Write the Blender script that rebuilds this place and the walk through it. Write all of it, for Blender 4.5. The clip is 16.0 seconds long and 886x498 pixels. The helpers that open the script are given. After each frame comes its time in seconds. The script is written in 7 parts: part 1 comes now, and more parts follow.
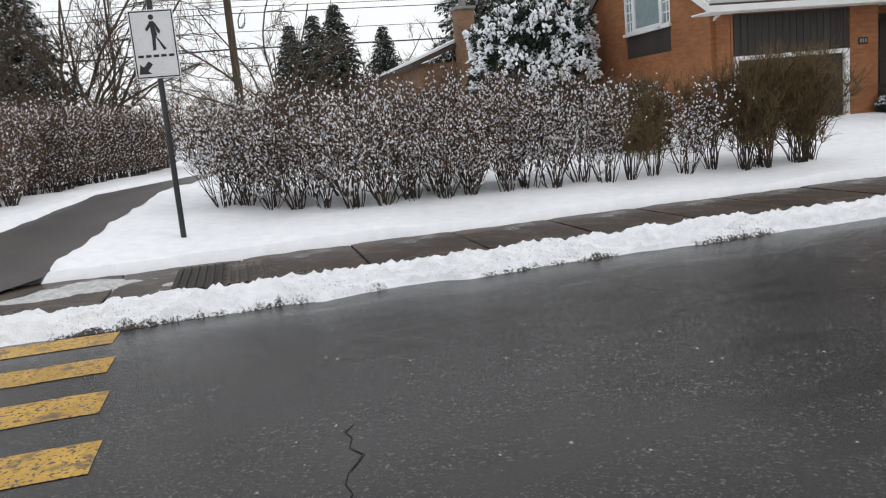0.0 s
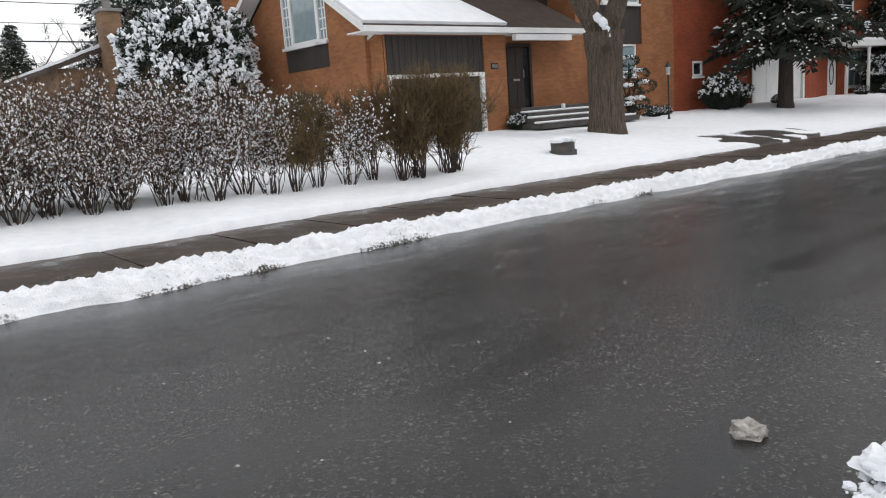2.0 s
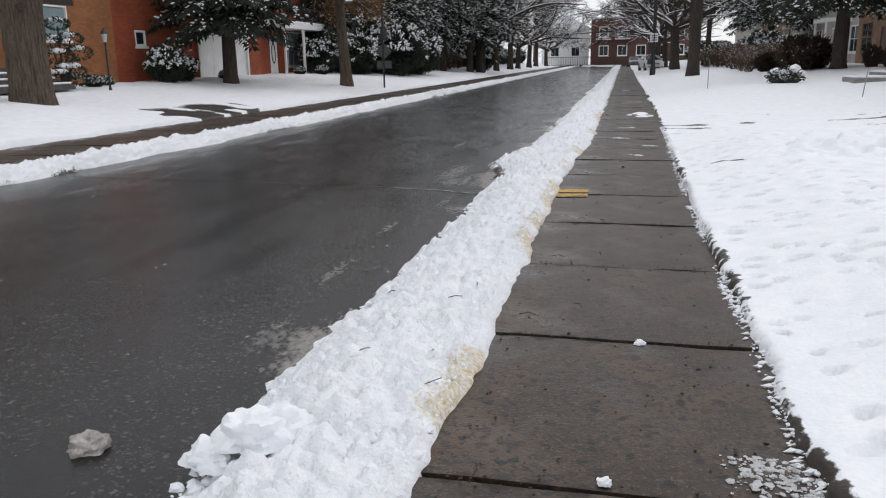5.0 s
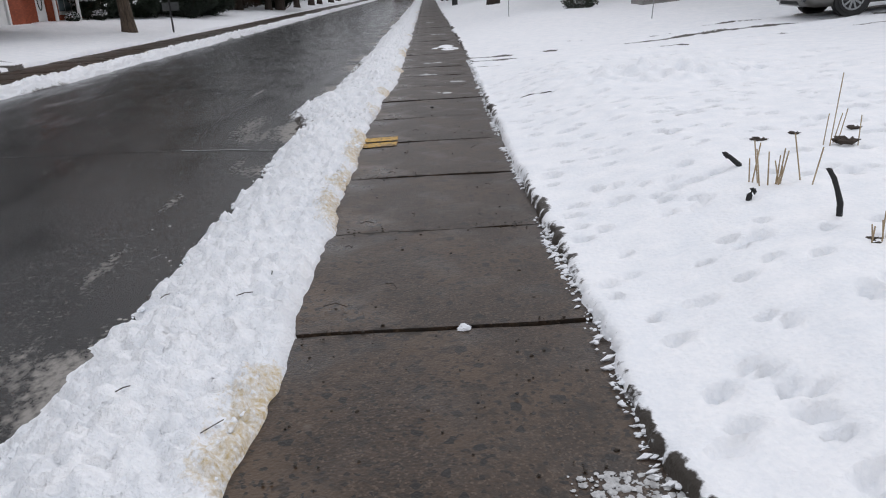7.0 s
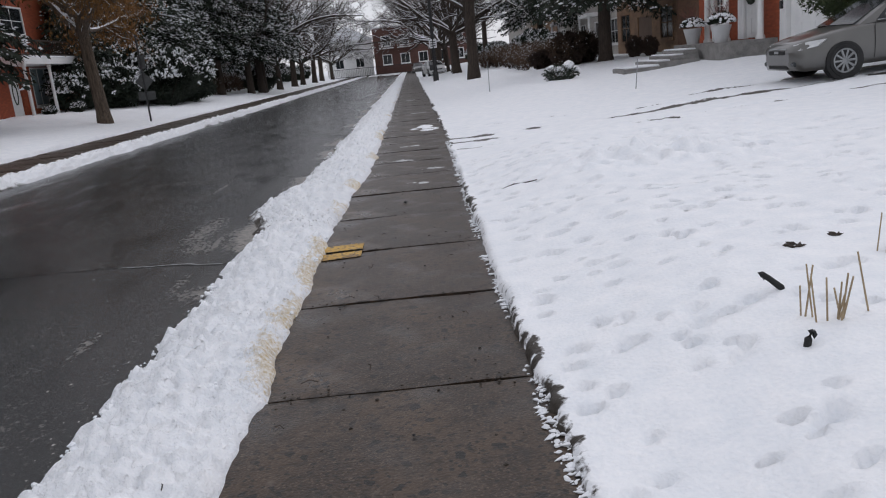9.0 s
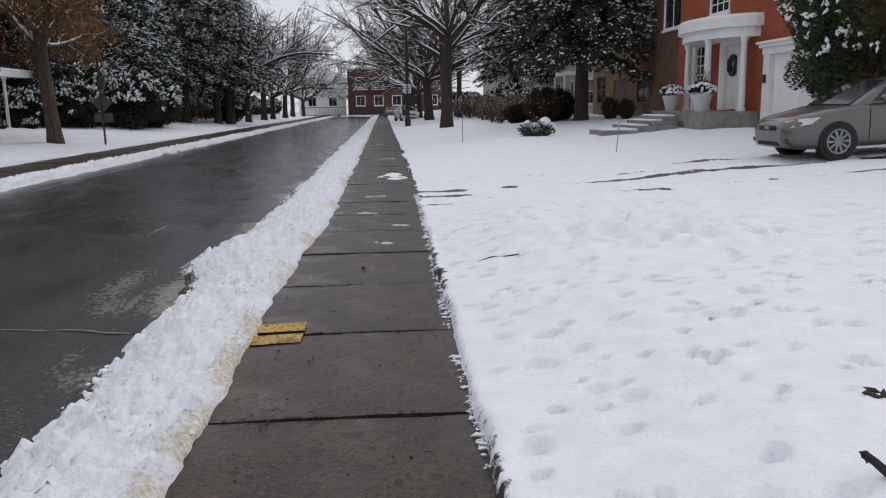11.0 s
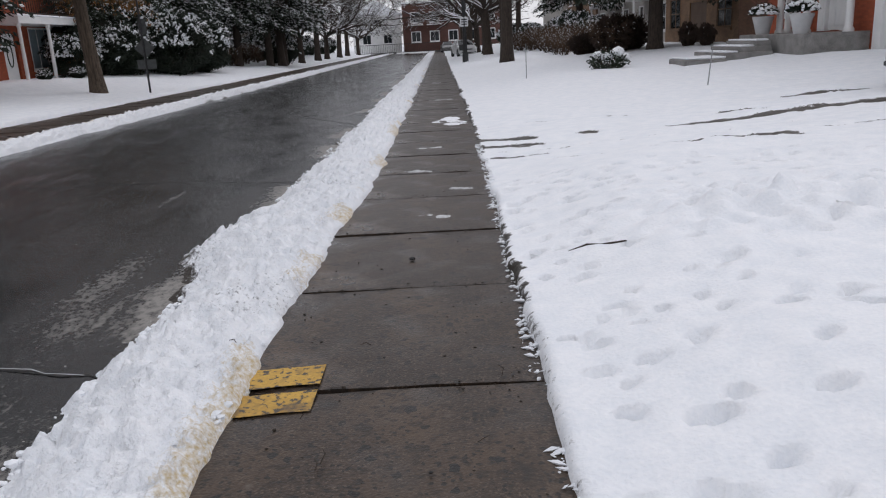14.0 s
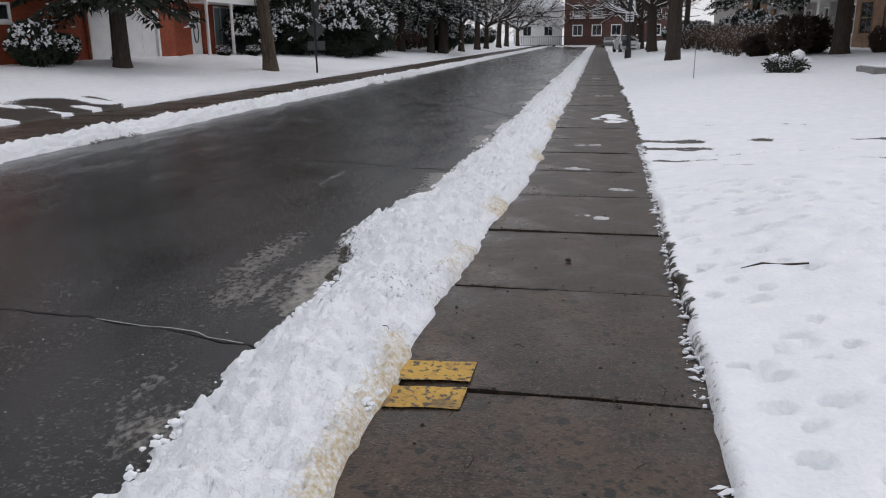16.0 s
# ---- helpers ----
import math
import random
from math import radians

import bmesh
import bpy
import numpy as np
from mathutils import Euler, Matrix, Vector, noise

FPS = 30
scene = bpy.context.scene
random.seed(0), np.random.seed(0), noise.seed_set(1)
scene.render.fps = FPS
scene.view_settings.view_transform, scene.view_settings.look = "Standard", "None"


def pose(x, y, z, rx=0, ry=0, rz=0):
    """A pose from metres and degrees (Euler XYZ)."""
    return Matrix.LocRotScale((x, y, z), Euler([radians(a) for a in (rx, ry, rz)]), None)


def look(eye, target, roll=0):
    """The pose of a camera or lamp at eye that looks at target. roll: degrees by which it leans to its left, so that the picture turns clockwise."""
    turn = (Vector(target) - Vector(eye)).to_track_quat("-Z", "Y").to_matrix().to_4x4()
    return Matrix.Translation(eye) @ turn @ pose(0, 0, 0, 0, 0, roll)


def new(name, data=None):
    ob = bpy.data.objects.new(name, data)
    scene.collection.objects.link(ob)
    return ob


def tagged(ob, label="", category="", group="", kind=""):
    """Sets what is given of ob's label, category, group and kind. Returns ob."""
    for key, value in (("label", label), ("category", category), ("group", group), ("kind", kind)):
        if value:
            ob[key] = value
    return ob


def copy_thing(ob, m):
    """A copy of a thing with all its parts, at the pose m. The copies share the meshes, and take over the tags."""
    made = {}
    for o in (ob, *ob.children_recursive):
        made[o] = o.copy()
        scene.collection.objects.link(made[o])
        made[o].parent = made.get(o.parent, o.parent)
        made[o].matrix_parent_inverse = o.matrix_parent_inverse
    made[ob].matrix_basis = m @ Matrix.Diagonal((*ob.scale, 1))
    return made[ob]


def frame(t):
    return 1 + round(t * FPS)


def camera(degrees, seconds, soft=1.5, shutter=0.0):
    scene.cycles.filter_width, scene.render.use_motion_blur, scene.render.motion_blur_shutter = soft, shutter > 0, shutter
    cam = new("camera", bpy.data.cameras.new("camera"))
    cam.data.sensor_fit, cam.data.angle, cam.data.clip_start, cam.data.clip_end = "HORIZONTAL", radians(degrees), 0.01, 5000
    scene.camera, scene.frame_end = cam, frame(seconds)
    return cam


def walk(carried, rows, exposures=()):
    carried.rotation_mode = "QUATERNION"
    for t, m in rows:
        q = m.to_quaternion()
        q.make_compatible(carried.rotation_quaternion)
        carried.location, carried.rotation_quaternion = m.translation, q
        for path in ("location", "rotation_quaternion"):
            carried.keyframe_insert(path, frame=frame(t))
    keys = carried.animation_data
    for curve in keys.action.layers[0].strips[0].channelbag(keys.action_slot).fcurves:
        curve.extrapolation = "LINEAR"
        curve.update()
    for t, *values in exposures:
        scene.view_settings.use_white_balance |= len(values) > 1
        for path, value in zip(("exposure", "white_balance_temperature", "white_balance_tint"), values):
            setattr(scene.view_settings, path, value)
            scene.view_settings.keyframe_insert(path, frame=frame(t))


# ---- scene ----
cam = camera(60.0, 16.0, soft=1.1)
PATH = [
    (0, (-0.174, -0.731, 1.634), (-2.087, -0.247, 1.305), -5.3),
    (0.5, (-0.225, -0.718, 1.625), (-2.067, -0.01, 1.295), -5.6),
    (1, (-0.273, -0.707, 1.592), (-2.024, 0.2, 1.258), -5.2),
    (1.5, (-0.277, -0.657, 1.572), (-1.933, 0.411, 1.226), -4.7),
    (2, (-0.341, -0.576, 1.528), (-1.878, 0.653, 1.172), -4.1),
    (2.5, (-0.35, -0.508, 1.518), (-1.756, 0.858, 1.122), -3.0),
    (3, (-0.177, -0.391, 1.539), (-1.342, 1.173, 1.097), -2.1),
    (3.5, (-0.137, -0.143, 1.506), (-1.036, 1.574, 1.016), -2.8),
    (4, (-0.067, -0.088, 1.508), (-0.785, 1.707, 0.995), -3.1),
    (4.5, (-0.022, 0.016, 1.497), (-0.621, 1.861, 1.01), -3.1),
    (5, (-0.01, 0.142, 1.474), (-0.451, 2.033, 0.994), -0.9),
    (5.2, (-0.005, 0.193, 1.468), (-0.35, 2.104, 0.988), -0.4),
    (7.3, (0.068, 1.05, 1.493), (0.097, 2.939, 0.836), -2.8),
    (7.5, (0.086, 1.162, 1.508), (0.138, 3.068, 0.904), -2.2),
    (8, (0.144, 1.469, 1.58), (0.326, 3.386, 1.042), -3.0),
    (8.5, (0.235, 1.743, 1.598), (0.415, 3.667, 1.081), -5.8),
    (9, (0.247, 2.071, 1.567), (0.283, 4.013, 1.09), -5.6),
    (9.5, (0.268, 2.35, 1.634), (0.409, 4.311, 1.269), -2.8),
    (9.7, (0.256, 2.496, 1.585), (0.438, 4.453, 1.215), -1.7),
    (11.8, (0.308, 3.961, 1.587), (0.424, 5.923, 1.22), -0.8),
    (12, (0.361, 4.124, 1.588), (0.469, 6.087, 1.221), -2.1),
    (12.5, (0.346, 4.436, 1.577), (0.311, 6.402, 1.207), -2.4),
    (13, (0.323, 4.873, 1.583), (0.445, 6.835, 1.211), -0.1),
    (13.5, (0.295, 5.138, 1.565), (0.45, 7.077, 1.1), -1.5),
    (14, (0.312, 5.375, 1.552), (0.294, 7.306, 1.03), -3.0),
    (14.5, (0.292, 5.471, 1.552), (0.08, 7.386, 1.017), -2.0),
    (15, (0.244, 5.521, 1.549), (0.005, 7.431, 1.008), 0.0),
    (15.5, (0.204, 5.521, 1.546), (-0.114, 7.418, 0.997), 0.5),
    (16, (0.185, 5.507, 1.552), (-0.193, 7.398, 1.02), -0.5),
]
walk(cam, [(t, look(eye, target, roll)) for t, eye, target, roll in PATH],
     [(0, 0.14, 6500, 11), (2.5, 0.33, 6500, 11), (4.0, 0.20, 6480, 11), (5.0, 0.07, 6400, 12), (7.5, -0.12, 6300, 14), (9.0, -0.26, 6250, 15), (12.0, -0.25, 6250, 15), (14.0, -0.19, 6300, 15), (16.0, -0.18, 6350, 14)])

# ---- light and sky: an overcast winter day ----
world = bpy.data.worlds.new("overcast_sky")
scene.world = world
world.use_nodes = True
wn, wl = world.node_tree.nodes, world.node_tree.links
wn.clear()
w_out, w_bg = wn.new("ShaderNodeOutputWorld"), wn.new("ShaderNodeBackground")
w_sky = wn.new("ShaderNodeTexSky")
w_sky.sky_type, w_sky.sun_disc = "NISHITA", False
w_sky.sun_elevation, w_sky.sun_rotation = radians(41), radians(40)
w_mul = wn.new("ShaderNodeVectorMath")
w_mul.operation = "SCALE"
w_mul.inputs["Scale"].default_value = 0.10
w_noise, w_ramp, w_mix = wn.new("ShaderNodeTexNoise"), wn.new("ShaderNodeValToRGB"), wn.new("ShaderNodeMixRGB")
w_noise.inputs["Scale"].default_value, w_noise.inputs["Detail"].default_value = 2.2, 5
w_ramp.color_ramp.elements[0].position, w_ramp.color_ramp.elements[1].position = 0.35, 0.7
w_ramp.color_ramp.elements[0].color = (0.84, 0.86, 0.88, 1)
w_ramp.color_ramp.elements[1].color = (0.99, 0.99, 0.985, 1)
w_mix.inputs[0].default_value = 0.9
wl.new(w_sky.outputs[0], w_mul.inputs[0])
wl.new(w_noise.outputs[0], w_ramp.inputs[0])
wl.new(w_mul.outputs[0], w_mix.inputs[1])
wl.new(w_ramp.outputs[0], w_mix.inputs[2])
wl.new(w_mix.outputs[0], w_bg.inputs[0])
w_bg.inputs[1].default_value = 1.0
wl.new(w_bg.outputs[0], w_out.inputs[0])
sun = new("sun", bpy.data.lights.new("sun", "SUN"))
sun.data.energy, sun.data.angle, sun.data.color = 0.55, radians(22), (1.0, 0.97, 0.93)
sun.matrix_world = look((0, 0, 50), (-10, -12, 36.5))

# ---- numbers with no pattern ----
RNG = np.random.default_rng(7)


def vnoise(x, y, size, seed=0):
    """Smooth value noise in -1..1 over arrays."""
    x, y = np.asarray(x, float) / size + seed * 17.31, np.asarray(y, float) / size - seed * 9.77
    i, j = np.floor(x).astype(np.int64), np.floor(y).astype(np.int64)
    u, v = x - i, y - j
    u, v = u * u * (3 - 2 * u), v * v * (3 - 2 * v)

    def h(a, b):
        n = (a * 374761393 + b * 668265263 + seed * 1442695) & 0x7FFFFFFF
        n = ((n ^ (n >> 13)) * 1274126177) & 0x7FFFFFFF
        return ((n ^ (n >> 16)) & 0xFFFF) / 32767.5 - 1
    return (h(i, j) * (1 - u) + h(i + 1, j) * u) * (1 - v) + (h(i, j + 1) * (1 - u) + h(i + 1, j + 1) * u) * v


def fbm(x, y, size, octaves=3, seed=0):
    return sum(vnoise(x, y, size / 2 ** k, seed + k) / 2 ** k for k in range(octaves))


def step(a, b, x):
    u = np.clip((np.asarray(x, float) - a) / (b - a), 0, 1)
    return u * u * (3 - 2 * u)


# ---- the lie of the land ----
CURB_L, CURB_R = -8.75, -1.15


def land(x, y):
    """Height of the snow or paving at a place."""
    x, y = np.asarray(x, float), np.asarray(y, float)
    road = -0.15 + 0.05 * (1 - ((x + 4.95) / 3.8) ** 2)
    left = 0.03 + 0.108 * np.clip(-x - 10.6, 0, 6.9)
    lawn = 0.07 + 0.20 * step(0.7, 2.2, x) + 0.025 * np.clip(x - 2.2, 0, 9)
    drive = 0.02 + 0.054 * np.clip(x - 0.7, 0, 12)
    back = 0.05 + 0.07 * np.clip(x - 0.9, 0, 10) + 0.12 * step(34, 40, y) * step(1.2, 3.5, x)
    b1, b2 = step(12.6, 14.6, y - 0.35 * np.clip(x, 0, 9)), step(19.5, 22.5, y - 0.1 * np.clip(x, 0, 9))
    right = lawn * (1 - b1) + b1 * (drive * (1 - b2) + back * b2)
    z = np.where(x < CURB_L, np.where(x < -10.6, left, 0.0), np.where(x < CURB_R, road, np.where(x < 0.7, 0.0, right)))
    return z


def gz(x, y):
    return float(land(x, y))


# ---- mesh helpers ----
class Geo:
    """Gathers faces for one mesh."""

    def __init__(self):
        self.v, self.f = [], []

    def add(self, vs, fs):
        n = len(self.v)
        self.v.extend(vs)
        self.f.extend(tuple(n + i for i in f) for f in fs)
        return self

    def box(self, x0, y0, z0, x1, y1, z1, c=0.006):
        """A box with chamfered edges."""
        lo, hi = (x0, y0, z0), (x1, y1, z1)
        c = min(c, (x1 - x0) / 3, (y1 - y0) / 3, (z1 - z0) / 3)
        vs, at = [], {}
        for s in np.ndindex(2, 2, 2):
            for a in range(3):
                p = [hi[k] if s[k] else lo[k] for k in range(3)]
                for k in range(3):
                    if k != a:
                        p[k] += -c if s[k] else c
                at[s, a] = len(vs)
                vs.append(tuple(p))
        fs = []
        for a in range(3):
            b, d = (a + 1) % 3, (a + 2) % 3
            for side in (0, 1):
                ring = []
                for i, j in ((0, 0), (1, 0), (1, 1), (0, 1)):
                    s = [0, 0, 0]
                    s[a], s[b], s[d] = side, i, j
                    ring.append(at[tuple(s), a])
                fs.append(tuple(ring if side else ring[::-1]))
            for i in (0, 1):
                for j in (0, 1):
                    s0, s1 = [0, 0, 0], [0, 0, 0]
                    s0[a], s1[a] = 0, 1
                    s0[b] = s1[b] = i
                    s0[d] = s1[d] = j
                    q = (at[tuple(s0), b], at[tuple(s1), b], at[tuple(s1), d], at[tuple(s0), d])
                    fs.append(q if (i == j) else q[::-1])
        for s in np.ndindex(2, 2, 2):
            t = (at[s, 0], at[s, 1], at[s, 2])
            fs.append(t if sum(s) % 2 else t[::-1])
        return self.add(vs, fs)

    def tube(self, pts, radii, sides=6, cap=True):
        """A round tube along points, with a radius for each."""
        pts = [Vector(p) for p in pts]
        vs, fs = [], []
        ref = Vector((0.31, 0.17, 0.93))
        for i, p in enumerate(pts):
            d = (pts[min(i + 1, len(pts) - 1)] - pts[max(i - 1, 0)])
            d = d.normalized() if d.length > 1e-9 else Vector((0, 0, 1))
            a = d.cross(ref if abs(d.dot(ref)) < 0.95 else Vector((1, 0, 0))).normalized()
            b = d.cross(a)
            for k in range(sides):
                w = 2 * math.pi * k / sides
                vs.append(tuple(p + (a * math.cos(w) + b * math.sin(w)) * radii[i]))
        for i in range(len(pts) - 1):
            for k in range(sides):
                m = (k + 1) % sides
                fs.append((i * sides + k, i * sides + m, (i + 1) * sides + m, (i + 1) * sides + k))
        if cap:
            fs.append(tuple(range(sides))[::-1])
            fs.append(tuple((len(pts) - 1) * sides + k for k in range(sides)))
        return self.add(vs, fs)

    def lathe(self, x, y, profile, sides=16):
        """A turned shape: (radius, z) from below to above."""
        vs, fs = [], []
        for r, z in profile:
            vs += [(x + r * math.cos(2 * math.pi * k / sides), y + r * math.sin(2 * math.pi * k / sides), z) for k in range(sides)]
        for i in range(len(profile) - 1):
            for k in range(sides):
                m = (k + 1) % sides
                fs.append((i * sides + k, i * sides + m, (i + 1) * sides + m, (i + 1) * sides + k))
        fs.append(tuple(range(sides))[::-1])
        fs.append(tuple((len(profile) - 1) * sides + k for k in range(sides)))
        return self.add(vs, fs)

    def blob(self, p, r, squash=0.7, rng=None, rough=0.25):
        """A small uneven lump of 8 faces round the middle and two tips."""
        rng = rng or random
        x, y, z = p
        vs = [(x, y, z - r * squash)]
        for ring, zz in ((0.85, -0.35), (0.8, 0.4)):
            for k in range(6):
                q = r * ring * (1 + rough * (rng.random() * 2 - 1))
                w = math.pi * k / 3 + ring
                vs.append((x + q * math.cos(w), y + q * math.sin(w), z + zz * r * squash))
        vs.append((x, y, z + r * squash))
        fs = [(0, 1 + (k + 1) % 6, 1 + k) for k in range(6)]
        fs += [(1 + k, 1 + (k + 1) % 6, 7 + (k + 1) % 6, 7 + k) for k in range(6)]
        fs += [(7 + k, 7 + (k + 1) % 6, 13) for k in range(6)]
        return self.add(vs, fs)

    def prism(self, poly, axis, a, b):
        """A flat outline drawn out along an axis; poly in the other two axes in order (x,y / x,z / y,z)."""
        n = len(poly)

        def at(p, q):
            return {"x": (q, p[0], p[1]), "y": (p[0], q, p[1]), "z": (p[0], p[1], q)}[axis]
        vs = [at(p, a) for p in poly] + [at(p, b) for p in poly]
        fs = [tuple(range(n)), tuple(range(n, 2 * n))[::-1]]
        fs += [(i, i + n, (i + 1) % n + n, (i + 1) % n) for i in range(n)]
        return self.add(vs, fs)


def mesh_of(geo, name, mat, smooth=False):
    me = bpy.data.meshes.new(name)
    me.from_pydata(geo.v, [], geo.f)
    me.materials.append(mat)
    if smooth:
        me.polygons.foreach_set("use_smooth", [True] * len(me.polygons))
        me.set_sharp_from_angle(angle=radians(42))
    if len(geo.f) < 20000:
        bm = bmesh.new()
        bm.from_mesh(me)
        bmesh.ops.recalc_face_normals(bm, faces=bm.faces)
        bm.to_mesh(me)
        bm.free()
    me.update()
    return me


def part(name, geo, mat, parent=None, label="", smooth=False):
    ob = new(name, mesh_of(geo, name, mat, smooth))
    if parent:
        ob.parent = parent
    return tagged(ob, label) if label else ob


def thing(name, x, y, z, label, category, group="", kind="", turn=0):
    ob = new(name)
    ob.empty_display_size = 0.1
    ob.matrix_world = pose(x, y, z, 0, 0, turn)
    return tagged(ob, label, category, group, kind)


def sheet(name, xs, ys, zf, mat, extra=None, parent=None):
    """A height field: xs across (n, or rows x n), ys along, zf(x, y)."""
    ys = np.asarray(ys, float)
    xs = np.asarray(xs, float)
    X = np.broadcast_to(xs, (len(ys), xs.shape[-1])) if xs.ndim == 1 else xs
    Y = np.broadcast_to(ys[:, None], X.shape)
    Z = zf(X, Y)
    n, m = X.shape
    idx = np.arange(n * m).reshape(n, m)
    faces = np.stack([idx[:-1, :-1], idx[:-1, 1:], idx[1:, 1:], idx[1:, :-1]], -1).reshape(-1, 4)
    me = bpy.data.meshes.new(name)
    me.from_pydata(np.stack([X, Y, Z], -1).reshape(-1, 3).tolist(), [], faces.tolist())
    me.polygons.foreach_set("use_smooth", [True] * len(me.polygons))
    me.materials.append(mat)
    for key, f in (extra or {}).items():
        at = me.attributes.new(key, "FLOAT", "POINT")
        at.data.foreach_set("value", np.asarray(f(X, Y), np.float32).ravel())
    ob = new(name, me)
    if parent:
        ob.parent = parent
    return ob


# ---- materials ----
def material(name, a, b, rough=0.7, size=4.0, fine=60.0, bump=0.15, metal=0.0, spec=0.5, coat=0.0, random_tint=0.0, stretch=(1, 1, 1), depth=0.02):
    """Two colours in patches of two sizes, with fine relief. size and fine: noise scale per metre."""
    m = bpy.data.materials.new(name)
    m.use_nodes = True
    n, l = m.node_tree.nodes, m.node_tree.links
    p = n["Principled BSDF"]
    p.inputs["Roughness"].default_value, p.inputs["Metallic"].default_value = rough, metal
    p.inputs["Specular IOR Level"].default_value, p.inputs["Coat Weight"].default_value = spec, coat
    co, mp = n.new("ShaderNodeTexCoord"), n.new("ShaderNodeMapping")
    mp.inputs["Scale"].default_value = stretch
    l.new(co.outputs["Object"], mp.inputs[0])
    big, small = n.new("ShaderNodeTexNoise"), n.new("ShaderNodeTexNoise")
    big.inputs["Scale"].default_value, big.inputs["Detail"].default_value = size, 5
    small.inputs["Scale"].default_value, small.inputs["Detail"].default_value = fine, 3
    l.new(mp.outputs[0], big.inputs[0]), l.new(mp.outputs[0], small.inputs[0])
    add = n.new("ShaderNodeMath")
    add.operation = "MULTIPLY_ADD"
    l.new(small.outputs[0], add.inputs[0])
    add.inputs[1].default_value = 0.5
    half = n.new("ShaderNodeMath")
    half.operation = "MULTIPLY"
    half.inputs[1].default_value = 0.7
    l.new(big.outputs[0], half.inputs[0]), l.new(half.outputs[0], add.inputs[2])
    ramp = n.new("ShaderNodeValToRGB")
    ramp.color_ramp.elements[0].position, ramp.color_ramp.elements[1].position = 0.42, 0.78
    ramp.color_ramp.elements[0].color, ramp.color_ramp.elements[1].color = (*a, 1), (*b, 1)
    l.new(add.outputs[0], ramp.inputs[0])
    last = ramp.outputs[0]
    if random_tint:
        info, hsv, rr = n.new("ShaderNodeObjectInfo"), n.new("ShaderNodeHueSaturation"), n.new("ShaderNodeMapRange")
        rr.inputs[3].default_value, rr.inputs[4].default_value = 1 - random_tint, 1 + random_tint
        l.new(info.outputs["Random"], rr.inputs[0]), l.new(rr.outputs[0], hsv.inputs["Value"])
        l.new(last, hsv.inputs["Color"])
        last = hsv.outputs[0]
    l.new(last, p.inputs["Base Color"])
    if bump:
        bp = n.new("ShaderNodeBump")
        bp.inputs["Strength"].default_value, bp.inputs["Distance"].default_value = bump, depth
        l.new(add.outputs[0], bp.inputs["Height"]), l.new(bp.outputs[0], p.inputs["Normal"])
    m["ramp"] = ramp.name
    return m


def mix_over(m, factor_socket, colour, rough=None):
    """Lays a colour over a material's base colour by a factor."""
    n, l = m.node_tree.nodes, m.node_tree.links
    p = n["Principled BSDF"]
    old = p.inputs["Base Color"].links[0].from_socket
    mx = n.new("ShaderNodeMixRGB")
    l.new(factor_socket, mx.inputs[0]), l.new(old, mx.inputs[1])
    mx.inputs[2].default_value = (*colour, 1)
    l.new(mx.outputs[0], p.inputs["Base Color"])
    if rough is not None:
        mr = n.new("ShaderNodeMath")
        mr.operation = "MULTIPLY_ADD"
        base = p.inputs["Roughness"]
        if base.links:
            mr2 = n.new("ShaderNodeMixRGB")
            l.new(factor_socket, mr2.inputs[0]), l.new(base.links[0].from_socket, mr2.inputs[1])
            mr2.inputs[2].default_value = (rough, rough, rough, 1)
            l.new(mr2.outputs[0], base)
        else:
            l.new(factor_socket, mr.inputs[0])
            mr.inputs[1].default_value, mr.inputs[2].default_value = rough - base.default_value, base.default_value
            l.new(mr.outputs[0], base)


def attribute(m, key):
    a = m.node_tree.nodes.new("ShaderNodeAttribute")
    a.attribute_name = key
    return a.outputs["Fac"]


def noise_factor(m, size, lo, hi, stretch=(1, 1, 1)):
    n, l = m.node_tree.nodes, m.node_tree.links
    co, mp, t, r = n.new("ShaderNodeTexCoord"), n.new("ShaderNodeMapping"), n.new("ShaderNodeTexNoise"), n.new("ShaderNodeMapRange")
    mp.inputs["Scale"].default_value = stretch
    t.inputs["Scale"].default_value, t.inputs["Detail"].default_value = size, 6
    r.inputs[1].default_value, r.inputs[2].default_value = lo, hi
    l.new(co.outputs["Object"], mp.inputs[0]), l.new(mp.outputs[0], t.inputs[0]), l.new(t.outputs[0], r.inputs[0])
    return r.outputs[0]


def broken(m, key, size, spread, stretch=(1, 1, 1)):
    """A stored amount whose edges are broken up by fine noise."""
    n, l = m.node_tree.nodes, m.node_tree.links
    co, mp, t, s, r = n.new("ShaderNodeTexCoord"), n.new("ShaderNodeMapping"), n.new("ShaderNodeTexNoise"), n.new("ShaderNodeMath"), n.new("ShaderNodeMapRange")
    mp.inputs["Scale"].default_value = stretch
    t.inputs["Scale"].default_value, t.inputs["Detail"].default_value, t.inputs["Roughness"].default_value = size, 8, 0.65
    s.operation = "ADD"
    r.inputs[1].default_value, r.inputs[2].default_value = 0.92, 0.92 + 0.35 * spread
    l.new(co.outputs["Object"], mp.inputs[0]), l.new(mp.outputs[0], t.inputs[0])
    l.new(t.outputs[0], s.inputs[0]), l.new(attribute(m, key), s.inputs[1]), l.new(s.outputs[0], r.inputs[0])
    return r.outputs[0]


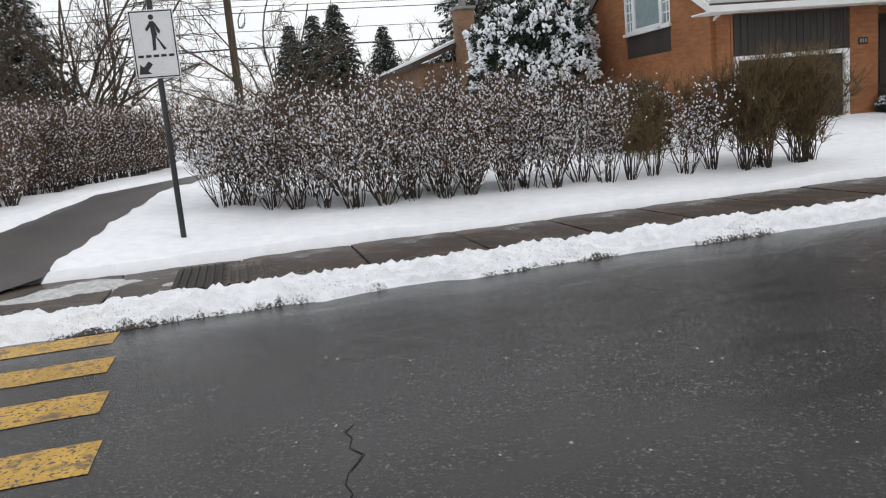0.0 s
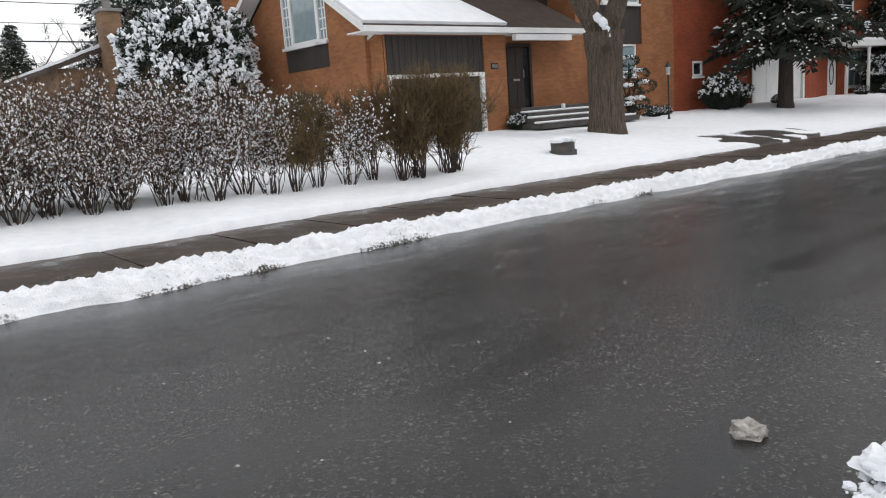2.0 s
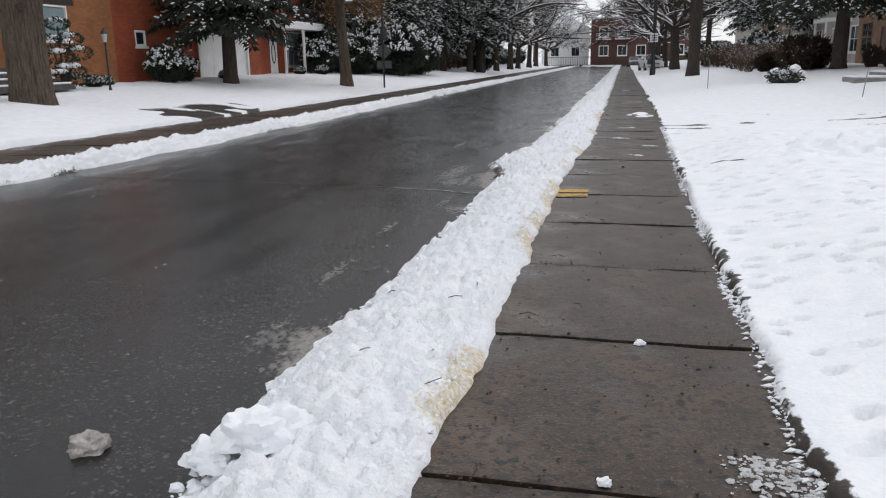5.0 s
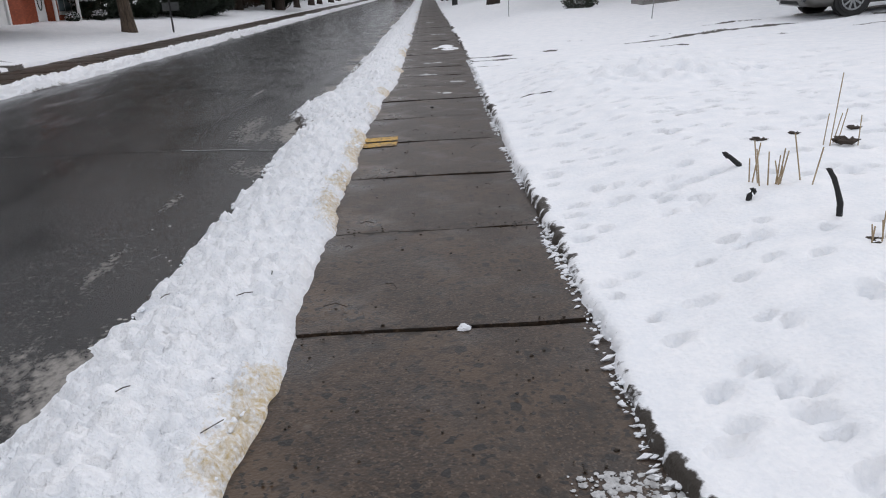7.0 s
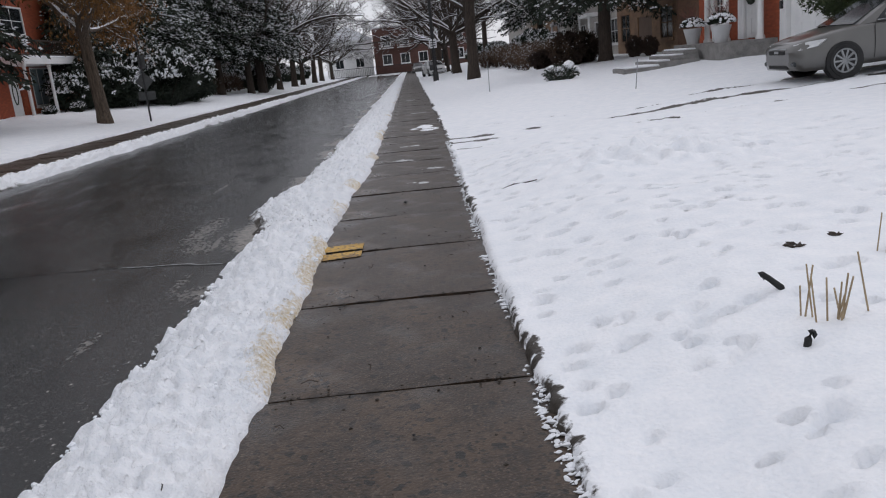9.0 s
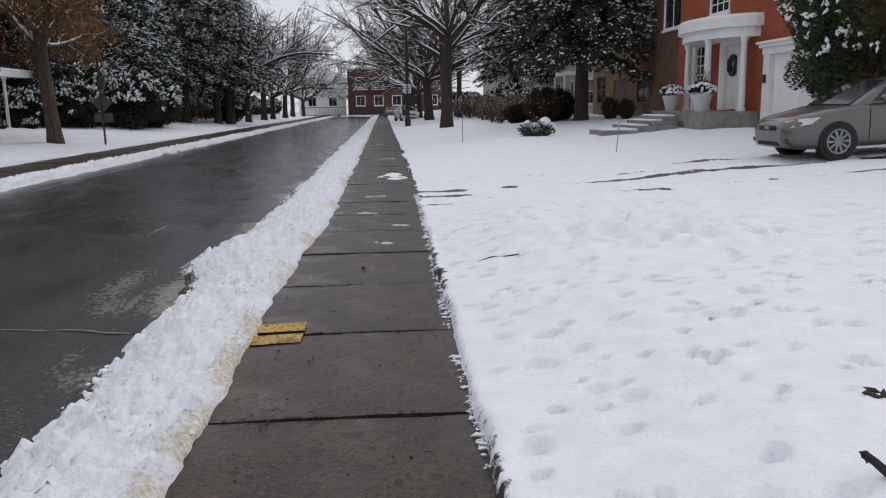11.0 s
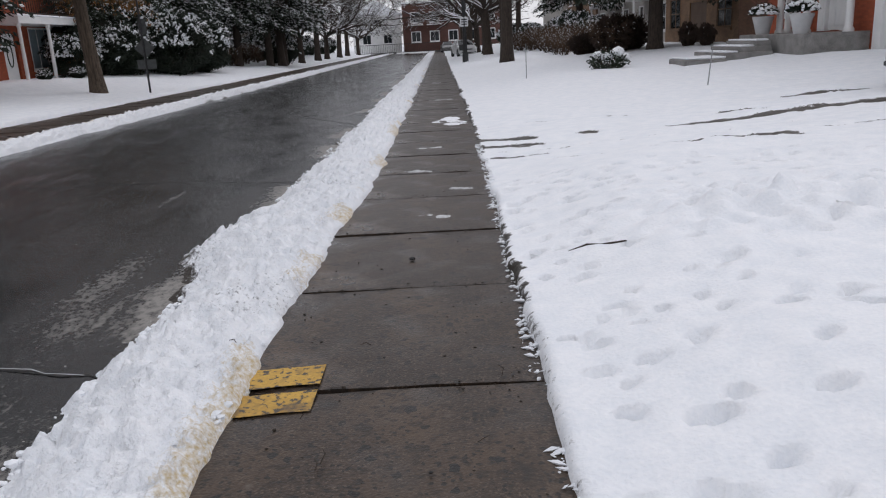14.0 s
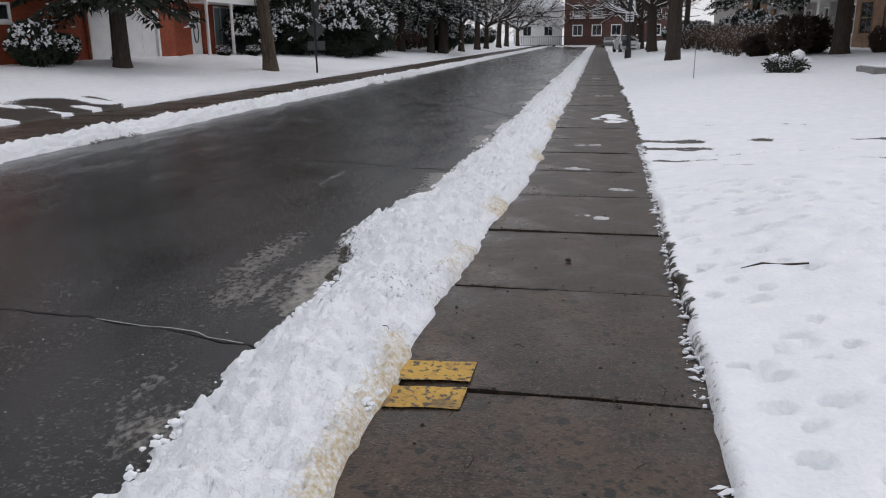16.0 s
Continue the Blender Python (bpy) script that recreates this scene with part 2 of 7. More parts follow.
SNOW = material("snow", (0.80, 0.83, 0.87), (0.90, 0.91, 0.93), 0.75, 3.0, 45, 0.35, spec=0.25, depth=0.02)
SNOW_GROUND = material("trodden_snow", (0.80, 0.83, 0.87), (0.91, 0.92, 0.94), 0.75, 5.0, 42, 0.5, spec=0.25, depth=0.03)
SNOW_BANK = material("ploughed_snow", (0.79, 0.82, 0.86), (0.91, 0.92, 0.94), 0.75, 7.0, 55, 0.9, spec=0.25, depth=0.035)
mix_over(SNOW_BANK, broken(SNOW_BANK, "stain", 38, 0.9), (0.56, 0.44, 0.24))
mix_over(SNOW_BANK, broken(SNOW_BANK, "dirt", 30, 0.5), (0.060, 0.052, 0.044), 0.5)
mix_over(SNOW_GROUND, broken(SNOW_GROUND, "stain", 38, 0.9), (0.56, 0.44, 0.24))
mix_over(SNOW_GROUND, broken(SNOW_GROUND, "dirt", 26, 0.5), (0.050, 0.043, 0.036), 0.5)


def aggregate(m, size, share, colour):
    """Single stones of another tone showing in a surface."""
    n, l = m.node_tree.nodes, m.node_tree.links
    co, v, sep, r = n.new("ShaderNodeTexCoord"), n.new("ShaderNodeTexVoronoi"), n.new("ShaderNodeSeparateColor"), n.new("ShaderNodeMapRange")
    v.inputs["Scale"].default_value = size
    r.inputs[1].default_value, r.inputs[2].default_value = 1 - share, 1 - share * 0.5
    l.new(co.outputs["Object"], v.inputs["Vector"]), l.new(v.outputs["Color"], sep.inputs[0]), l.new(sep.outputs[0], r.inputs[0])
    mix_over(m, r.outputs[0], colour)


ASPHALT = material("wet_asphalt", (0.008, 0.0078, 0.0076), (0.026, 0.0252, 0.0245), 0.27, 0.9, 95, 0.75, spec=0.31, depth=0.005)
aggregate(ASPHALT, 85, 0.15, (0.060, 0.057, 0.053))
aggregate(ASPHALT, 55, 0.05, (0.085, 0.082, 0.076))
aggregate(ASPHALT, 48, 0.25, (0.006, 0.006, 0.006))
mix_over(ASPHALT, noise_factor(ASPHALT, 1.4, 0.50, 0.66, (1.6, 0.5, 1)), (0.010, 0.0098, 0.0095), 0.17)
mix_over(ASPHALT, broken(ASPHALT, "wet", 1.6, 2.6), (0.008, 0.008, 0.008), 0.20)
mix_over(ASPHALT, broken(ASPHALT, "slush", 24, 0.6, (1, 0.6, 1)), (0.27, 0.255, 0.235), 0.6)
CONCRETE = material("damp_concrete", (0.015, 0.0095, 0.006), (0.070, 0.045, 0.029), 0.42, 2.2, 70, 1.0, spec=0.36, random_tint=0.16, depth=0.006)
mix_over(CONCRETE, noise_factor(CONCRETE, 2.0, 0.50, 0.66), (0.028, 0.022, 0.018), 0.24)
aggregate(CONCRETE, 120, 0.18, (0.095, 0.068, 0.048))
mix_over(CONCRETE, noise_factor(CONCRETE, 1.3, 0.47, 0.62), (0.078, 0.050, 0.030))
mix_over(CONCRETE, noise_factor(CONCRETE, 17, 0.55, 0.63), (0.030, 0.019, 0.012))
aggregate(CONCRETE, 60, 0.12, (0.014, 0.010, 0.008))
aggregate(CONCRETE, 28, 0.05, (0.009, 0.007, 0.006))
mix_over(CONCRETE, noise_factor(CONCRETE, 30, 0.60, 0.67), (0.020, 0.016, 0.012))
mix_over(CONCRETE, noise_factor(CONCRETE, 6, 0.60, 0.68), (0.022, 0.016, 0.012))
mix_over(CONCRETE, noise_factor(CONCRETE, 9, 0.64, 0.72, (1, 1.3, 1)), (0.10, 0.076, 0.058))


def joint_dirt(m):
    """Dirt gathered at the two ends of a slab."""
    n, l = m.node_tree.nodes, m.node_tree.links
    co, sep, sh, ab, t, ad, r = (n.new("ShaderNode" + k) for k in ("TexCoord", "SeparateXYZ", "Math", "Math", "TexNoise", "Math", "MapRange"))
    sh.operation, ab.operation, ad.operation = "SUBTRACT", "ABSOLUTE", "MULTIPLY_ADD"
    sh.inputs[1].default_value = 0.76
    t.inputs["Scale"].default_value, t.inputs["Detail"].default_value = 9, 6
    l.new(co.outputs["Object"], sep.inputs[0]), l.new(sep.outputs[1], sh.inputs[0]), l.new(sh.outputs[0], ab.inputs[0])
    l.new(co.outputs["Object"], t.inputs[0]), l.new(t.outputs[0], ad.inputs[0])
    ad.inputs[1].default_value = 0.30
    l.new(ab.outputs[0], ad.inputs[2]), l.new(ad.outputs[0], r.inputs[0])
    r.inputs[1].default_value, r.inputs[2].default_value = 0.885, 0.93
    return r.outputs[0]


mix_over(CONCRETE, joint_dirt(CONCRETE), (0.020, 0.015, 0.011), 0.6)
YELLOW = material("worn_yellow_paint", (0.36, 0.20, 0.03), (0.60, 0.36, 0.05), 0.55, 3, 70, 0.3, depth=0.004)
mix_over(YELLOW, noise_factor(YELLOW, 34, 0.54, 0.62), (0.06, 0.05, 0.04))
mix_over(YELLOW, noise_factor(YELLOW, 5, 0.56, 0.66, (1, 1, 1)), (0.12, 0.08, 0.04))


def brick_material(name, a, b, mortar, axis="x", rough=0.85):
    m = material(name, a, b, rough, 1.2, 40, 0.2, depth=0.008)
    n, l = m.node_tree.nodes, m.node_tree.links
    p = n["Principled BSDF"]
    co, mp, t = n.new("ShaderNodeTexCoord"), n.new("ShaderNodeMapping"), n.new("ShaderNodeTexBrick")
    mp.inputs["Rotation"].default_value = (radians(-90), 0, 0) if axis == "y" else (radians(-90), 0, radians(-90))
    mp.vector_type = "POINT"
    sep, comb, su = n.new("ShaderNodeSeparateXYZ"), n.new("ShaderNodeCombineXYZ"), n.new("ShaderNodeMath")
    su.operation = "ADD"
    l.new(co.outputs["Object"], sep.inputs[0])
    l.new(sep.outputs[0], su.inputs[0]), l.new(sep.outputs[1], su.inputs[1])
    l.new(su.outputs[0], comb.inputs[0]), l.new(sep.outputs[2], comb.inputs[1])
    l.new(comb.outputs[0], t.inputs["Vector"])
    t.inputs["Scale"].default_value = 1.0
    t.inputs["Brick Width"].default_value, t.inputs["Row Height"].default_value = 0.21, 0.072
    t.inputs["Mortar Size"].default_value, t.inputs["Bias"].default_value = 0.006, -0.2
    t.inputs["Color1"].default_value, t.inputs["Color2"].default_value, t.inputs["Mortar"].default_value = (0.8, 0.8, 0.8, 1), (1.15, 1.1, 1.05, 1), (*mortar, 1)
    mu = n.new("ShaderNodeMixRGB")
    mu.blend_type = "MULTIPLY"
    mu.inputs[0].default_value = 1
    l.new(p.inputs["Base Color"].links[0].from_socket, mu.inputs[1]), l.new(t.outputs["Color"], mu.inputs[2])
    l.new(mu.outputs[0], p.inputs["Base Color"])
    return m


BRICK = brick_material("orange_brown_brick", (0.24, 0.095, 0.038), (0.36, 0.155, 0.065), (0.9, 0.85, 0.8))
RED_BRICK = brick_material("red_brick", (0.25, 0.056, 0.022), (0.35, 0.083, 0.033), (0.9, 0.8, 0.75))
BROWN_BRICK = brick_material("brown_brick", (0.17, 0.105, 0.065), (0.27, 0.17, 0.10), (1.0, 0.95, 0.9))
GREY_STUCCO = material("grey_stucco", (0.36, 0.34, 0.31), (0.48, 0.45, 0.42), 0.9, 1.5, 80, 0.2)
WHITE_PAINT = material("white_paint", (0.70, 0.71, 0.71), (0.82, 0.82, 0.81), 0.5, 2, 40, 0.05)
DARK_SIDING = material("dark_brown_siding", (0.020, 0.016, 0.014), (0.042, 0.035, 0.030), 0.6, 2, 40, 0.2, stretch=(1, 6, 0.4))
DARK_ROOF = material("brown_shingle", (0.035, 0.024, 0.018), (0.075, 0.052, 0.04), 0.9, 3, 30, 0.4)
BLACK_METAL = material("black_metal", (0.012, 0.012, 0.013), (0.028, 0.028, 0.03), 0.4, 5, 60, 0.05)
GALV = material("galvanised_metal", (0.22, 0.23, 0.235), (0.34, 0.35, 0.355), 0.5, 6, 60, 0.05, metal=0.3)
DARK_WOOD = material("dark_wood", (0.016, 0.010, 0.007), (0.040, 0.025, 0.018), 0.4, 3, 40, 0.1, stretch=(6, 6, 0.5))
GLASS = material("window_glass", (0.20, 0.27, 0.29), (0.30, 0.38, 0.40), 0.06, 0.6, 5, 0.0, spec=0.9)
DARK_GLASS = material("dark_window_glass", (0.010, 0.012, 0.014), (0.035, 0.04, 0.043), 0.08, 1.0, 5, 0.0, spec=0.4)
STONE = material("grey_stone", (0.16, 0.155, 0.15), (0.30, 0.29, 0.275), 0.85, 4, 50, 0.4)
BARK = material("grey_brown_bark", (0.045, 0.031, 0.021), (0.20, 0.148, 0.105), 0.9, 4, 22, 1.0, stretch=(5, 5, 0.6), depth=0.16)
OLD_BARK = material("ridged_old_bark", (0.055, 0.040, 0.030), (0.27, 0.205, 0.15), 0.9, 5, 26, 1.0, stretch=(5, 5, 0.45), depth=0.2)
DARK_BARK = material("dark_bark", (0.022, 0.016, 0.012), (0.070, 0.052, 0.040), 0.9, 5, 40, 0.7, stretch=(4, 4, 0.8), depth=0.03)
TWIG = material("brown_twig", (0.050, 0.029, 0.018), (0.14, 0.085, 0.05), 0.85, 6, 60, 0.1, random_tint=0.2)
NEEDLE = material("dark_green_needles", (0.007, 0.013, 0.008), (0.026, 0.040, 0.022), 0.7, 3, 40, 0.1, random_tint=0.25)
CEDAR = material("green_cedar_leaves", (0.016, 0.030, 0.010), (0.060, 0.080, 0.025), 0.7, 3, 40, 0.1)
RUST_LEAF = material("rusty_brown_leaves", (0.11, 0.048, 0.014), (0.29, 0.14, 0.035), 0.7, 4, 40, 0.1)
WET_PATH = material("wet_path_asphalt", (0.028, 0.024, 0.022), (0.065, 0.058, 0.052), 0.45, 1.5, 90, 0.6, depth=0.006)
PALE_WOOD = material("pale_wood", (0.36, 0.30, 0.23), (0.50, 0.43, 0.34), 0.7, 4, 40, 0.2, stretch=(6, 6, 0.6))
DRY_STALK = material("dry_stalk", (0.26, 0.19, 0.11), (0.42, 0.33, 0.21), 0.8, 8, 40, 0.1)
DEAD_LEAF = material("dead_leaf", (0.06, 0.035, 0.02), (0.14, 0.085, 0.05), 0.8, 10, 40, 0.2)
DARK_STONE = material("dark_wet_stone", (0.028, 0.025, 0.023), (0.085, 0.077, 0.07), 0.6, 4, 50, 0.4)
DARK_TWIG = material("dark_reddish_twig", (0.022, 0.014, 0.011), (0.060, 0.036, 0.026), 0.85, 6, 60, 0.1)
OLIVE_TWIG = material("olive_brown_twig", (0.085, 0.055, 0.022), (0.17, 0.115, 0.05), 0.85, 6, 60, 0.1, random_tint=0.15)

# ---- ground, road, pavements, snow ----
def steps_of(*spans):
    """Stations: (from, to, spacing) one after another."""
    out = []
    for a, b, d in spans:
        out += list(np.arange(a, b - d * 0.25, d))
    return np.array(out + [spans[-1][1]])


def lines_dirt(X, Y, lines, width, seed):
    """Where strips along straight lines lie bare, broken by noise."""
    out = np.zeros_like(X)
    for x0, y0, x1, y1, w in lines:
        dx, dy = x1 - x0, y1 - y0
        u = np.clip(((X - x0) * dx + (Y - y0) * dy) / (dx * dx + dy * dy), 0, 1)
        d = np.hypot(X - x0 - u * dx, Y - y0 - u * dy)
        f = step(w * width, w * width * 0.45, d + 0.06 * fbm(X, Y * 2, 0.22, 2, seed))
        out = np.maximum(out, f * step(-0.6, -0.1, fbm(X, Y, 0.6, 2, seed + 3)))
    return out


def ground_height(X, Y):
    z = land(X, Y) - 0.09
    z = np.where((X > -10.7) & (X < 0.75), -0.45, z)
    z = np.where((X < -10.7) & (X > -32), z - 0.15, z)
    return z + np.where(np.abs(X) > 60, 0.4 * fbm(X, Y, 60, 2, 5), 0)


ground = sheet("ground", steps_of((-900, -60, 60), (-60, -20, 4), (-20, -10.8, 0.8), (-10.8, 0.8, 1.45), (0.8, 14, 0.6), (14, 60, 4), (60, 900, 60)),
               steps_of((-900, -60, 60), (-60, -6, 3), (-6, 60, 1), (60, 180, 5), (180, 900, 60)), ground_height, SNOW)
tagged(ground, "snow-covered ground reaching to the horizon", "ground", kind="structure")


def road_height(X, Y):
    return land(np.clip(X, CURB_L + 0.01, CURB_R - 0.01), Y) + 0.006 * fbm(X, Y, 1.4, 2, 11)


def road_slush(X, Y):
    def streak(cx, cy, dx, dy, turn=0.0):
        a, b = (X - cx) * math.cos(turn) + (Y - cy) * math.sin(turn), -(X - cx) * math.sin(turn) + (Y - cy) * math.cos(turn)
        return np.exp(-((a / dx) ** 2 + (b / dy) ** 2))
    near = 0.60 * step(-2.25, -1.72, X + 0.12 * vnoise(X, Y, 0.35, 22)) * (0.35 + 0.65 * step(-0.4, 0.35, fbm(X, Y, 1.3, 2, 21)))
    for cx, cy, dx, dy in ((-1.98, 8.7, 0.08, 0.8), (-2.05, 10.3, 0.12, 0.9), (-2.35, 11.0, 0.32, 1.5), (-2.2, 10.2, 0.3, 0.7), (-2.15, 5.6, 0.12, 0.7), (-2.05, 4.2, 0.16, 0.6), (-3.58, 0.5, 0.10, 0.6), (-3.0, 14.5, 0.1, 0.8), (-2.2, 7.2, 0.1, 0.5)):
        near = np.maximum(near, 0.5 * streak(cx, cy, dx, dy))
    far = 0.12 * step(-7.6, -8.3, X)
    lump = 0.3 * streak(-2.2, 2.7, 0.4, 0.16) + 0.25 * streak(-2.1, 2.2, 0.3, 0.3)
    return np.clip(np.maximum(near, far) + lump, 0, 0.7)


def road_wet(X, Y):
    a = step(-0.1, 0.45, fbm(X * 1.6, Y * 0.55, 1.7, 3, 31) + 0.35 * step(-3.8, -2.2, X) - 0.1)
    b = step(-6.6, -7.8, X) * 0.8
    return np.clip(a * 0.62 + b * 0.75 + 0.25 * step(-4.4, -2.6, X) * step(-0.4, 0.5, vnoise(X * 2, Y, 3.0, 37)), 0, 1)


road = sheet("road", steps_of((-8.7, -7.0, 0.1), (-7.0, -3.0, 0.16), (-3.0, -1.2, 0.045)),
             steps_of((-40, -6, 1.0), (-6, 1, 0.12), (1, 14, 0.06), (14, 30, 0.15), (30, 60, 0.5), (60, 170, 2)),
             road_height, ASPHALT, {"slush": road_slush, "wet": road_wet})
tagged(road, "dark wet asphalt road with streaks of slush", "road", kind="structure")

# kerbs, mostly under the snow
for kx, side in ((CURB_R, 1), (CURB_L, -1)):
    g = Geo()
    g.box(min(kx, kx + side * 0.15), -40, -0.4, max(kx, kx + side * 0.15), 170, -0.015, 0.015)
    tagged(part("kerb", g, CONCRETE), "damp concrete kerb half buried in snow", "kerb", kind="structure")


def bank(name, inner, outer, ys, top, seed, lumps, label):
    """A ploughed ridge of snow between two wandering edges; inner is the pavement side."""
    n = 60
    u = np.linspace(0, 1, n)
    Y = np.asarray(ys)
    a, b = inner(Y), outer(Y)
    X = a[:, None] + (b - a)[:, None] * u[None, :]
    U = np.broadcast_to(u, X.shape)

    def height(X, Y):
        base = -0.02 + (0.04 - 0.17 * step(0.45, 1.0, U))
        body = top * step(0, 0.07, U) * step(1.0, 0.6, U)
        rough = step(0, 0.08, U) * step(1.0, 0.86, U)
        fine = 0.022 * fbm(X, Y, 0.40, 2, seed) + 0.058 * np.abs(vnoise(X, Y, 0.085, seed + 4)) + 0.040 * np.abs(vnoise(X, Y, 0.05, seed + 6)) + 0.022 * vnoise(X, Y, 0.034, seed + 9)
        z = base + body + rough * fine * lumps
        for cx, cy, r, h in ((-1.38, 2.70, 0.2, 0.06),):
            if seed == 41:
                d = np.hypot(X - cx, (Y - cy))
                z = z + h * step(r, r * 0.35, d + 0.05 * vnoise(X, Y, 0.07, seed + 2))
        return np.where(U < 0.001, -0.03, np.where(U > 0.999, -0.2, z))

    def dirt(X, Y):
        edge = step(0.80, 1.0, U) * step(-0.6, 0.5, fbm(X, Y, 0.5, 3, seed + 12)) * (0.50 if lumps < 1.1 else 0.34)
        fleck = step(-0.2, 0.7, vnoise(X, Y, 0.7, seed + 15)) * 0.36
        return np.clip(edge + fleck, 0, 0.9)

    def stain(X, Y):
        s = step(0.38, 0.02, U) * step(-0.15, 0.5, fbm(X, Y, 0.9, 3, seed + 17))
        return np.clip(s * 0.60, 0, 1)
    ob = sheet(name, X, Y, height, SNOW_BANK, {"dirt": dirt, "stain": stain})
    return tagged(ob, label, "snowbank", kind="structure")


bank("snowbank_near", lambda y: -0.665 + 0.05 * fbm(y, 0 * y, 0.9, 3, 51) + 0.016 * vnoise(y, 0 * y, 0.09, 55) + 0.16 * step(10, 15, y),
     lambda y: -1.60 - 0.13 * step(2.6, 3.6, y) * step(11.0, 9.5, y) - 0.10 * fbm(y, 0 * y, 0.8, 3, 61) - 0.42 * np.exp(-((y - 12.1) / 1.1) ** 2) + 0.06 * vnoise(y, 0 * y, 0.1, 64),
     steps_of((-30, -3, 0.6), (-3, 0.8, 0.08), (0.8, 7, 0.022), (7, 15, 0.03), (15, 30, 0.09), (30, 60, 0.3), (60, 170, 1.2)), 0.022, 41, 1.0,
     "lumpy dirty snow ploughed along the kerb")
bank("snowbank_far", lambda y: -8.78 + 0.3 * step(3, 22, y) + 0.07 * fbm(y, 0 * y, 0.8, 3, 71) + 0.03 * vnoise(y, 0 * y, 0.12, 72),
     lambda y: -8.33 + 0.3 * step(3, 22, y) + 0.09 * fbm(y, 0 * y, 0.9, 3, 74) + 0.04 * vnoise(y, 0 * y, 0.15, 75),
     steps_of((-30, -8, 0.6), (-8, 12, 0.06), (12, 30, 0.12), (30, 60, 0.4), (60, 170, 1.5)), 0.02, 43, 1.15,
     "ridge of white snow ploughed along the far kerb")

# ---- lawns under snow ----
prints = np.stack([0.85 + 5.0 * RNG.random(620) ** 1.3, RNG.uniform(2.3, 13.5, 620), RNG.uniform(0.020, 0.042, 620), RNG.uniform(0.05, 0.10, 620), RNG.normal(0.3, 0.5, 620)], 1)
TRACKS = [(0.95, 18.5, 1.5, 18.25, 0.15), (0.9, 17.5, 1.6, 17.3, 0.15), (0.9, 16.57, 1.85, 16.5, 0.15), (1.0, 15.5, 1.6, 15.5, 0.09), (1.88, 14.8, 2.9, 14.77, 0.18), (3.14, 14.84, 3.5, 14.75, 0.19), (3.4, 14.8, 4.4, 14.43, 0.11),
          (2.48, 17.2, 3.15, 16.98, 0.12), (3.34, 16.9, 4.4, 17.0, 0.15), (4.4, 17.0, 5.9, 17.2, 0.15), (4.6, 18.1, 5.4, 17.85, 0.11), (6.2, 17.3, 13.0, 17.3, 0.18), (6.6, 19.2, 13.0, 19.0, 0.18), (5.0, 14.9, 9.5, 15.6, 0.08), (1.05, 15.9, 6.5, 15.9, 0.04), (1.1, 19.4, 4.5, 18.7, 0.04)]


def lawn_right_height(X, Y):
    z = land(X, Y) + 0.022 * fbm(X, Y, 0.9, 3, 81) + 0.006 * fbm(X, Y, 0.12, 2, 84) * step(0.9, 1.2, X)
    z = z + np.exp(-(((X - 2.8) / 1.0) ** 2 + ((Y - 10.9) / 0.7) ** 2)) * (0.10 + 0.12 * fbm(X, Y, 0.15, 2, 88))
    z = z + 0.03 * step(0.15, 0.6, vnoise(X, Y, 1.7, 86)) * np.abs(vnoise(X, Y, 0.13, 87)) * step(1.1, 1.6, X)
    z = z + 0.10 * np.exp(-(((X - 4.0) / 2.0) ** 2 + ((Y - 30) / 3.0) ** 2))
    near = (Y > 2) & (Y < 14.5)
    zz = z.copy()
    for cx, cy, r, d, w in prints:
        dx, dy = X - cx, Y - cy
        a, b = dx * math.cos(w) + dy * math.sin(w), -dx * math.sin(w) + dy * math.cos(w)
        q = (a / (1.7 * r)) ** 2 + (b / r) ** 2
        zz -= np.where(near & (q < 6), d * np.exp(-q ** 3), 0)
    zz -= 0.035 * lines_dirt(X, Y, TRACKS, 2.0, 91)
    return zz


ys_r = steps_of((-20, -3, 0.8), (-3, 1.5, 0.1), (1.5, 9, 0.03), (9, 14, 0.04), (14, 20, 0.06), (20, 24, 0.12), (24, 60, 0.4), (60, 170, 3))
edge_r = 0.70 + 0.035 * vnoise(ys_r, 0 * ys_r, 0.05, 93) * step(-0.4, 0.2, vnoise(ys_r, 0 * ys_r, 1.5, 94)) + 0.03 * fbm(ys_r, 0 * ys_r, 0.5, 3, 95) + 0.10 * step(9, 15, ys_r) + 0.06 * step(15, 25, ys_r)
off = np.concatenate([[0.0, 0.012, 0.03, 0.055], steps_of((0.085, 3.6, 0.034), (3.6, 6.5, 0.07), (6.5, 13.5, 0.3))])
XR = edge_r[:, None] + off[None, :]
OFF = np.broadcast_to(off, XR.shape)
lawn_r = sheet("lawn_right", XR, ys_r, lambda X, Y: np.where(OFF < 0.001, -0.03, lawn_right_height(X, Y) * np.where(OFF < 0.02, 0.55, np.where(OFF < 0.04, 0.85, 1.0))),
               SNOW_GROUND, {"dirt": lambda X, Y: np.clip(lines_dirt(X, Y, TRACKS, 1.9, 91) * 0.76 + 0.58 * step(0.09, 0.0, OFF + 0.07 * vnoise(X, Y, 0.06, 97)) * step(-0.5, 0.2, vnoise(X * 0, Y, 1.6, 98)) + 0.30 * step(0.12, 0.02, OFF), 0, 1),
                             "stain": lambda X, Y: 0 * X})
tagged(lawn_r, "snow-covered front lawn with paw prints and tyre tracks", "snow", kind="structure")


def path_right(x):
    """The y of the footpath's edge towards the front hedge at x."""
    return np.interp(-np.asarray(x, float), [10.5, 11.2, 14.3, 17.0, 22.0, 30.0], [-4.0, -3.35, -2.95, -2.3, -0.7, 1.5])


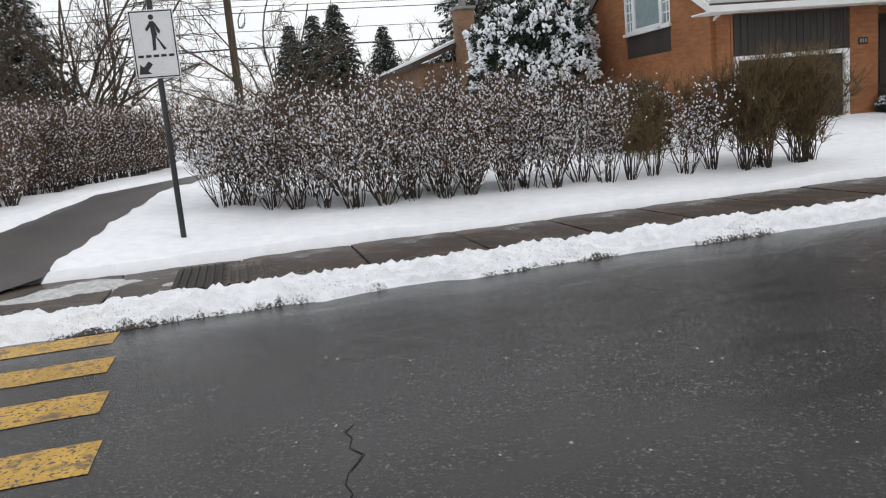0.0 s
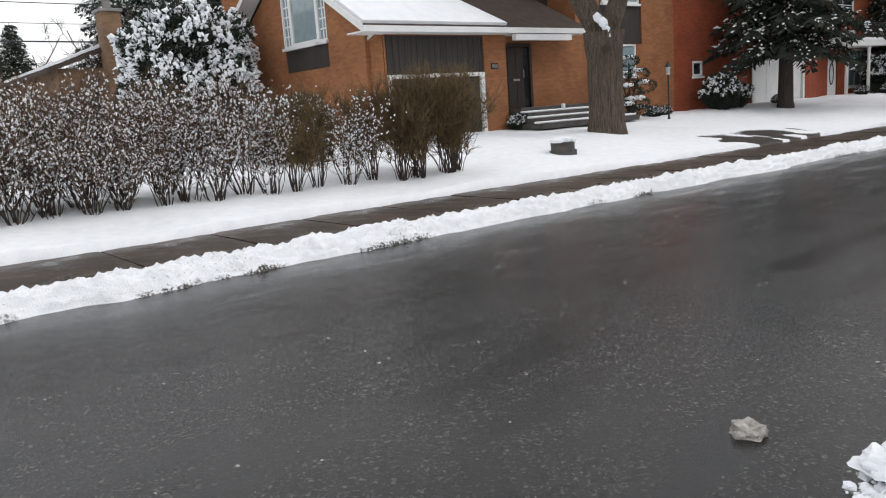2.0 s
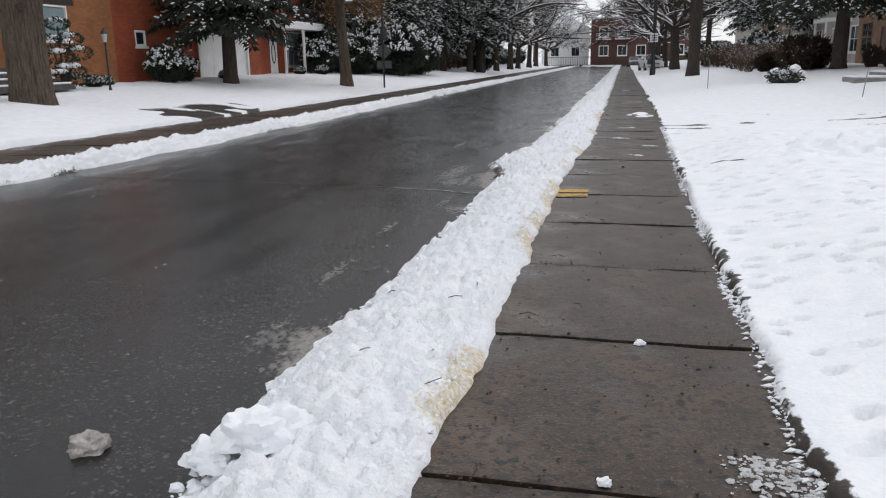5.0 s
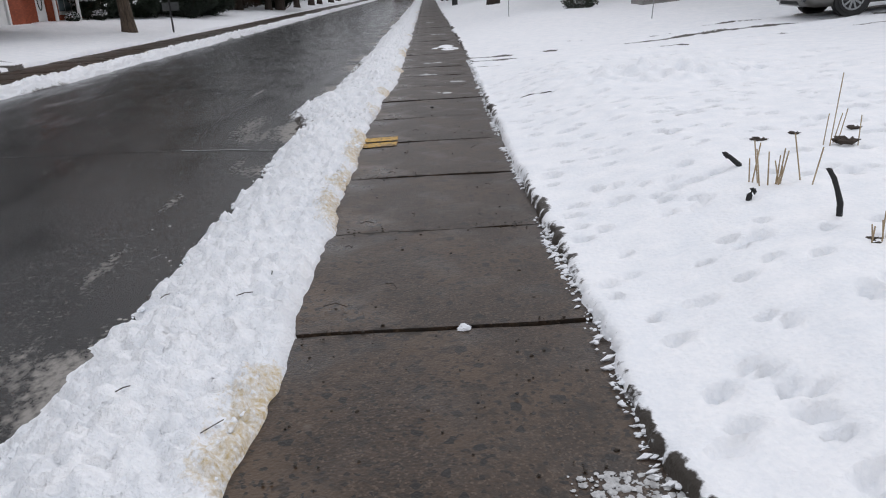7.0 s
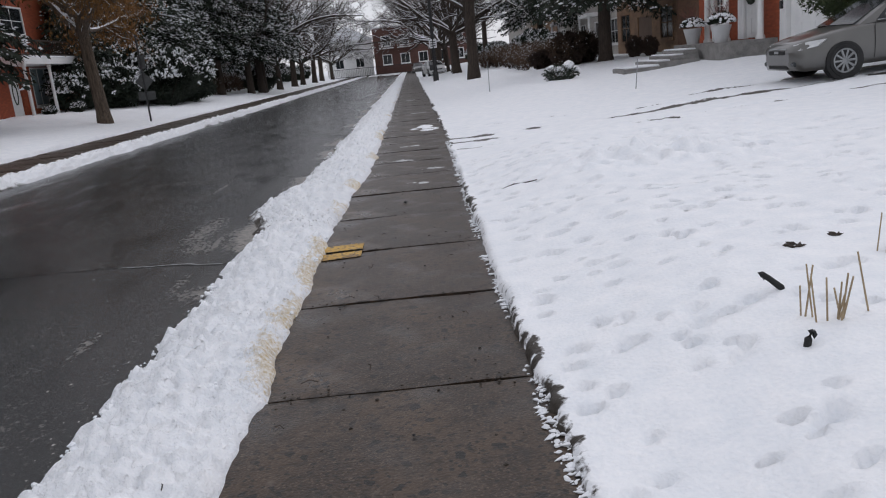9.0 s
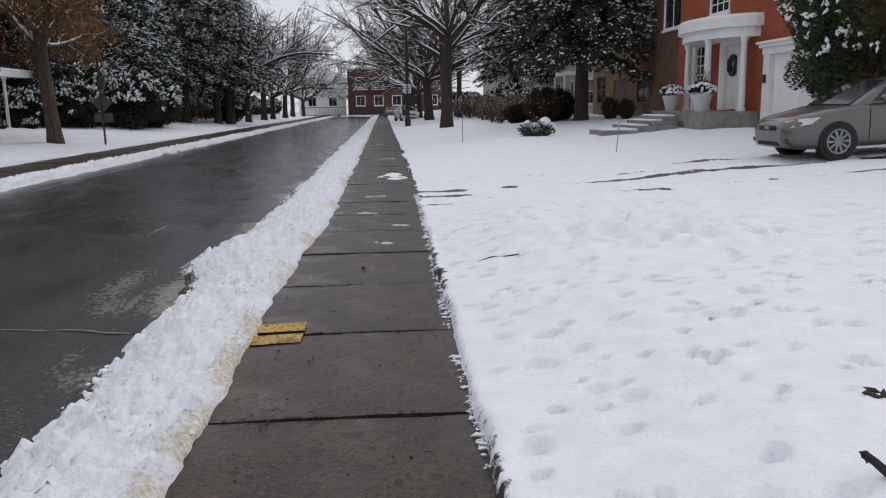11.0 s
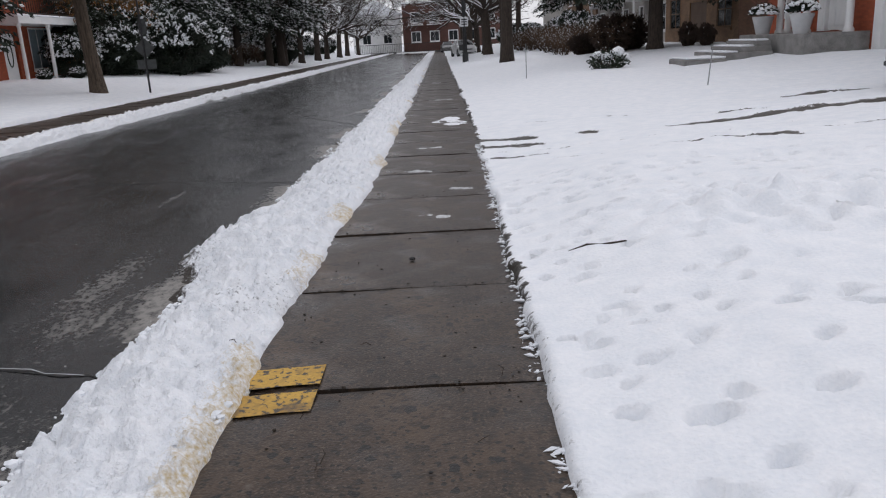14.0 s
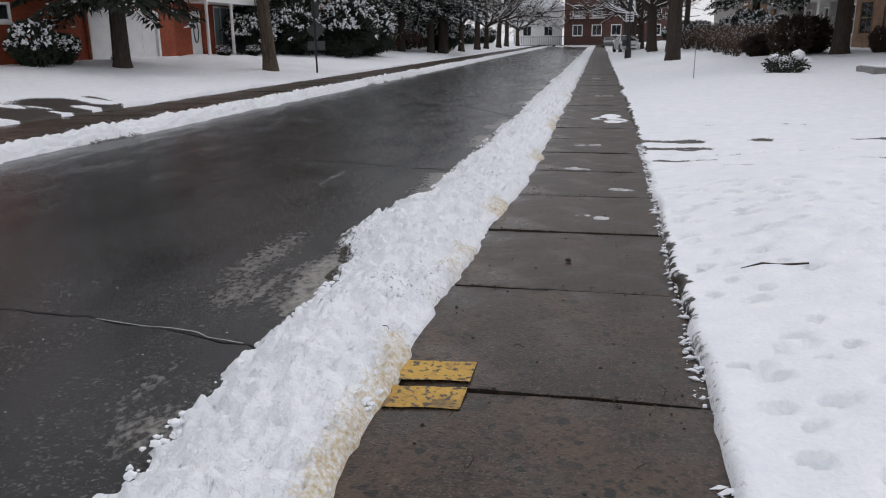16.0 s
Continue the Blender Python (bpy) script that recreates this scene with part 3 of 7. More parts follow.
def path_left(x):
    return np.interp(-np.asarray(x, float), [10.5, 12.0, 14.7, 17.7, 22.0, 30.0], [-7.0, -5.9, -4.75, -3.6, -2.1, 0.1])


def drive_left(X, Y):
    """The wet drive of the first house where it crosses the lawn's edge."""
    reach = step(2.1, 1.5, np.abs(Y - 20.2 + 0.15 * (X + 11)) + 0.7 * vnoise(X, Y, 0.7, 105)) * step(-13.4, -11.6, X + 1.1 * vnoise(X, Y, 0.9, 106))
    return np.clip(reach * (1 - 0.95 * step(0.0, 0.3, fbm(X * 0.7, Y * 2.0, 1.0, 3, 109))), 0, 1)



def lawn_left_height(X, Y):
    z = land(X, Y) + 0.05 * fbm(X, Y, 1.6, 3, 101) + 0.10 * np.exp(-(((X + 14.5) / 1.6) ** 2 + ((Y - 16.6) / 1.6) ** 2))
    z = z - 0.17 * step(0.06, -0.1, Y - path_right(X) + 0.08 * vnoise(X, Y, 0.4, 107)) * step(-0.06, 0.1, Y - path_left(X) + 0.08 * vnoise(X, Y, 0.4, 108))
    return z - 0.06 * drive_left(X, Y)


ys_l = steps_of((-40, -8, 1.0), (-8, 14, 0.12), (14, 40, 0.2), (40, 90, 0.8), (90, 170, 3))
edge_l = -11.1 + 0.3 * step(3, 22, ys_l) + 0.07 * fbm(ys_l, 0 * ys_l, 0.7, 3, 111) + 0.03 * vnoise(ys_l, 0 * ys_l, 0.12, 113)
offl = -np.concatenate([[0.0, 0.03, 0.08], steps_of((0.16, 3.0, 0.12), (3.0, 8.2, 0.25), (8.2, 22, 0.5))])
XL = edge_l[:, None] + offl[None, :]
OFL = np.broadcast_to(offl, XL.shape)
lawn_l = sheet("lawn_left", XL, ys_l, lambda X, Y: np.where((OFL > -0.001), -0.05, lawn_left_height(X, Y) + 0.05), SNOW_GROUND,
               {"dirt": lambda X, Y: drive_left(X, Y), "stain": lambda X, Y: 0 * X})
tagged(lawn_l, "snow-covered lawn sloping up to the houses", "snow", kind="structure")

# ---- pavements of single slabs ----
SLAB = 1.52


def slab_mesh(x0, x1, seed):
    rng = random.Random(seed)
    g = Geo()
    nx, ny, gap = 8, 8, 0.008
    pts = {}
    for i in range(nx + 1):
        for j in range(ny + 1):
            x, y = x0 + (x1 - x0) * i / nx, SLAB * j / ny
            z = 0.0045 * rng.uniform(-1, 1)
            if j in (0, ny):
                y += (gap + 0.013 * rng.random()) * (1 if j == 0 else -1)
                z -= 0.008
            pts[i, j] = len(g.v)
            g.v.append((x, y, z))
    for i in range(nx):
        for j in range(ny):
            g.f.append((pts[i, j], pts[i + 1, j], pts[i + 1, j + 1], pts[i, j + 1]))
    ring = [(i, 0) for i in range(nx + 1)] + [(nx, j) for j in range(1, ny + 1)] + [(i, ny) for i in range(nx - 1, -1, -1)] + [(0, j) for j in range(ny - 1, 0, -1)]
    low = []
    for r in ring:
        x, y, z = g.v[pts[r]]
        low.append(len(g.v))
        g.v.append((x, y, -0.12))
    for k in range(len(ring)):
        m = (k + 1) % len(ring)
        g.f.append((pts[ring[k]], low[k], low[m], pts[ring[m]]))
    return mesh_of(g, "slab", CONCRETE)


def pavement(name, x0, x1, first, count, label, skip=()):
    g = Geo()
    g.box(x0, -40, -0.3, x1, 170, -0.03, 0.01)
    base = tagged(part(name, g, DIRT_JOINT), label, "pavement", kind="structure")
    kinds = [slab_mesh(x0, x1, s) for s in range(4)]
    for k in range(count):
        ob = new("slab", kinds[(k * 7 + k // 3) % 4])
        ob.parent = base
        ob.location = (0, first + k * SLAB, 0.003 * math.sin(k * 2.4))
    return base


DIRT_JOINT = material("dark_joint_dirt", (0.018, 0.014, 0.010), (0.045, 0.035, 0.025), 0.9, 8, 60, 0.4)
pavement("pavement_near", -1.0, 0.95, 8.68 - 9 * SLAB, 90, "pavement of damp brown-grey concrete slabs")
pavement("pavement_far", -11.5, -8.7, -3.9 - 3 * SLAB, 80, "far pavement of damp brown concrete slabs")


def flat_ribbon(name, pts, width, mat, seed, label, category, lift=0.004):
    """A thin uneven strip lying on the road or pavement."""
    rng = random.Random(seed)
    g = Geo()
    fine = []
    for (xa, ya), (xb, yb) in zip(pts, pts[1:]):
        n = max(2, int(math.hypot(xb - xa, yb - ya) / 0.12))
        fine += [(xa + (xb - xa) * i / n, ya + (yb - ya) * i / n) for i in range(n)]
    fine.append(pts[-1])
    L = []
    for i, (x, y) in enumerate(fine):
        a, b = fine[max(i - 1, 0)], fine[min(i + 1, len(fine) - 1)]
        d = math.hypot(b[0] - a[0], b[1] - a[1]) or 1
        nx, ny = -(b[1] - a[1]) / d, (b[0] - a[0]) / d
        j = rng.uniform(-1, 1) * 0.03
        w = width * rng.uniform(0.3, 1.1) / 2
        x, y = x + nx * j, y + ny * j
        z = float(road_height(np.array(x), np.array(y))) if x < CURB_R else 0.004
        L += [(x + nx * w, y + ny * w, z + lift), (x - nx * w, y - ny * w, z + lift), (x, y, z + lift + 0.003)]
    g.v = L
    for i in range(len(fine) - 1):
        k = i * 3
        g.f += [(k, k + 3, k + 5, k + 2), (k + 2, k + 5, k + 4, k + 1)]
    return tagged(part(name, g, mat, smooth=True), label, category)


CRACK = material("dark_crack", (0.006, 0.006, 0.006), (0.014, 0.013, 0.012), 0.8, 9, 50, 0.2)
GREY_CRUMB = material("grey_brown_slush", (0.15, 0.14, 0.125), (0.42, 0.40, 0.37), 0.5, 14, 70, 0.4)
SLUSH = material("grey_slush", (0.30, 0.30, 0.30), (0.62, 0.63, 0.64), 0.5, 12, 70, 0.5)
# painted crossing bars
for k, bx in enumerate((-8.2, -7.15, -6.1, -5.05, -4.0, -2.95)):
    g = Geo()
    n = 10
    for i in range(n + 1):
        for w in (0, 0.5):
            y = -2.08 + 0.11 * k - 3.0 * i / n
            x = bx + w + 0.008 * math.sin(i * 3.1 + k)
            g.v.append((x, y, float(road_height(np.array(x), np.array(y))) + 0.005))
    g.f = [(2 * i, 2 * i + 1, 2 * i + 3, 2 * i + 2) for i in range(n)]
    tagged(part("crossing_stripe", g, YELLOW), "worn yellow painted crossing stripe on the road", "road marking", "crossing stripes")
flat_ribbon("road_crack", [(-3.2, -0.5), (-3.68, -0.43), (-3.9, -0.38), (-4.1, -0.30), (-4.35, -0.34), (-4.56, -0.28)], 0.014, CRACK, 1, "dark branching crack in the asphalt", "crack")
flat_ribbon("road_crack", [(-1.6, 9.26), (-2.4, 9.45), (-2.9, 9.49), (-5.2, 9.6), (-7.9, 9.9)], 0.02, CRACK, 2, "long dark crack across the asphalt", "crack")
flat_ribbon("slush_line", [(-1.75, 9.29), (-2.1, 9.38), (-2.45, 9.45), (-2.8, 9.48)], 0.010, SLUSH, 3, "thin line of snow caught in a crack", "slush", lift=0.008)
flat_ribbon("road_crack", [(-1.7, 15.35), (-3.5, 15.65), (-5.5, 15.7)], 0.03, CRACK, 4, "dark crack across the asphalt", "crack")
flat_ribbon("road_crack", [(-1.6, 22.6), (-2.8, 24.2), (-3.8, 25.8), (-3.4, 30)], 0.05, CRACK, 5, "dark wandering crack in the asphalt", "crack")
# yellow marks on the near pavement, beside the joint
for ya, yb in ((8.43, 8.64), (8.71, 8.93)):
    g = Geo()
    n = 6
    for i in range(n + 1):
        x = -0.70 + 0.36 * i / n
        s = 0.10 * (x + 0.70)
        g.v += [(x, ya + s + 0.005 * math.sin(i * 5), 0.0085), (x, yb + s + 0.005 * math.cos(i * 4), 0.0085)]
    g.f = [(2 * i, 2 * i + 2, 2 * i + 3, 2 * i + 1) for i in range(n)]
    tagged(part("yellow_mark", g, YELLOW), "worn yellow paint mark on the pavement slab", "road marking", "pavement marks")

# ---- houses ----
def wall(name, axis, at, a0, a1, z0, z1, holes, mat, parent, thick=0.25, label=""):
    """A wall with openings. axis 'x': it stands at x=at and runs along y; thick goes away from the viewer by its sign. holes: (a0, a1, z0, z1)."""
    g = Geo()
    As = sorted({a0, a1, *[h[0] for h in holes], *[h[1] for h in holes]})
    Zs = sorted({z0, z1, *[h[2] for h in holes], *[h[3] for h in holes]})

    def P(a, z, d):
        return (at + d, a, z) if axis == "x" else (a, at + d, z)

    def solid(i, j):
        if not (0 <= i < len(As) - 1 and 0 <= j < len(Zs) - 1):
            return False
        a, z = (As[i] + As[i + 1]) / 2, (Zs[j] + Zs[j + 1]) / 2
        return not any(h[0] < a < h[1] and h[2] < z < h[3] for h in holes)
    for i in range(len(As) - 1):
        for j in range(len(Zs) - 1):
            if not solid(i, j):
                continue
            a, b, c, d = As[i], As[i + 1], Zs[j], Zs[j + 1]
            for q in (0, thick):
                g.add([P(a, c, q), P(b, c, q), P(b, d, q), P(a, d, q)], [(0, 1, 2, 3)])
            for di, dj, e in ((-1, 0, ((a, c), (a, d))), (1, 0, ((b, c), (b, d))), (0, -1, ((a, c), (b, c))), (0, 1, ((a, d), (b, d)))):
                if not solid(i + di, j + dj):
                    (p, q), (r, s) = e
                    g.add([P(p, q, 0), P(r, s, 0), P(r, s, thick), P(p, q, thick)], [(0, 1, 2, 3)])
    me = bpy.data.meshes.new(name)
    me.from_pydata(g.v, [], g.f)
    bm = bmesh.new()
    bm.from_mesh(me)
    bmesh.ops.remove_doubles(bm, verts=bm.verts, dist=0.0005)
    bmesh.ops.recalc_face_normals(bm, faces=bm.faces)
    bm.to_mesh(me)
    bm.free()
    me.materials.append(mat)
    ob = new(name, me)
    ob.parent = parent
    return tagged(ob, label) if label else ob


def window(parent, axis, at, a0, a1, z0, z1, out, cols=1, rows=1, fw=0.07, glass=None, sill=True, frame_mat=None, label=""):
    """A framed window in an opening; out: +1 or -1, the way it faces along its axis."""
    fm, gm = frame_mat or WHITE_PAINT, glass or GLASS
    d0, d1 = (at - 0.10, at + 0.03) if out > 0 else (at - 0.03, at + 0.10)

    def B(g, a, b, c, d, e=0.0):
        if axis == "x":
            g.box(d0 + e, a, c, d1 - e, b, d)
        else:
            g.box(a, d0 + e, c, b, d1 - e, d)
    g = Geo()
    B(g, a0, a0 + fw, z0, z1), B(g, a1 - fw, a1, z0, z1), B(g, a0 + fw, a1 - fw, z1 - fw, z1), B(g, a0 + fw, a1 - fw, z0, z0 + fw)
    win = part("window", g, fm, parent, label)
    for i in range(cols):
        for j in range(rows):
            w, h = (a1 - a0 - 2 * fw) / cols, (z1 - z0 - 2 * fw) / rows
            p = Geo()
            B(p, a0 + fw + i * w + 0.012, a0 + fw + (i + 1) * w - 0.012, z0 + fw + j * h + 0.012, z0 + fw + (j + 1) * h - 0.012, 0.055)
            part("pane", p, gm, win)
    if cols * rows > 1:
        b = Geo()
        for i in range(1, cols):
            x = a0 + fw + i * (a1 - a0 - 2 * fw) / cols
            B(b, x - 0.02, x + 0.02, z0 + fw, z1 - fw, 0.035)
        for j in range(1, rows):
            z = z0 + fw + j * (z1 - z0 - 2 * fw) / rows
            B(b, a0 + fw, a1 - fw, z - 0.02, z + 0.02, 0.037)
        part("glazing_bar", b, fm, win)
    if sill:
        s = Geo()
        if axis == "x":
            s.box(at - 0.05 if out > 0 else at - 0.1, a0 - 0.05, z0 - 0.09, at + 0.1 if out > 0 else at + 0.05, a1 + 0.05, z0 - 0.003)
        else:
            s.box(a0 - 0.05, at - 0.1, z0 - 0.09, a1 + 0.05, at + 0.05, z0 - 0.003)
        part("sill", s, fm, win)
    return win


def slab_part(name, corners, thick, mat, parent, label=""):
    """A flat plate through four corners, drawn out by thick along its normal."""
    c = [Vector(p) for p in corners]
    n = (c[1] - c[0]).cross(c[3] - c[0]).normalized() * thick
    g = Geo()
    g.add([tuple(p) for p in c] + [tuple(p + n) for p in c], [(0, 1, 2, 3), (7, 6, 5, 4), (0, 4, 5, 1), (1, 5, 6, 2), (2, 6, 7, 3), (3, 7, 4, 0)])
    return part(name, g, mat, parent, label)


def boxp(name, dims, mat, parent, label="", c=0.008):
    g = Geo()
    g.box(*dims, c)
    return part(name, g, mat, parent, label)


def house_one():
    """The split-level brick house behind the hedge."""
    h = thing("house", 0, 0, 0, "orange-brown brick split-level house with a snowy roof", "house")
    XF, YG = -17.6, 11.17
    # garage front: dark siding over a white-framed door
    wall("wall", "x", XF, 11.68, 16.2, 0.4, 3.62, [(11.74, 15.3, 0.4, 3.6)], BRICK, h, -0.3, "brick pier and garage wall")
    boxp("garage_siding", (XF - 0.16, 11.74, 2.55, XF - 0.06, 15.3, 3.6), DARK_SIDING, h, "dark brown vertical board siding")
    for k in range(17):
        y = 11.80 + k * 0.209
        boxp("siding_board", (XF - 0.062, y, 2.56, XF - 0.045, y + 0.17, 3.59), DARK_SIDING, h)
    g = Geo()
    g.box(XF - 0.1, 11.76, 2.44, XF + 0.02, 15.28, 2.55), g.box(XF - 0.1, 11.76, 0.4, XF + 0.02, 11.88, 2.44), g.box(XF - 0.1, 15.14, 0.4, XF + 0.02, 15.28, 2.44)
    part("garage_frame", g, WHITE_PAINT, h, "white garage door frame")
    door = boxp("garage_door", (XF - 0.14, 11.88, 0.4, XF - 0.08, 15.14, 2.44), DARK_SIDING, h, "dark garage door")
    for k in range(4):
        boxp("door_panel", (XF - 0.079, 11.95, 0.5 + k * 0.48, XF - 0.065, 15.07, 0.92 + k * 0.48), DARK_SIDING, door)
    # side wing under the eave, with its sloping white cap
    g = Geo()
    g.prism([(-18.2, 0.4), (XF, 0.4), (XF, 3.62), (-18.2, 3.36)], "y", 11.42, 11.66)
    part("side_wing", g, BRICK, h)
    g = Geo()
    g.prism([(-18.25, 3.36), (XF + 0.04, 3.625), (XF + 0.04, 3.70), (-18.25, 3.44)], "y", 11.38, 11.70)
    part("wing_cap", g, WHITE_PAINT, h, "white sloping cap with snow")
    g = Geo()
    g.tube([(-18.28, 11.36, 3.38), (-18.28, 11.36, 0.5)], [0.035, 0.035], 8)
    part("downspout", g, DARK_WOOD, h, "brown downspout")
    # gable end with the big window
    AX, AZ = -21.9, 6.35
    wz0, wz1, wx0, wx1 = 3.72, 5.25, -22.3, -19.75
    for poly in ([(-26.0, 0.4), (wx0, 0.4), (wx0, 6.05), (-26.0, 3.85)], [(wx0, 0.4), (wx1, 0.4), (wx1, wz0 - 0.75), (wx0, wz0 - 0.75)],
                 [(wx0, wz1), (wx1, wz1), (wx1, 5.25), (AX, AZ - 0.1), (wx0, 6.05)], [(wx1, 0.4), (-17.9, 0.4), (-17.9, 3.72), (wx1, 5.0)]):
        g = Geo()
        g.prism(poly, "y", 11.3, 11.55)
        part("gable_wall", g, BRICK, h)
    boxp("gable_panel", (wx0, 11.34, wz0 - 0.75, wx1, 11.45, wz0 - 0.09), DARK_SIDING, h, "dark panel beneath the window")
    side = 0.48
    window(h, "y", 11.32, wx0, wx0 + side, wz0, wz1, -1, 2, 5, 0.05, label="white casement with small panes")
    window(h, "y", 11.32, wx0 + side + 0.004, wx1 - side - 0.004, wz0, wz1, -1, 1, 1, 0.09, label="large picture window with drawn blind")
    window(h, "y", 11.32, wx1 - side, wx1, wz0, wz1, -1, 2, 5, 0.05, label="white casement with small panes")
    # roof over the gable: street slope covered with snow
    ye, yr = 10.75, 17.4
    slab_part("roof", [(-17.15, ye, 3.70), (-17.15, yr, 3.70), (AX, yr, AZ + 0.12), (AX, ye, AZ + 0.12)], 0.10, DARK_ROOF, h, "brown shingled roof slope")
    slab_part("roof", [(AX, ye, AZ + 0.12), (AX, yr, AZ + 0.12), (-26.6, yr, 3.6), (-26.6, ye, 3.6)], 0.10, DARK_ROOF, h, "brown shingled roof slope")
    slab_part("roof_snow", [(-17.2, ye + 0.05, 3.835), (-17.2, 15.9, 3.835), (AX, 14.0, AZ + 0.26), (AX, ye + 0.05, AZ + 0.26)], 0.10, SNOW, h, "thick snow on the roof")
    slab_part("roof_snow", [(AX, ye + 0.05, AZ + 0.26), (AX, yr, AZ + 0.26), (-26.5, yr, 3.75), (-26.5, ye + 0.05, 3.75)], 0.10, SNOW, h, "thick snow on the roof")
    for xa, za, xb, zb in ((-17.1, 3.62, AX, AZ + 0.08), (-26.65, 3.5, AX, AZ + 0.08)):
        s = 1 if xa > AX else -1
        g = Geo()
        g.prism([(xa, za), (xb, zb), (xb, zb + 0.17), (xa, za + 0.2)], "y", ye - 0.04, ye)
        part("rake_board", g, WHITE_PAINT, h, "white rake board")
        g = Geo()
        g.prism([(xa, za + 0.02), (xb, zb + 0.02), (xb, zb + 0.05), (xa, za + 0.05)], "y", ye, 11.3)
        part("soffit", g, WHITE_PAINT, h, "white boarded soffit")
    boxp("gutter", (-17.22, ye - 0.02, 3.62, -17.08, 19.5, 3.78), WHITE_PAINT, h, "white gutter along the eave")
    boxp("eave_soffit", (-17.9, ye, 3.62, -17.22, 19.5, 3.66), WHITE_PAINT, h)
    slab_part("porch_roof", [(-17.15, 15.95, 3.70), (-17.15, 19.5, 3.70), (-19.6, 19.5, 5.0), (-19.6, 15.95, 5.0)], 0.10, DARK_ROOF, h, "brown shingled roof over the entrance")
    boxp("porch_fascia", (-17.3, 16.2, 3.42, -17.12, 18.7, 3.60), WHITE_PAINT, h, "white beam over the entrance")
    # entrance recess
    wall("wall", "x", -18.1, 16.2, 20.3, 0.4, 3.66, [(16.3, 17.8, 1.42, 3.42)], BRICK, h, -0.25)
    g = Geo()
    g.box(-18.1, 16.2, 0.4, -17.9, 16.28, 3.62)
    g.box(-18.16, 16.3, 1.42, -18.06, 16.40, 3.42), g.box(-18.16, 17.70, 1.42, -18.06, 17.8, 3.42), g.box(-18.16, 16.40, 3.32, -18.06, 17.70, 3.42)
    part("door_frame", g, DARK_WOOD, h, "dark door frame")
    d = boxp("door", (-18.2, 16.66, 1.43, -18.12, 17.46, 3.31), DARK_WOOD, h, "dark panelled front door")
    for a in (16.74, 17.12):
        for z0, z1 in ((1.55, 2.2), (2.45, 3.2)):
            boxp("panel", (-18.118, a, z0, -18.10, a + 0.26, z1), DARK_WOOD, d)
    boxp("letter_slot", (-18.10, 16.95, 2.26, -18.085, 17.25, 2.33), GALV, d, "metal letter slot")
    g = Geo()
    g.tube([(-18.06, 17.40, 2.35), (-18.06, 17.40, 2.62)], [0.016, 0.016], 6)
    part("handle", g, GALV, d, "metal pull handle")
    for a in (16.41, 17.47):
        boxp("sidelight", (-18.17, a, 1.45, -18.14, a + 0.22, 3.3), DARK_GLASS, h, "dark glass sidelight")
    for k in range(4):
        boxp("step", (-18.1, 16.3 - 0.06 * k, 1.42 - 0.165 * (k + 1), -17.15 + 0.34 * k, 20.0 + 0.25 * k, 1.42 - 0.165 * k), DARK_STONE, h, "long dark stone entrance step with snow")
        if k:
            boxp("step_snow", (-17.48 + 0.34 * k, 16.27 - 0.06 * k, 1.42 - 0.165 * k, -17.19 + 0.34 * k, 19.9 + 0.25 * k, 1.42 - 0.165 * k + 0.06), SNOW, h, "snow left on the step", 0.02)
    # two-storey block
    wall("wall", "x", -18.35, 20.3, 26.0, 0.3, 8.2, [(21.6, 24.0, 3.42, 8.0), (21.8, 23.6, 2.28, 3.40)], BRICK, h, -0.3)
    boxp("upper_panel", (-18.5, 21.6, 3.42, -18.4, 24.0, 8.0), DARK_SIDING, h, "dark brown siding panel")
    window(h, "x", -18.37, 21.8, 23.6, 2.28, 3.40, 1, 1, 1, 0.06, label="white window with pale blind")
    window(h, "x", -18.37, 21.75, 23.85, 4.85, 6.2, 1, 2, 1, 0.07, label="white upstairs window")
    wall("wall", "y", 20.3, -26.5, -18.65, 3.4, 8.2, [], BRICK, h, 0.25)
    wall("wall", "x", -19.6, 14.6, 20.3, 4.6, 8.2, [(16.3, 18.3, 4.9, 6.4)], DARK_SIDING, h, -0.25, "dark brown upper wall")
    window(h, "x", -19.62, 16.3, 18.3, 4.9, 6.4, 1, 2, 1, 0.08, label="white upstairs window")
    wall("wall", "y", 14.6, -26.5, -19.85, 3.5, 8.2, [], DARK_SIDING, h, 0.25)
    wall("wall", "y", 26.0, -26.5, -18.65, 0.3, 8.2, [], BRICK, h, -0.25)
    wall("wall", "x", -26.5, 11.3, 26.0, 0.3, 8.2, [], BRICK, h, 0.25)
    slab_part("upper_roof", [(-18.0, 14.2, 8.2), (-18.0, 26.3, 8.2), (-27, 26.3, 8.5), (-27, 14.2, 8.5)], 0.2, SNOW, h, "snowy flat roof")
    # number plate: three small digits that cannot be made out
    g = Geo()
    g.box(XF, 15.55, 2.62, XF + 0.02, 15.85, 2.80, 0.004)
    plate = part("number_plate", g, DARK_WOOD, h, "small house number plate")
    for k in range(3):
        boxp("number", (XF + 0.021, 15.60 + k * 0.08, 2.66, XF + 0.027, 15.645 + k * 0.08, 2.76), GALV, plate, c=0.002)
    return h


house_one()


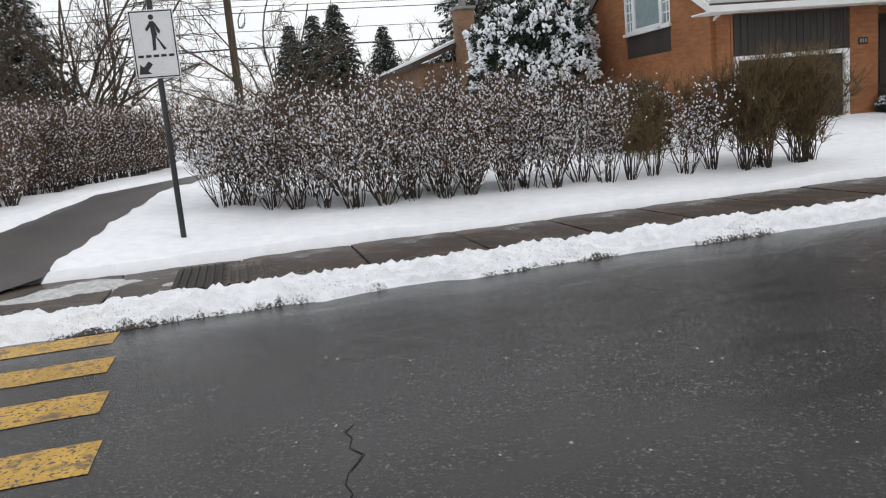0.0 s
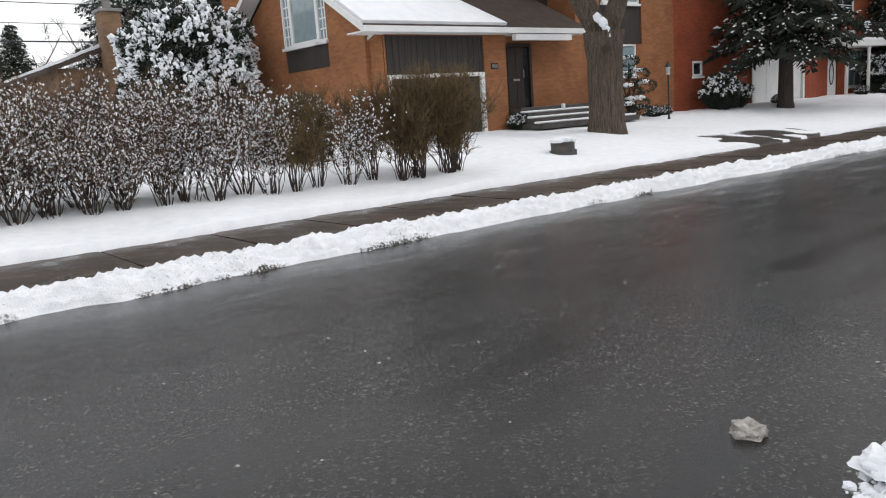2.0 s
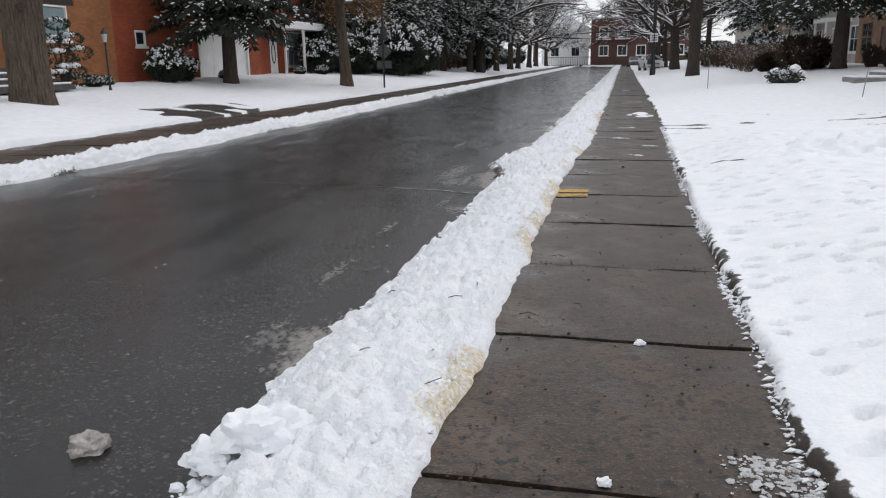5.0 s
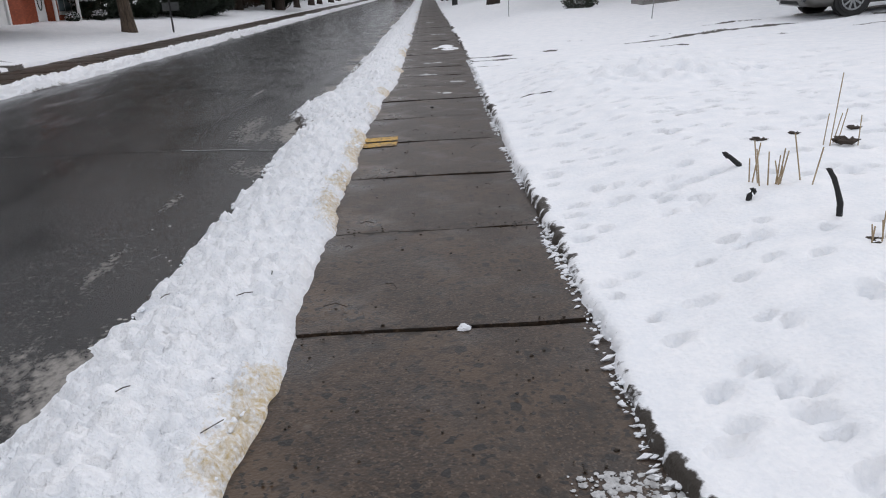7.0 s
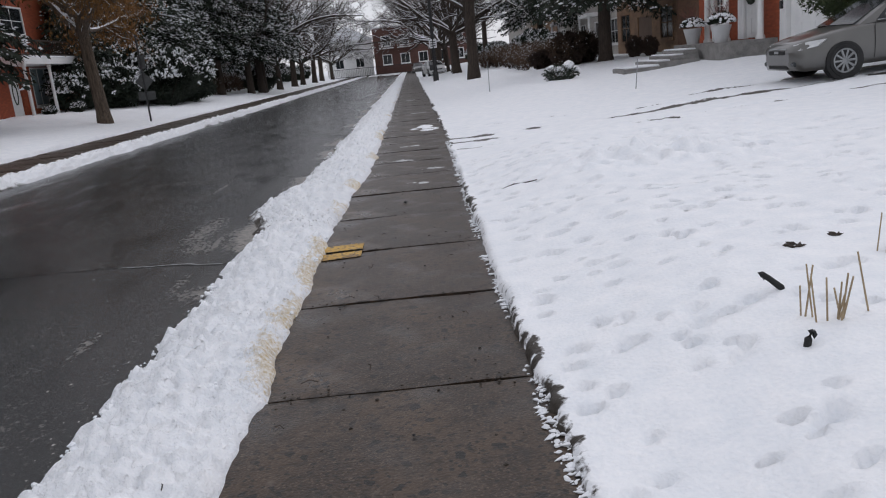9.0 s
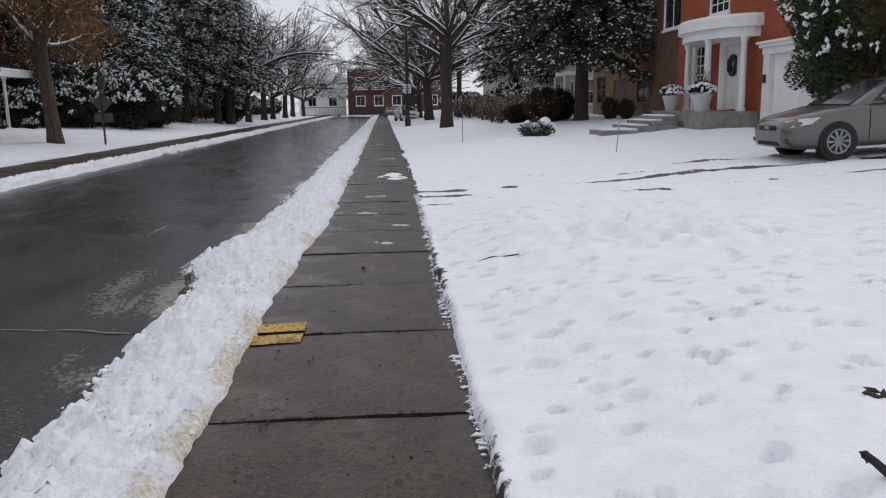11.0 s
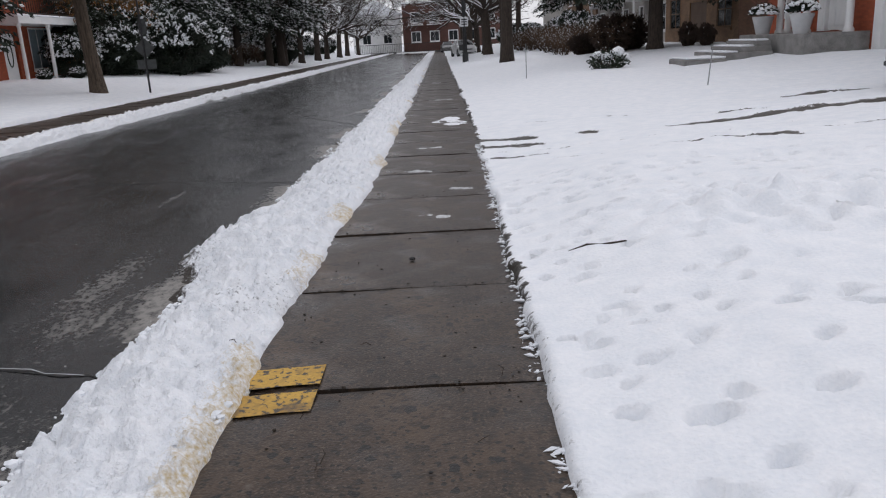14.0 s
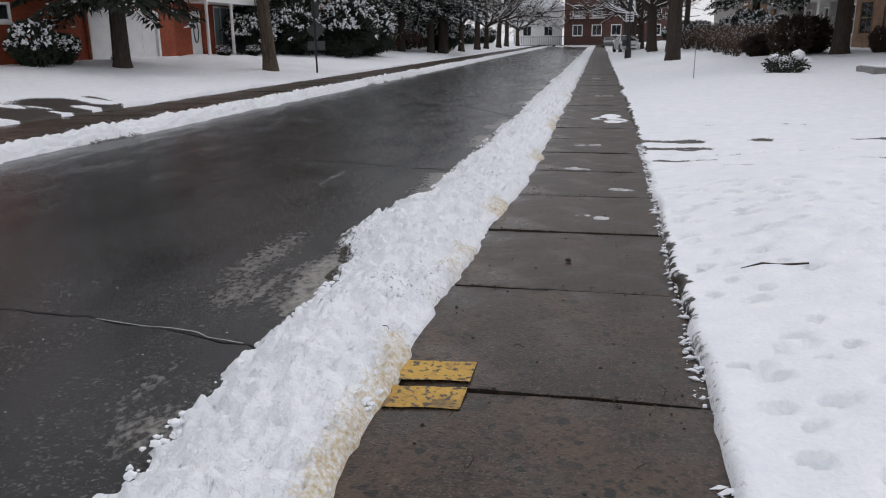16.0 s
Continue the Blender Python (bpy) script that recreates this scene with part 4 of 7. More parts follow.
def house_two():
    """The red brick house with the white garage door."""
    h = thing("house", 0, 0, 0, "red brick house with white garage door and portico", "house")
    X = -18.5
    wall("wall", "x", X, 26.0, 38.2, 0.2, 8.0, [(27.5, 28.2, 2.15, 2.75), (32.1, 36.9, 0.3, 2.75), (32.4, 35.2, 4.6, 6.2)], RED_BRICK, h, -0.3)
    wall("wall", "y", 38.2, -24.5, X - 0.3, 0.2, 8.0, [], RED_BRICK, h, -0.3)
    wall("wall", "x", X - 0.9, 38.2, 47.4, 0.2, 8.0, [(41.3, 42.5, 0.75, 2.95), (43.7, 46.2, 1.2, 3.2), (41.8, 44.2, 4.8, 6.2)], RED_BRICK, h, -0.3)
    wall("wall", "y", 47.4, -26.5, X - 1.2, 0.2, 8.0, [], RED_BRICK, h, -0.25)
    wall("wall", "x", -26.5, 26.3, 47.4, 0.2, 8.0, [], RED_BRICK, h, 0.25)
    slab_part("roof", [(X + 0.4, 26.05, 8.0), (X + 0.4, 47.6, 8.0), (-27, 47.6, 8.9), (-27, 26.05, 8.9)], 0.2, SNOW, h, "snowy roof")
    window(h, "x", X - 0.02, 27.5, 28.2, 2.15, 2.75, 1, 1, 1, 0.08, DARK_GLASS, label="small white-framed window")
    window(h, "x", X - 0.02, 32.4, 35.2, 4.6, 6.2, 1, 2, 2, 0.08, DARK_GLASS, label="white upstairs window")
    g = Geo()
    g.box(X - 0.1, 32.1, 0.3, X + 0.03, 32.25, 2.75), g.box(X - 0.1, 36.75, 0.3, X + 0.03, 36.9, 2.75), g.box(X - 0.1, 32.25, 2.6, X + 0.03, 36.75, 2.75)
    part("garage_frame", g, WHITE_PAINT, h, "white garage frame")
    gd = boxp("garage_door", (X - 0.16, 32.25, 0.3, X - 0.08, 36.75, 2.6), WHITE_PAINT, h, "white panelled garage door")
    for j in range(4):
        for i in range(4):
            boxp("door_panel", (X - 0.079, 32.37 + i * 1.11, 0.42 + j * 0.55, X - 0.065, 33.35 + i * 1.11, 0.84 + j * 0.55), WHITE_PAINT, gd)
    XB = X - 0.9
    d = boxp("door", (XB - 0.16, 41.36, 0.76, XB - 0.08, 42.44, 2.9), WHITE_PAINT, h, "white front door with oval glass")
    g = Geo()
    g.tube([(XB - 0.078, 41.9 + 0.22 * math.cos(w), 1.95 + 0.55 * math.sin(w)) for w in np.linspace(0, 6.283, 17)], [0.035] * 17, 6, False)
    part("wreath", g, NEEDLE, d, "oval green wreath")
    window(h, "x", XB - 0.02, 43.7, 46.2, 1.2, 3.2, 1, 3, 1, 0.08, label="white three-part front window")
    window(h, "x", XB - 0.02, 41.8, 44.2, 4.8, 6.2, 1, 2, 2, 0.08, DARK_GLASS, label="white upstairs window")
    boxp("porch_roof", (XB, 40.2, 3.25, XB + 1.5, 46.9, 3.55), WHITE_PAINT, h, "white porch roof edge")
    boxp("porch_snow", (XB, 40.2, 3.55, XB + 1.5, 46.9, 3.66), SNOW, h, "snow on the porch roof", 0.04)
    boxp("porch_floor", (XB, 40.3, 0.2, XB + 1.5, 46.8, 0.72), STONE, h, "stone porch floor")
    for y in (40.5, 43.1, 46.6):
        g = Geo()
        g.lathe(XB + 1.3, y, [(0.12, 0.72), (0.12, 0.8), (0.085, 0.85), (0.075, 3.1), (0.12, 3.16), (0.12, 3.25)], 12)
        part("column", g, WHITE_PAINT, h, "white porch column")
    g = Geo()
    g.box(XB + 1.38, 40.2, 4.35, XB + 1.45, 46.9, 4.42), g.box(XB + 1.38, 40.2, 3.68, XB + 1.45, 46.9, 3.74)
    for k in range(33):
        y = 40.25 + k * 0.2
        g.box(XB + 1.40, y, 3.74, XB + 1.43, y + 0.03, 4.35, 0.003)
    part("balcony_rail", g, DARK_WOOD, h, "dark balcony railing")
    g = Geo()
    g.tube([(X + 0.06, 31.9, 0.5), (X + 0.06, 31.9, 7.9)], [0.045, 0.045], 8)
    part("downspout", g, RED_BRICK, h, "red downspout")
    return h


house_two()


def plain_house(x, y0, y1, top, wall_mat, face, label, depth=9.0, floors=2, bay=3.2, roof_snow=True, porch=False, garage=None, trim=None):
    """A further house of the street; face: +1 faces +x, -1 faces -x."""
    h = thing("house", 0, 0, 0, label, "house")
    trim = trim or WHITE_PAINT
    holes, wins = [], []
    n = max(1, int((y1 - y0 - 1.0) / bay))
    pitch = (y1 - y0) / n
    base = 0.9
    for f in range(floors):
        for i in range(n):
            c = y0 + (i + 0.5) * pitch
            if f == 0 and garage == i:
                continue
            wdt = 0.55 if (f == 0 and i == n // 2) else min(1.0, pitch * 0.3)
            z0 = base + 0.15 if (f == 0 and i == n // 2) else base + 0.6 + f * 2.9
            z1 = base + 2.25 + f * 2.9
            holes.append((c - wdt, c + wdt, z0, z1))
            wins.append(((c - wdt, c + wdt, z0, z1), f == 0 and i == n // 2))
    if garage is not None:
        c = y0 + (garage + 0.5) * pitch
        holes.append((c - 1.3, c + 1.3, base - 0.3, base + 1.9))
    wall("wall", "x", x, y0, y1, 0.1, top, holes, wall_mat, h, -0.3 * face)
    back = x - face * depth
    wall("wall", "y", y0, min(x - 0.3 * face, back), max(x - 0.3 * face, back), 0.1, top, [], wall_mat, h, 0.3)
    wall("wall", "y", y1, min(x - 0.3 * face, back), max(x - 0.3 * face, back), 0.1, top, [], wall_mat, h, -0.3)
    for (a, b, c, d), is_door in wins:
        if is_door:
            dd = boxp("door", (x - 0.12 if face > 0 else x + 0.06, a + 0.08, c, x - 0.06 if face > 0 else x + 0.12, b - 0.08, d - 0.08), DARK_WOOD, h, "dark front door")
            g = Geo()
            lo, hi = (x - 0.1, x + 0.04) if face > 0 else (x - 0.04, x + 0.1)
            g.box(lo, a, c, hi, a + 0.08, d), g.box(lo, b - 0.08, c, hi, b, d), g.box(lo, a + 0.08, d - 0.08, hi, b - 0.08, d)
            part("door_frame", g, trim, h)
        else:
            window(h, "x", x, a, b, c, d, face, 2, 2, 0.08, DARK_GLASS, frame_mat=trim)
    if garage is not None:
        c = y0 + (garage + 0.5) * pitch
        gdr = boxp("garage_door", (x - 0.14 if face > 0 else x + 0.06, c - 1.3, base - 0.3, x - 0.06 if face > 0 else x + 0.14, c + 1.3, base + 1.9), DARK_BROWN, h, "brown garage door")
        for j in range(4):
            boxp("door_panel", (x - 0.06 if face > 0 else x + 0.045, c - 1.2, base - 0.2 + j * 0.52, x - 0.045 if face > 0 else x + 0.06, c + 1.2, base + 0.22 + j * 0.52), DARK_BROWN, gdr)
    r = 1.6
    g = Geo()
    a, b = x + face * 0.5, back - face * 0.3
    m = (a + b) / 2
    g.prism([(a, top), (m, top + r), (b, top), (b, top - 0.12), (a, top - 0.12)], "y", y0 - 0.3, y1 + 0.3)
    part("roof", g, SNOW if roof_snow else DARK_ROOF, h, "snowy gabled roof")
    boxp("eave", (min(a, a + face * 0.12), y0 - 0.3, top - 0.14, max(a, a + face * 0.12), y1 + 0.3, top + 0.04), trim, h, "eave board")
    if porch:
        c = (y0 + y1) / 2
        boxp("porch_slab", (min(x, x + face * 1.6), c - 1.6, 0.2, max(x, x + face * 1.6), c + 1.6, base + 0.1), STONE, h, "stone porch")
        boxp("porch_roof", (min(x, x + face * 1.6), c - 1.6, base + 2.5, max(x, x + face * 1.6), c + 1.6, base + 2.75), trim, h, "flat porch roof")
        for s in (-1.45, 1.45):
            g = Geo()
            g.lathe(x + face * 1.45, c + s, [(0.1, base + 0.1), (0.08, base + 0.2), (0.075, base + 2.4), (0.1, base + 2.5)], 10)
            part("column", g, trim, h)
    return h


DARK_BROWN = material("brown_garage_paint", (0.09, 0.055, 0.035), (0.14, 0.09, 0.06), 0.6, 2, 40, 0.1)
plain_house(-20.0, 49.5, 58.5, 7.2, BROWN_BRICK, 1, "tan brick house behind the rusty-leaved maple", porch=True)
plain_house(-21.0, 60.5, 73.0, 7.0, BROWN_BRICK, 1, "brown brick house half hidden by conifers", porch=True)
plain_house(-21.0, 76.0, 90.0, 7.4, GREY_STUCCO, 1, "pale stucco house further up the street")
plain_house(-20.0, 93.0, 108.0, 7.0, GREY_STUCCO, 1, "pale house near the end of the street")
plain_house(13.2, 39.6, 50.8, 7.6, BROWN_BRICK, -1, "tan brick house with a brown garage door", garage=1, trim=BROWN_BRICK)
plain_house(13.8, 51.4, 61.0, 7.2, GREY_STUCCO, -1, "pale grey house with tall front windows", porch=True)
plain_house(14.0, 62.0, 74.0, 7.0, GREY_STUCCO, -1, "grey stucco house with white trim", porch=True)
plain_house(14.0, 75.0, 90.0, 7.2, BROWN_BRICK, -1, "brown brick house further up the street")
plain_house(14.0, 93.0, 110.0, 7.2, GREY_STUCCO, -1, "pale house far up the street")

# ---- plants ----
def chip(g, p, d, length, r):
    """A small long lump of 8 faces along d."""
    p, d = Vector(p), Vector(d).normalized()
    a = d.cross(Vector((0.2, 0.3, 0.93))).normalized()
    b = d.cross(a)
    g.add([tuple(p - d * length), tuple(p + a * r), tuple(p + b * r), tuple(p - a * r), tuple(p - b * r), tuple(p + d * length)],
          [(0, 2, 1), (0, 3, 2), (0, 4, 3), (0, 1, 4), (5, 1, 2), (5, 2, 3), (5, 3, 4), (5, 4, 1)])


def leaf(g, p, d, side, length, width):
    """A thin pointed leaf or spray, folded along its middle."""
    p, d, s = Vector(p), Vector(d), Vector(side)
    n = d.cross(s).normalized() * width * 0.25
    m = p + d * length * 0.5
    g.add([tuple(p), tuple(m + s * width + n), tuple(p + d * length), tuple(m - s * width + n)], [(0, 1, 2), (0, 2, 3)])


def leaves_np(g, P, D, S, L, W):
    """Many folded leaves at once, from arrays of places, ways, sides, lengths and widths."""
    L, W = np.asarray(L)[:, None], np.asarray(W)[:, None]
    N = np.cross(D, S)
    N = N / (np.linalg.norm(N, axis=1, keepdims=True) + 1e-9) * W * 0.25
    M = P + D * L * 0.5
    V = np.stack([P, M + S * W + N, P + D * L, M - S * W + N], 1).reshape(-1, 3)
    n0 = len(g.v)
    g.v.extend(map(tuple, V.tolist()))
    k = n0 + 4 * np.arange(len(P))
    g.f.extend(map(tuple, np.stack([np.stack([k, k + 1, k + 2], 1), np.stack([k, k + 2, k + 3], 1)], 1).reshape(-1, 3).tolist()))


def dirs_np(r, n):
    v = r.normal(size=(n, 3))
    return v / np.linalg.norm(v, axis=1, keepdims=True)


def rand_dir(rng):
    v = Vector((rng.gauss(0, 1), rng.gauss(0, 1), rng.gauss(0, 1)))
    return v.normalized() if v.length > 1e-6 else Vector((0, 0, 1))


def limb(rng, p, d, length, r0, r1, segs, up=0.0, wander=0.25):
    """A wandering line with its radii."""
    pts, p, d = [Vector(p)], Vector(p), Vector(d).normalized()
    for k in range(segs):
        d = (d + rand_dir(rng) * wander + Vector((0, 0, up))).normalized()
        p = p + d * (length / segs)
        pts.append(p.copy())
    return pts, [r0 + (r1 - r0) * k / segs for k in range(segs + 1)]


def snow_line(g, pts, radii, rng, keep=0.9, width=0.8):
    """Snow lying along the top of a limb."""
    run, rr = [], []
    for i, p in enumerate(pts):
        j = min(i + 1, len(pts) - 1)
        d = (pts[j] - pts[max(i - 1, 0)]).normalized()
        if abs(d.z) < 0.85 and rng.random() < keep:
            run.append(p + Vector((0, 0, radii[i] * 0.75)))
            rr.append(max(radii[i] * width, 0.009))
        elif len(run) > 1:
            g.tube(run, rr, 4, True)
            run, rr = [], []
        else:
            run, rr = [], []
    if len(run) > 1:
        g.tube(run, rr, 4, True)


def bare_tree(seed, height, trunk_r, fork, spread, levels=(7, 6, 6, 4), snow=True, leaves=0, mat=None, lean=0.0):
    """A leafless street tree; its parts' geometry: trunk, limbs, snow, leaves."""
    rng = random.Random(seed)
    T, L, S, F = Geo(), Geo(), Geo(), Geo()
    pts, rad = limb(rng, (0, 0, -0.15), (lean, 0, 1), fork + 0.15, trunk_r, trunk_r * 0.78, 6, 0.2, 0.05)
    rad[0] *= 1.35
    rad[1] *= 1.06
    T.tube(pts, rad, 14)
    ends = []
    n0 = levels[0]
    for i in range(n0):
        w = 2 * math.pi * (i + rng.uniform(-0.3, 0.3)) / n0
        tilt = rng.uniform(0.35, 1.0) * spread if i else 0.12
        d = Vector((math.cos(w) * tilt, math.sin(w) * tilt, 1.0))
        ln = (height - fork) * rng.uniform(0.7, 1.0)
        at = pts[-1] - Vector((0, 0, rng.uniform(0, fork * 0.18)))
        a, ra = limb(rng, at, d, ln, trunk_r * rng.uniform(0.38, 0.55), 0.03, 8, 0.02, 0.22)
        L.tube(a, ra, 7)
        if snow:
            snow_line(S, a, ra, rng)
        for j in range(levels[1]):
            u = rng.uniform(0.2, 0.98)
            k = min(int(u * 8), 7)
            dd = (a[k + 1] - a[k]).normalized() + rand_dir(rng) * 0.9 + Vector((math.cos(w) * 0.3, math.sin(w) * 0.3, 0.1))
            b, rb = limb(rng, a[k], dd, ln * rng.uniform(0.3, 0.55) * (1.15 - 0.5 * u), ra[k] * 0.5, 0.014, 6, 0.02, 0.3)
            L.tube(b, rb, 5)
            if snow:
                snow_line(S, b, rb, rng, 0.85, 1.0)
            for m in range(levels[2]):
                q = rng.randrange(1, 6)
                dd = (b[q + 1] - b[q]).normalized() + rand_dir(rng) * 1.0
                c, rc = limb(rng, b[q], dd, rng.uniform(0.5, 1.3), max(rb[q] * 0.5, 0.012), 0.006, 4, 0.03, 0.3)
                L.tube(c, rc, 4, False)
                if snow:
                    snow_line(S, c, rc, rng, 0.7, 1.1)
                for t in range(levels[3]):
                    q2 = rng.randrange(0, 4)
                    dd = (c[q2 + 1] - c[q2]).normalized() + rand_dir(rng) * 0.9
                    e, re = limb(rng, c[q2], dd, rng.uniform(0.25, 0.6), 0.008, 0.004, 2, 0.05, 0.3)
                    L.tube(e, re, 3, False)
                    ends.append(e[-1])
    if leaves:
        r = np.random.default_rng(seed)
        E = np.array([tuple(e) for e in ends])
        P = E[r.integers(0, len(E), leaves)] + dirs_np(r, leaves) * r.uniform(0, 0.45, (leaves, 1))
        D = np.stack([r.uniform(-0.5, 0.5, leaves), r.uniform(-0.5, 0.5, leaves), -np.ones(leaves)], 1)
        leaves_np(F, P, D / np.linalg.norm(D, axis=1, keepdims=True), dirs_np(r, leaves), r.uniform(0.08, 0.15, leaves), r.uniform(0.03, 0.055, leaves))
    return T, L, S, F


def tree_thing(name, geos, x, y, z, label, bark, turn=0, leaf_mat=None, group="street trees", category="tree"):
    t = thing(name, x, y, z, label, category, group, turn=turn)
    for nm, g, m in zip(("trunk", "branchwork", "snow", "crown"), geos, (bark, bark, SNOW, leaf_mat or RUST_LEAF)):
        if g.v:
            part(nm, g, m, t, {"snow": "snow lying along the branches", "crown": "rusty brown clinging leaves"}.get(nm, ""), smooth=nm == "trunk")
    for o in t.children:
        if not o.name.startswith("trunk"):
            o["kind"] = "stuff"
    return t


def conifer(seed, height, spread, base, trunk_r, droop=0.35, density=1.0, snow=0.6, blade=0.30, heap=1.0):
    """A spruce: trunk, boughs of hanging sprays, and snow on them."""
    rng = random.Random(seed)
    T, N, S = Geo(), Geo(), Geo()
    T.tube([(0, 0, -0.2), (0, 0, 0.3), (0.03, 0.02, height * 0.5), (0, 0, height)], [trunk_r * 1.35, trunk_r, trunk_r * 0.6, 0.02], 12)
    z = base
    while z < height - 0.2:
        u = (z - base) / (height - base)
        reach = spread * (1 - u) ** 0.8 * (0.75 + 0.25 * min(1, u * 8)) + 0.15
        n = max(4, int(7 * density))
        w0 = rng.uniform(0, 6.28)
        for k in range(n):
            w = w0 + 2 * math.pi * k / n + rng.uniform(-0.25, 0.25)
            ln = reach * rng.uniform(0.72, 1.1)
            d = Vector((math.cos(w), math.sin(w), rng.uniform(-0.1, 0.25)))
            steps = max(4, int(ln / 0.22))
            pts, p = [], Vector((0, 0, z + rng.uniform(-0.15, 0.15)))
            for i in range(steps + 1):
                f = i / steps
                q = p + d * ln * f + Vector((0, 0, -droop * ln * (f ** 1.6) + 0.12 * ln * max(0, f - 0.7)))
                pts.append(q)
            T.tube(pts, [0.035 * (1 - 0.8 * i / steps) * (0.5 + ln / 4) for i in range(steps + 1)], 4, False)
            side = Vector((-math.sin(w), math.cos(w), 0))
            for i in range(1, steps + 1):
                f = i / steps
                wid = (0.30 + 0.75 * math.sin(math.pi * min(1, f * 0.85 + 0.1))) * min(0.65, ln * 0.32)
                for s in (-1, 1):
                    for m in range(max(2, int(3 * density))):
                        dd = (side * s * rng.uniform(0.5, 1) + d * rng.uniform(0.1, 0.7) + Vector((0, 0, -rng.uniform(0.2, 1.1)))).normalized()
                        o = pts[i] + side * s * rng.uniform(0, wid * 0.5) + d * rng.uniform(-0.12, 0.12)
                        leaf(N, o, dd, rand_dir(rng), blade * rng.uniform(0.7, 1.4) * (0.6 + wid), blade * rng.uniform(0.13, 0.24))
                if rng.random() < snow:
                    c = pts[i] + Vector((0, 0, 0.03)) + side * rng.uniform(-0.6, 0.6) * wid
                    for m in range(int(2.4 * heap)):
                        chip(S, c + Vector((rng.gauss(0, 0.10), rng.gauss(0, 0.10), rng.gauss(-0.02, 0.05))) * heap, d + side * rng.uniform(-1, 1) + Vector((0, 0, rng.uniform(-0.5, 0.1))), rng.uniform(0.06, 0.17), rng.uniform(0.025, 0.055))
        z += 0.34 / density * (1 - 0.35 * u)
    return T, N, S


def conifer_thing(name, geos, x, y, z, label, turn=0, needles=None, group="conifers"):
    t = thing(name, x, y, z, label, "conifer", group, turn=turn)
    for nm, g, m in zip(("trunk", "foliage", "snow"), geos, (DARK_BARK, needles or NEEDLE, SNOW)):
        if g.v:
            part(nm, g, m, t, {"snow": "clumps of snow on the boughs"}.get(nm, ""))
    return t


def bushy(seed, radii, leaves, snows, size=0.14, snow_size=0.12, hollow=0.55, top_snow=0.0, bumps=0.25):
    """A dense rounded shrub standing on the ground: sprays and snow clumps."""
    rng = random.Random(seed)
    N, S, T = Geo(), Geo(), Geo()
    rx, ry, rz = radii

    def surface(v):
        return 1 + bumps * noise.noise(Vector(v) * 2.3 + Vector((seed, 0, 0)))
    r = np.random.default_rng(seed)
    v = dirs_np(r, leaves)
    bump = 1 + bumps * np.array([noise.noise(Vector(q) * 2.3 + Vector((seed, 0, 0))) for q in v.tolist()])
    q = (bump * (hollow + (1 - hollow) * r.random(leaves) ** 0.6))[:, None]
    P = v * np.array([rx, ry, rz]) * q + np.array([0, 0, rz])
    P[:, 2] = np.where(P[:, 2] < 0.02, r.uniform(0.02, 0.25, leaves), P[:, 2])
    D = v + dirs_np(r, leaves) * 0.8 + np.array([0, 0, 0.2])
    leaves_np(N, P, D / np.linalg.norm(D, axis=1, keepdims=True), dirs_np(r, leaves), size * r.uniform(0.7, 1.5, leaves), size * r.uniform(0.2, 0.4, leaves))
    for k in range(snows):
        v = rand_dir(rng)
        if v.z < -0.25 or (v.z < top_snow and rng.random() < 0.6):
            continue
        q = surface(v) * rng.uniform(0.92, 1.03)
        p = Vector((v.x * rx * q, v.y * ry * q, rz + v.z * rz * q))
        if p.z > 0.05 and noise.noise(Vector(v) * 4.5 + Vector((0, seed, 3))) > -0.12:
            for m in range(3):
                chip(S, p + rand_dir(rng) * snow_size * 0.8, rand_dir(rng) + Vector((v.x, v.y, -0.2)), snow_size * rng.uniform(0.5, 1.3), snow_size * rng.uniform(0.3, 0.65))
    for k in range(5):
        w = k * 1.26
        T.tube([(0.04 * math.cos(w), 0.04 * math.sin(w), -0.05), (rx * 0.5 * math.cos(w), ry * 0.5 * math.sin(w), rz * 0.9), (rx * 0.8 * math.cos(w), ry * 0.8 * math.sin(w), rz * 1.3)], [0.03, 0.02, 0.01], 5)
    return T, N, S


def bush_thing(name, geos, x, y, z, label, category="shrub", needles=None, group="", turn=0):
    t = thing(name, x, y, z, label, category, group, turn=turn)
    for nm, g, m in zip(("stemwork", "foliage", "snow"), geos, (DARK_BARK, needles or NEEDLE, SNOW)):
        if g.v:
            part(nm, g, m, t, {"snow": "clumps of fresh snow"}.get(nm, ""))
    return t


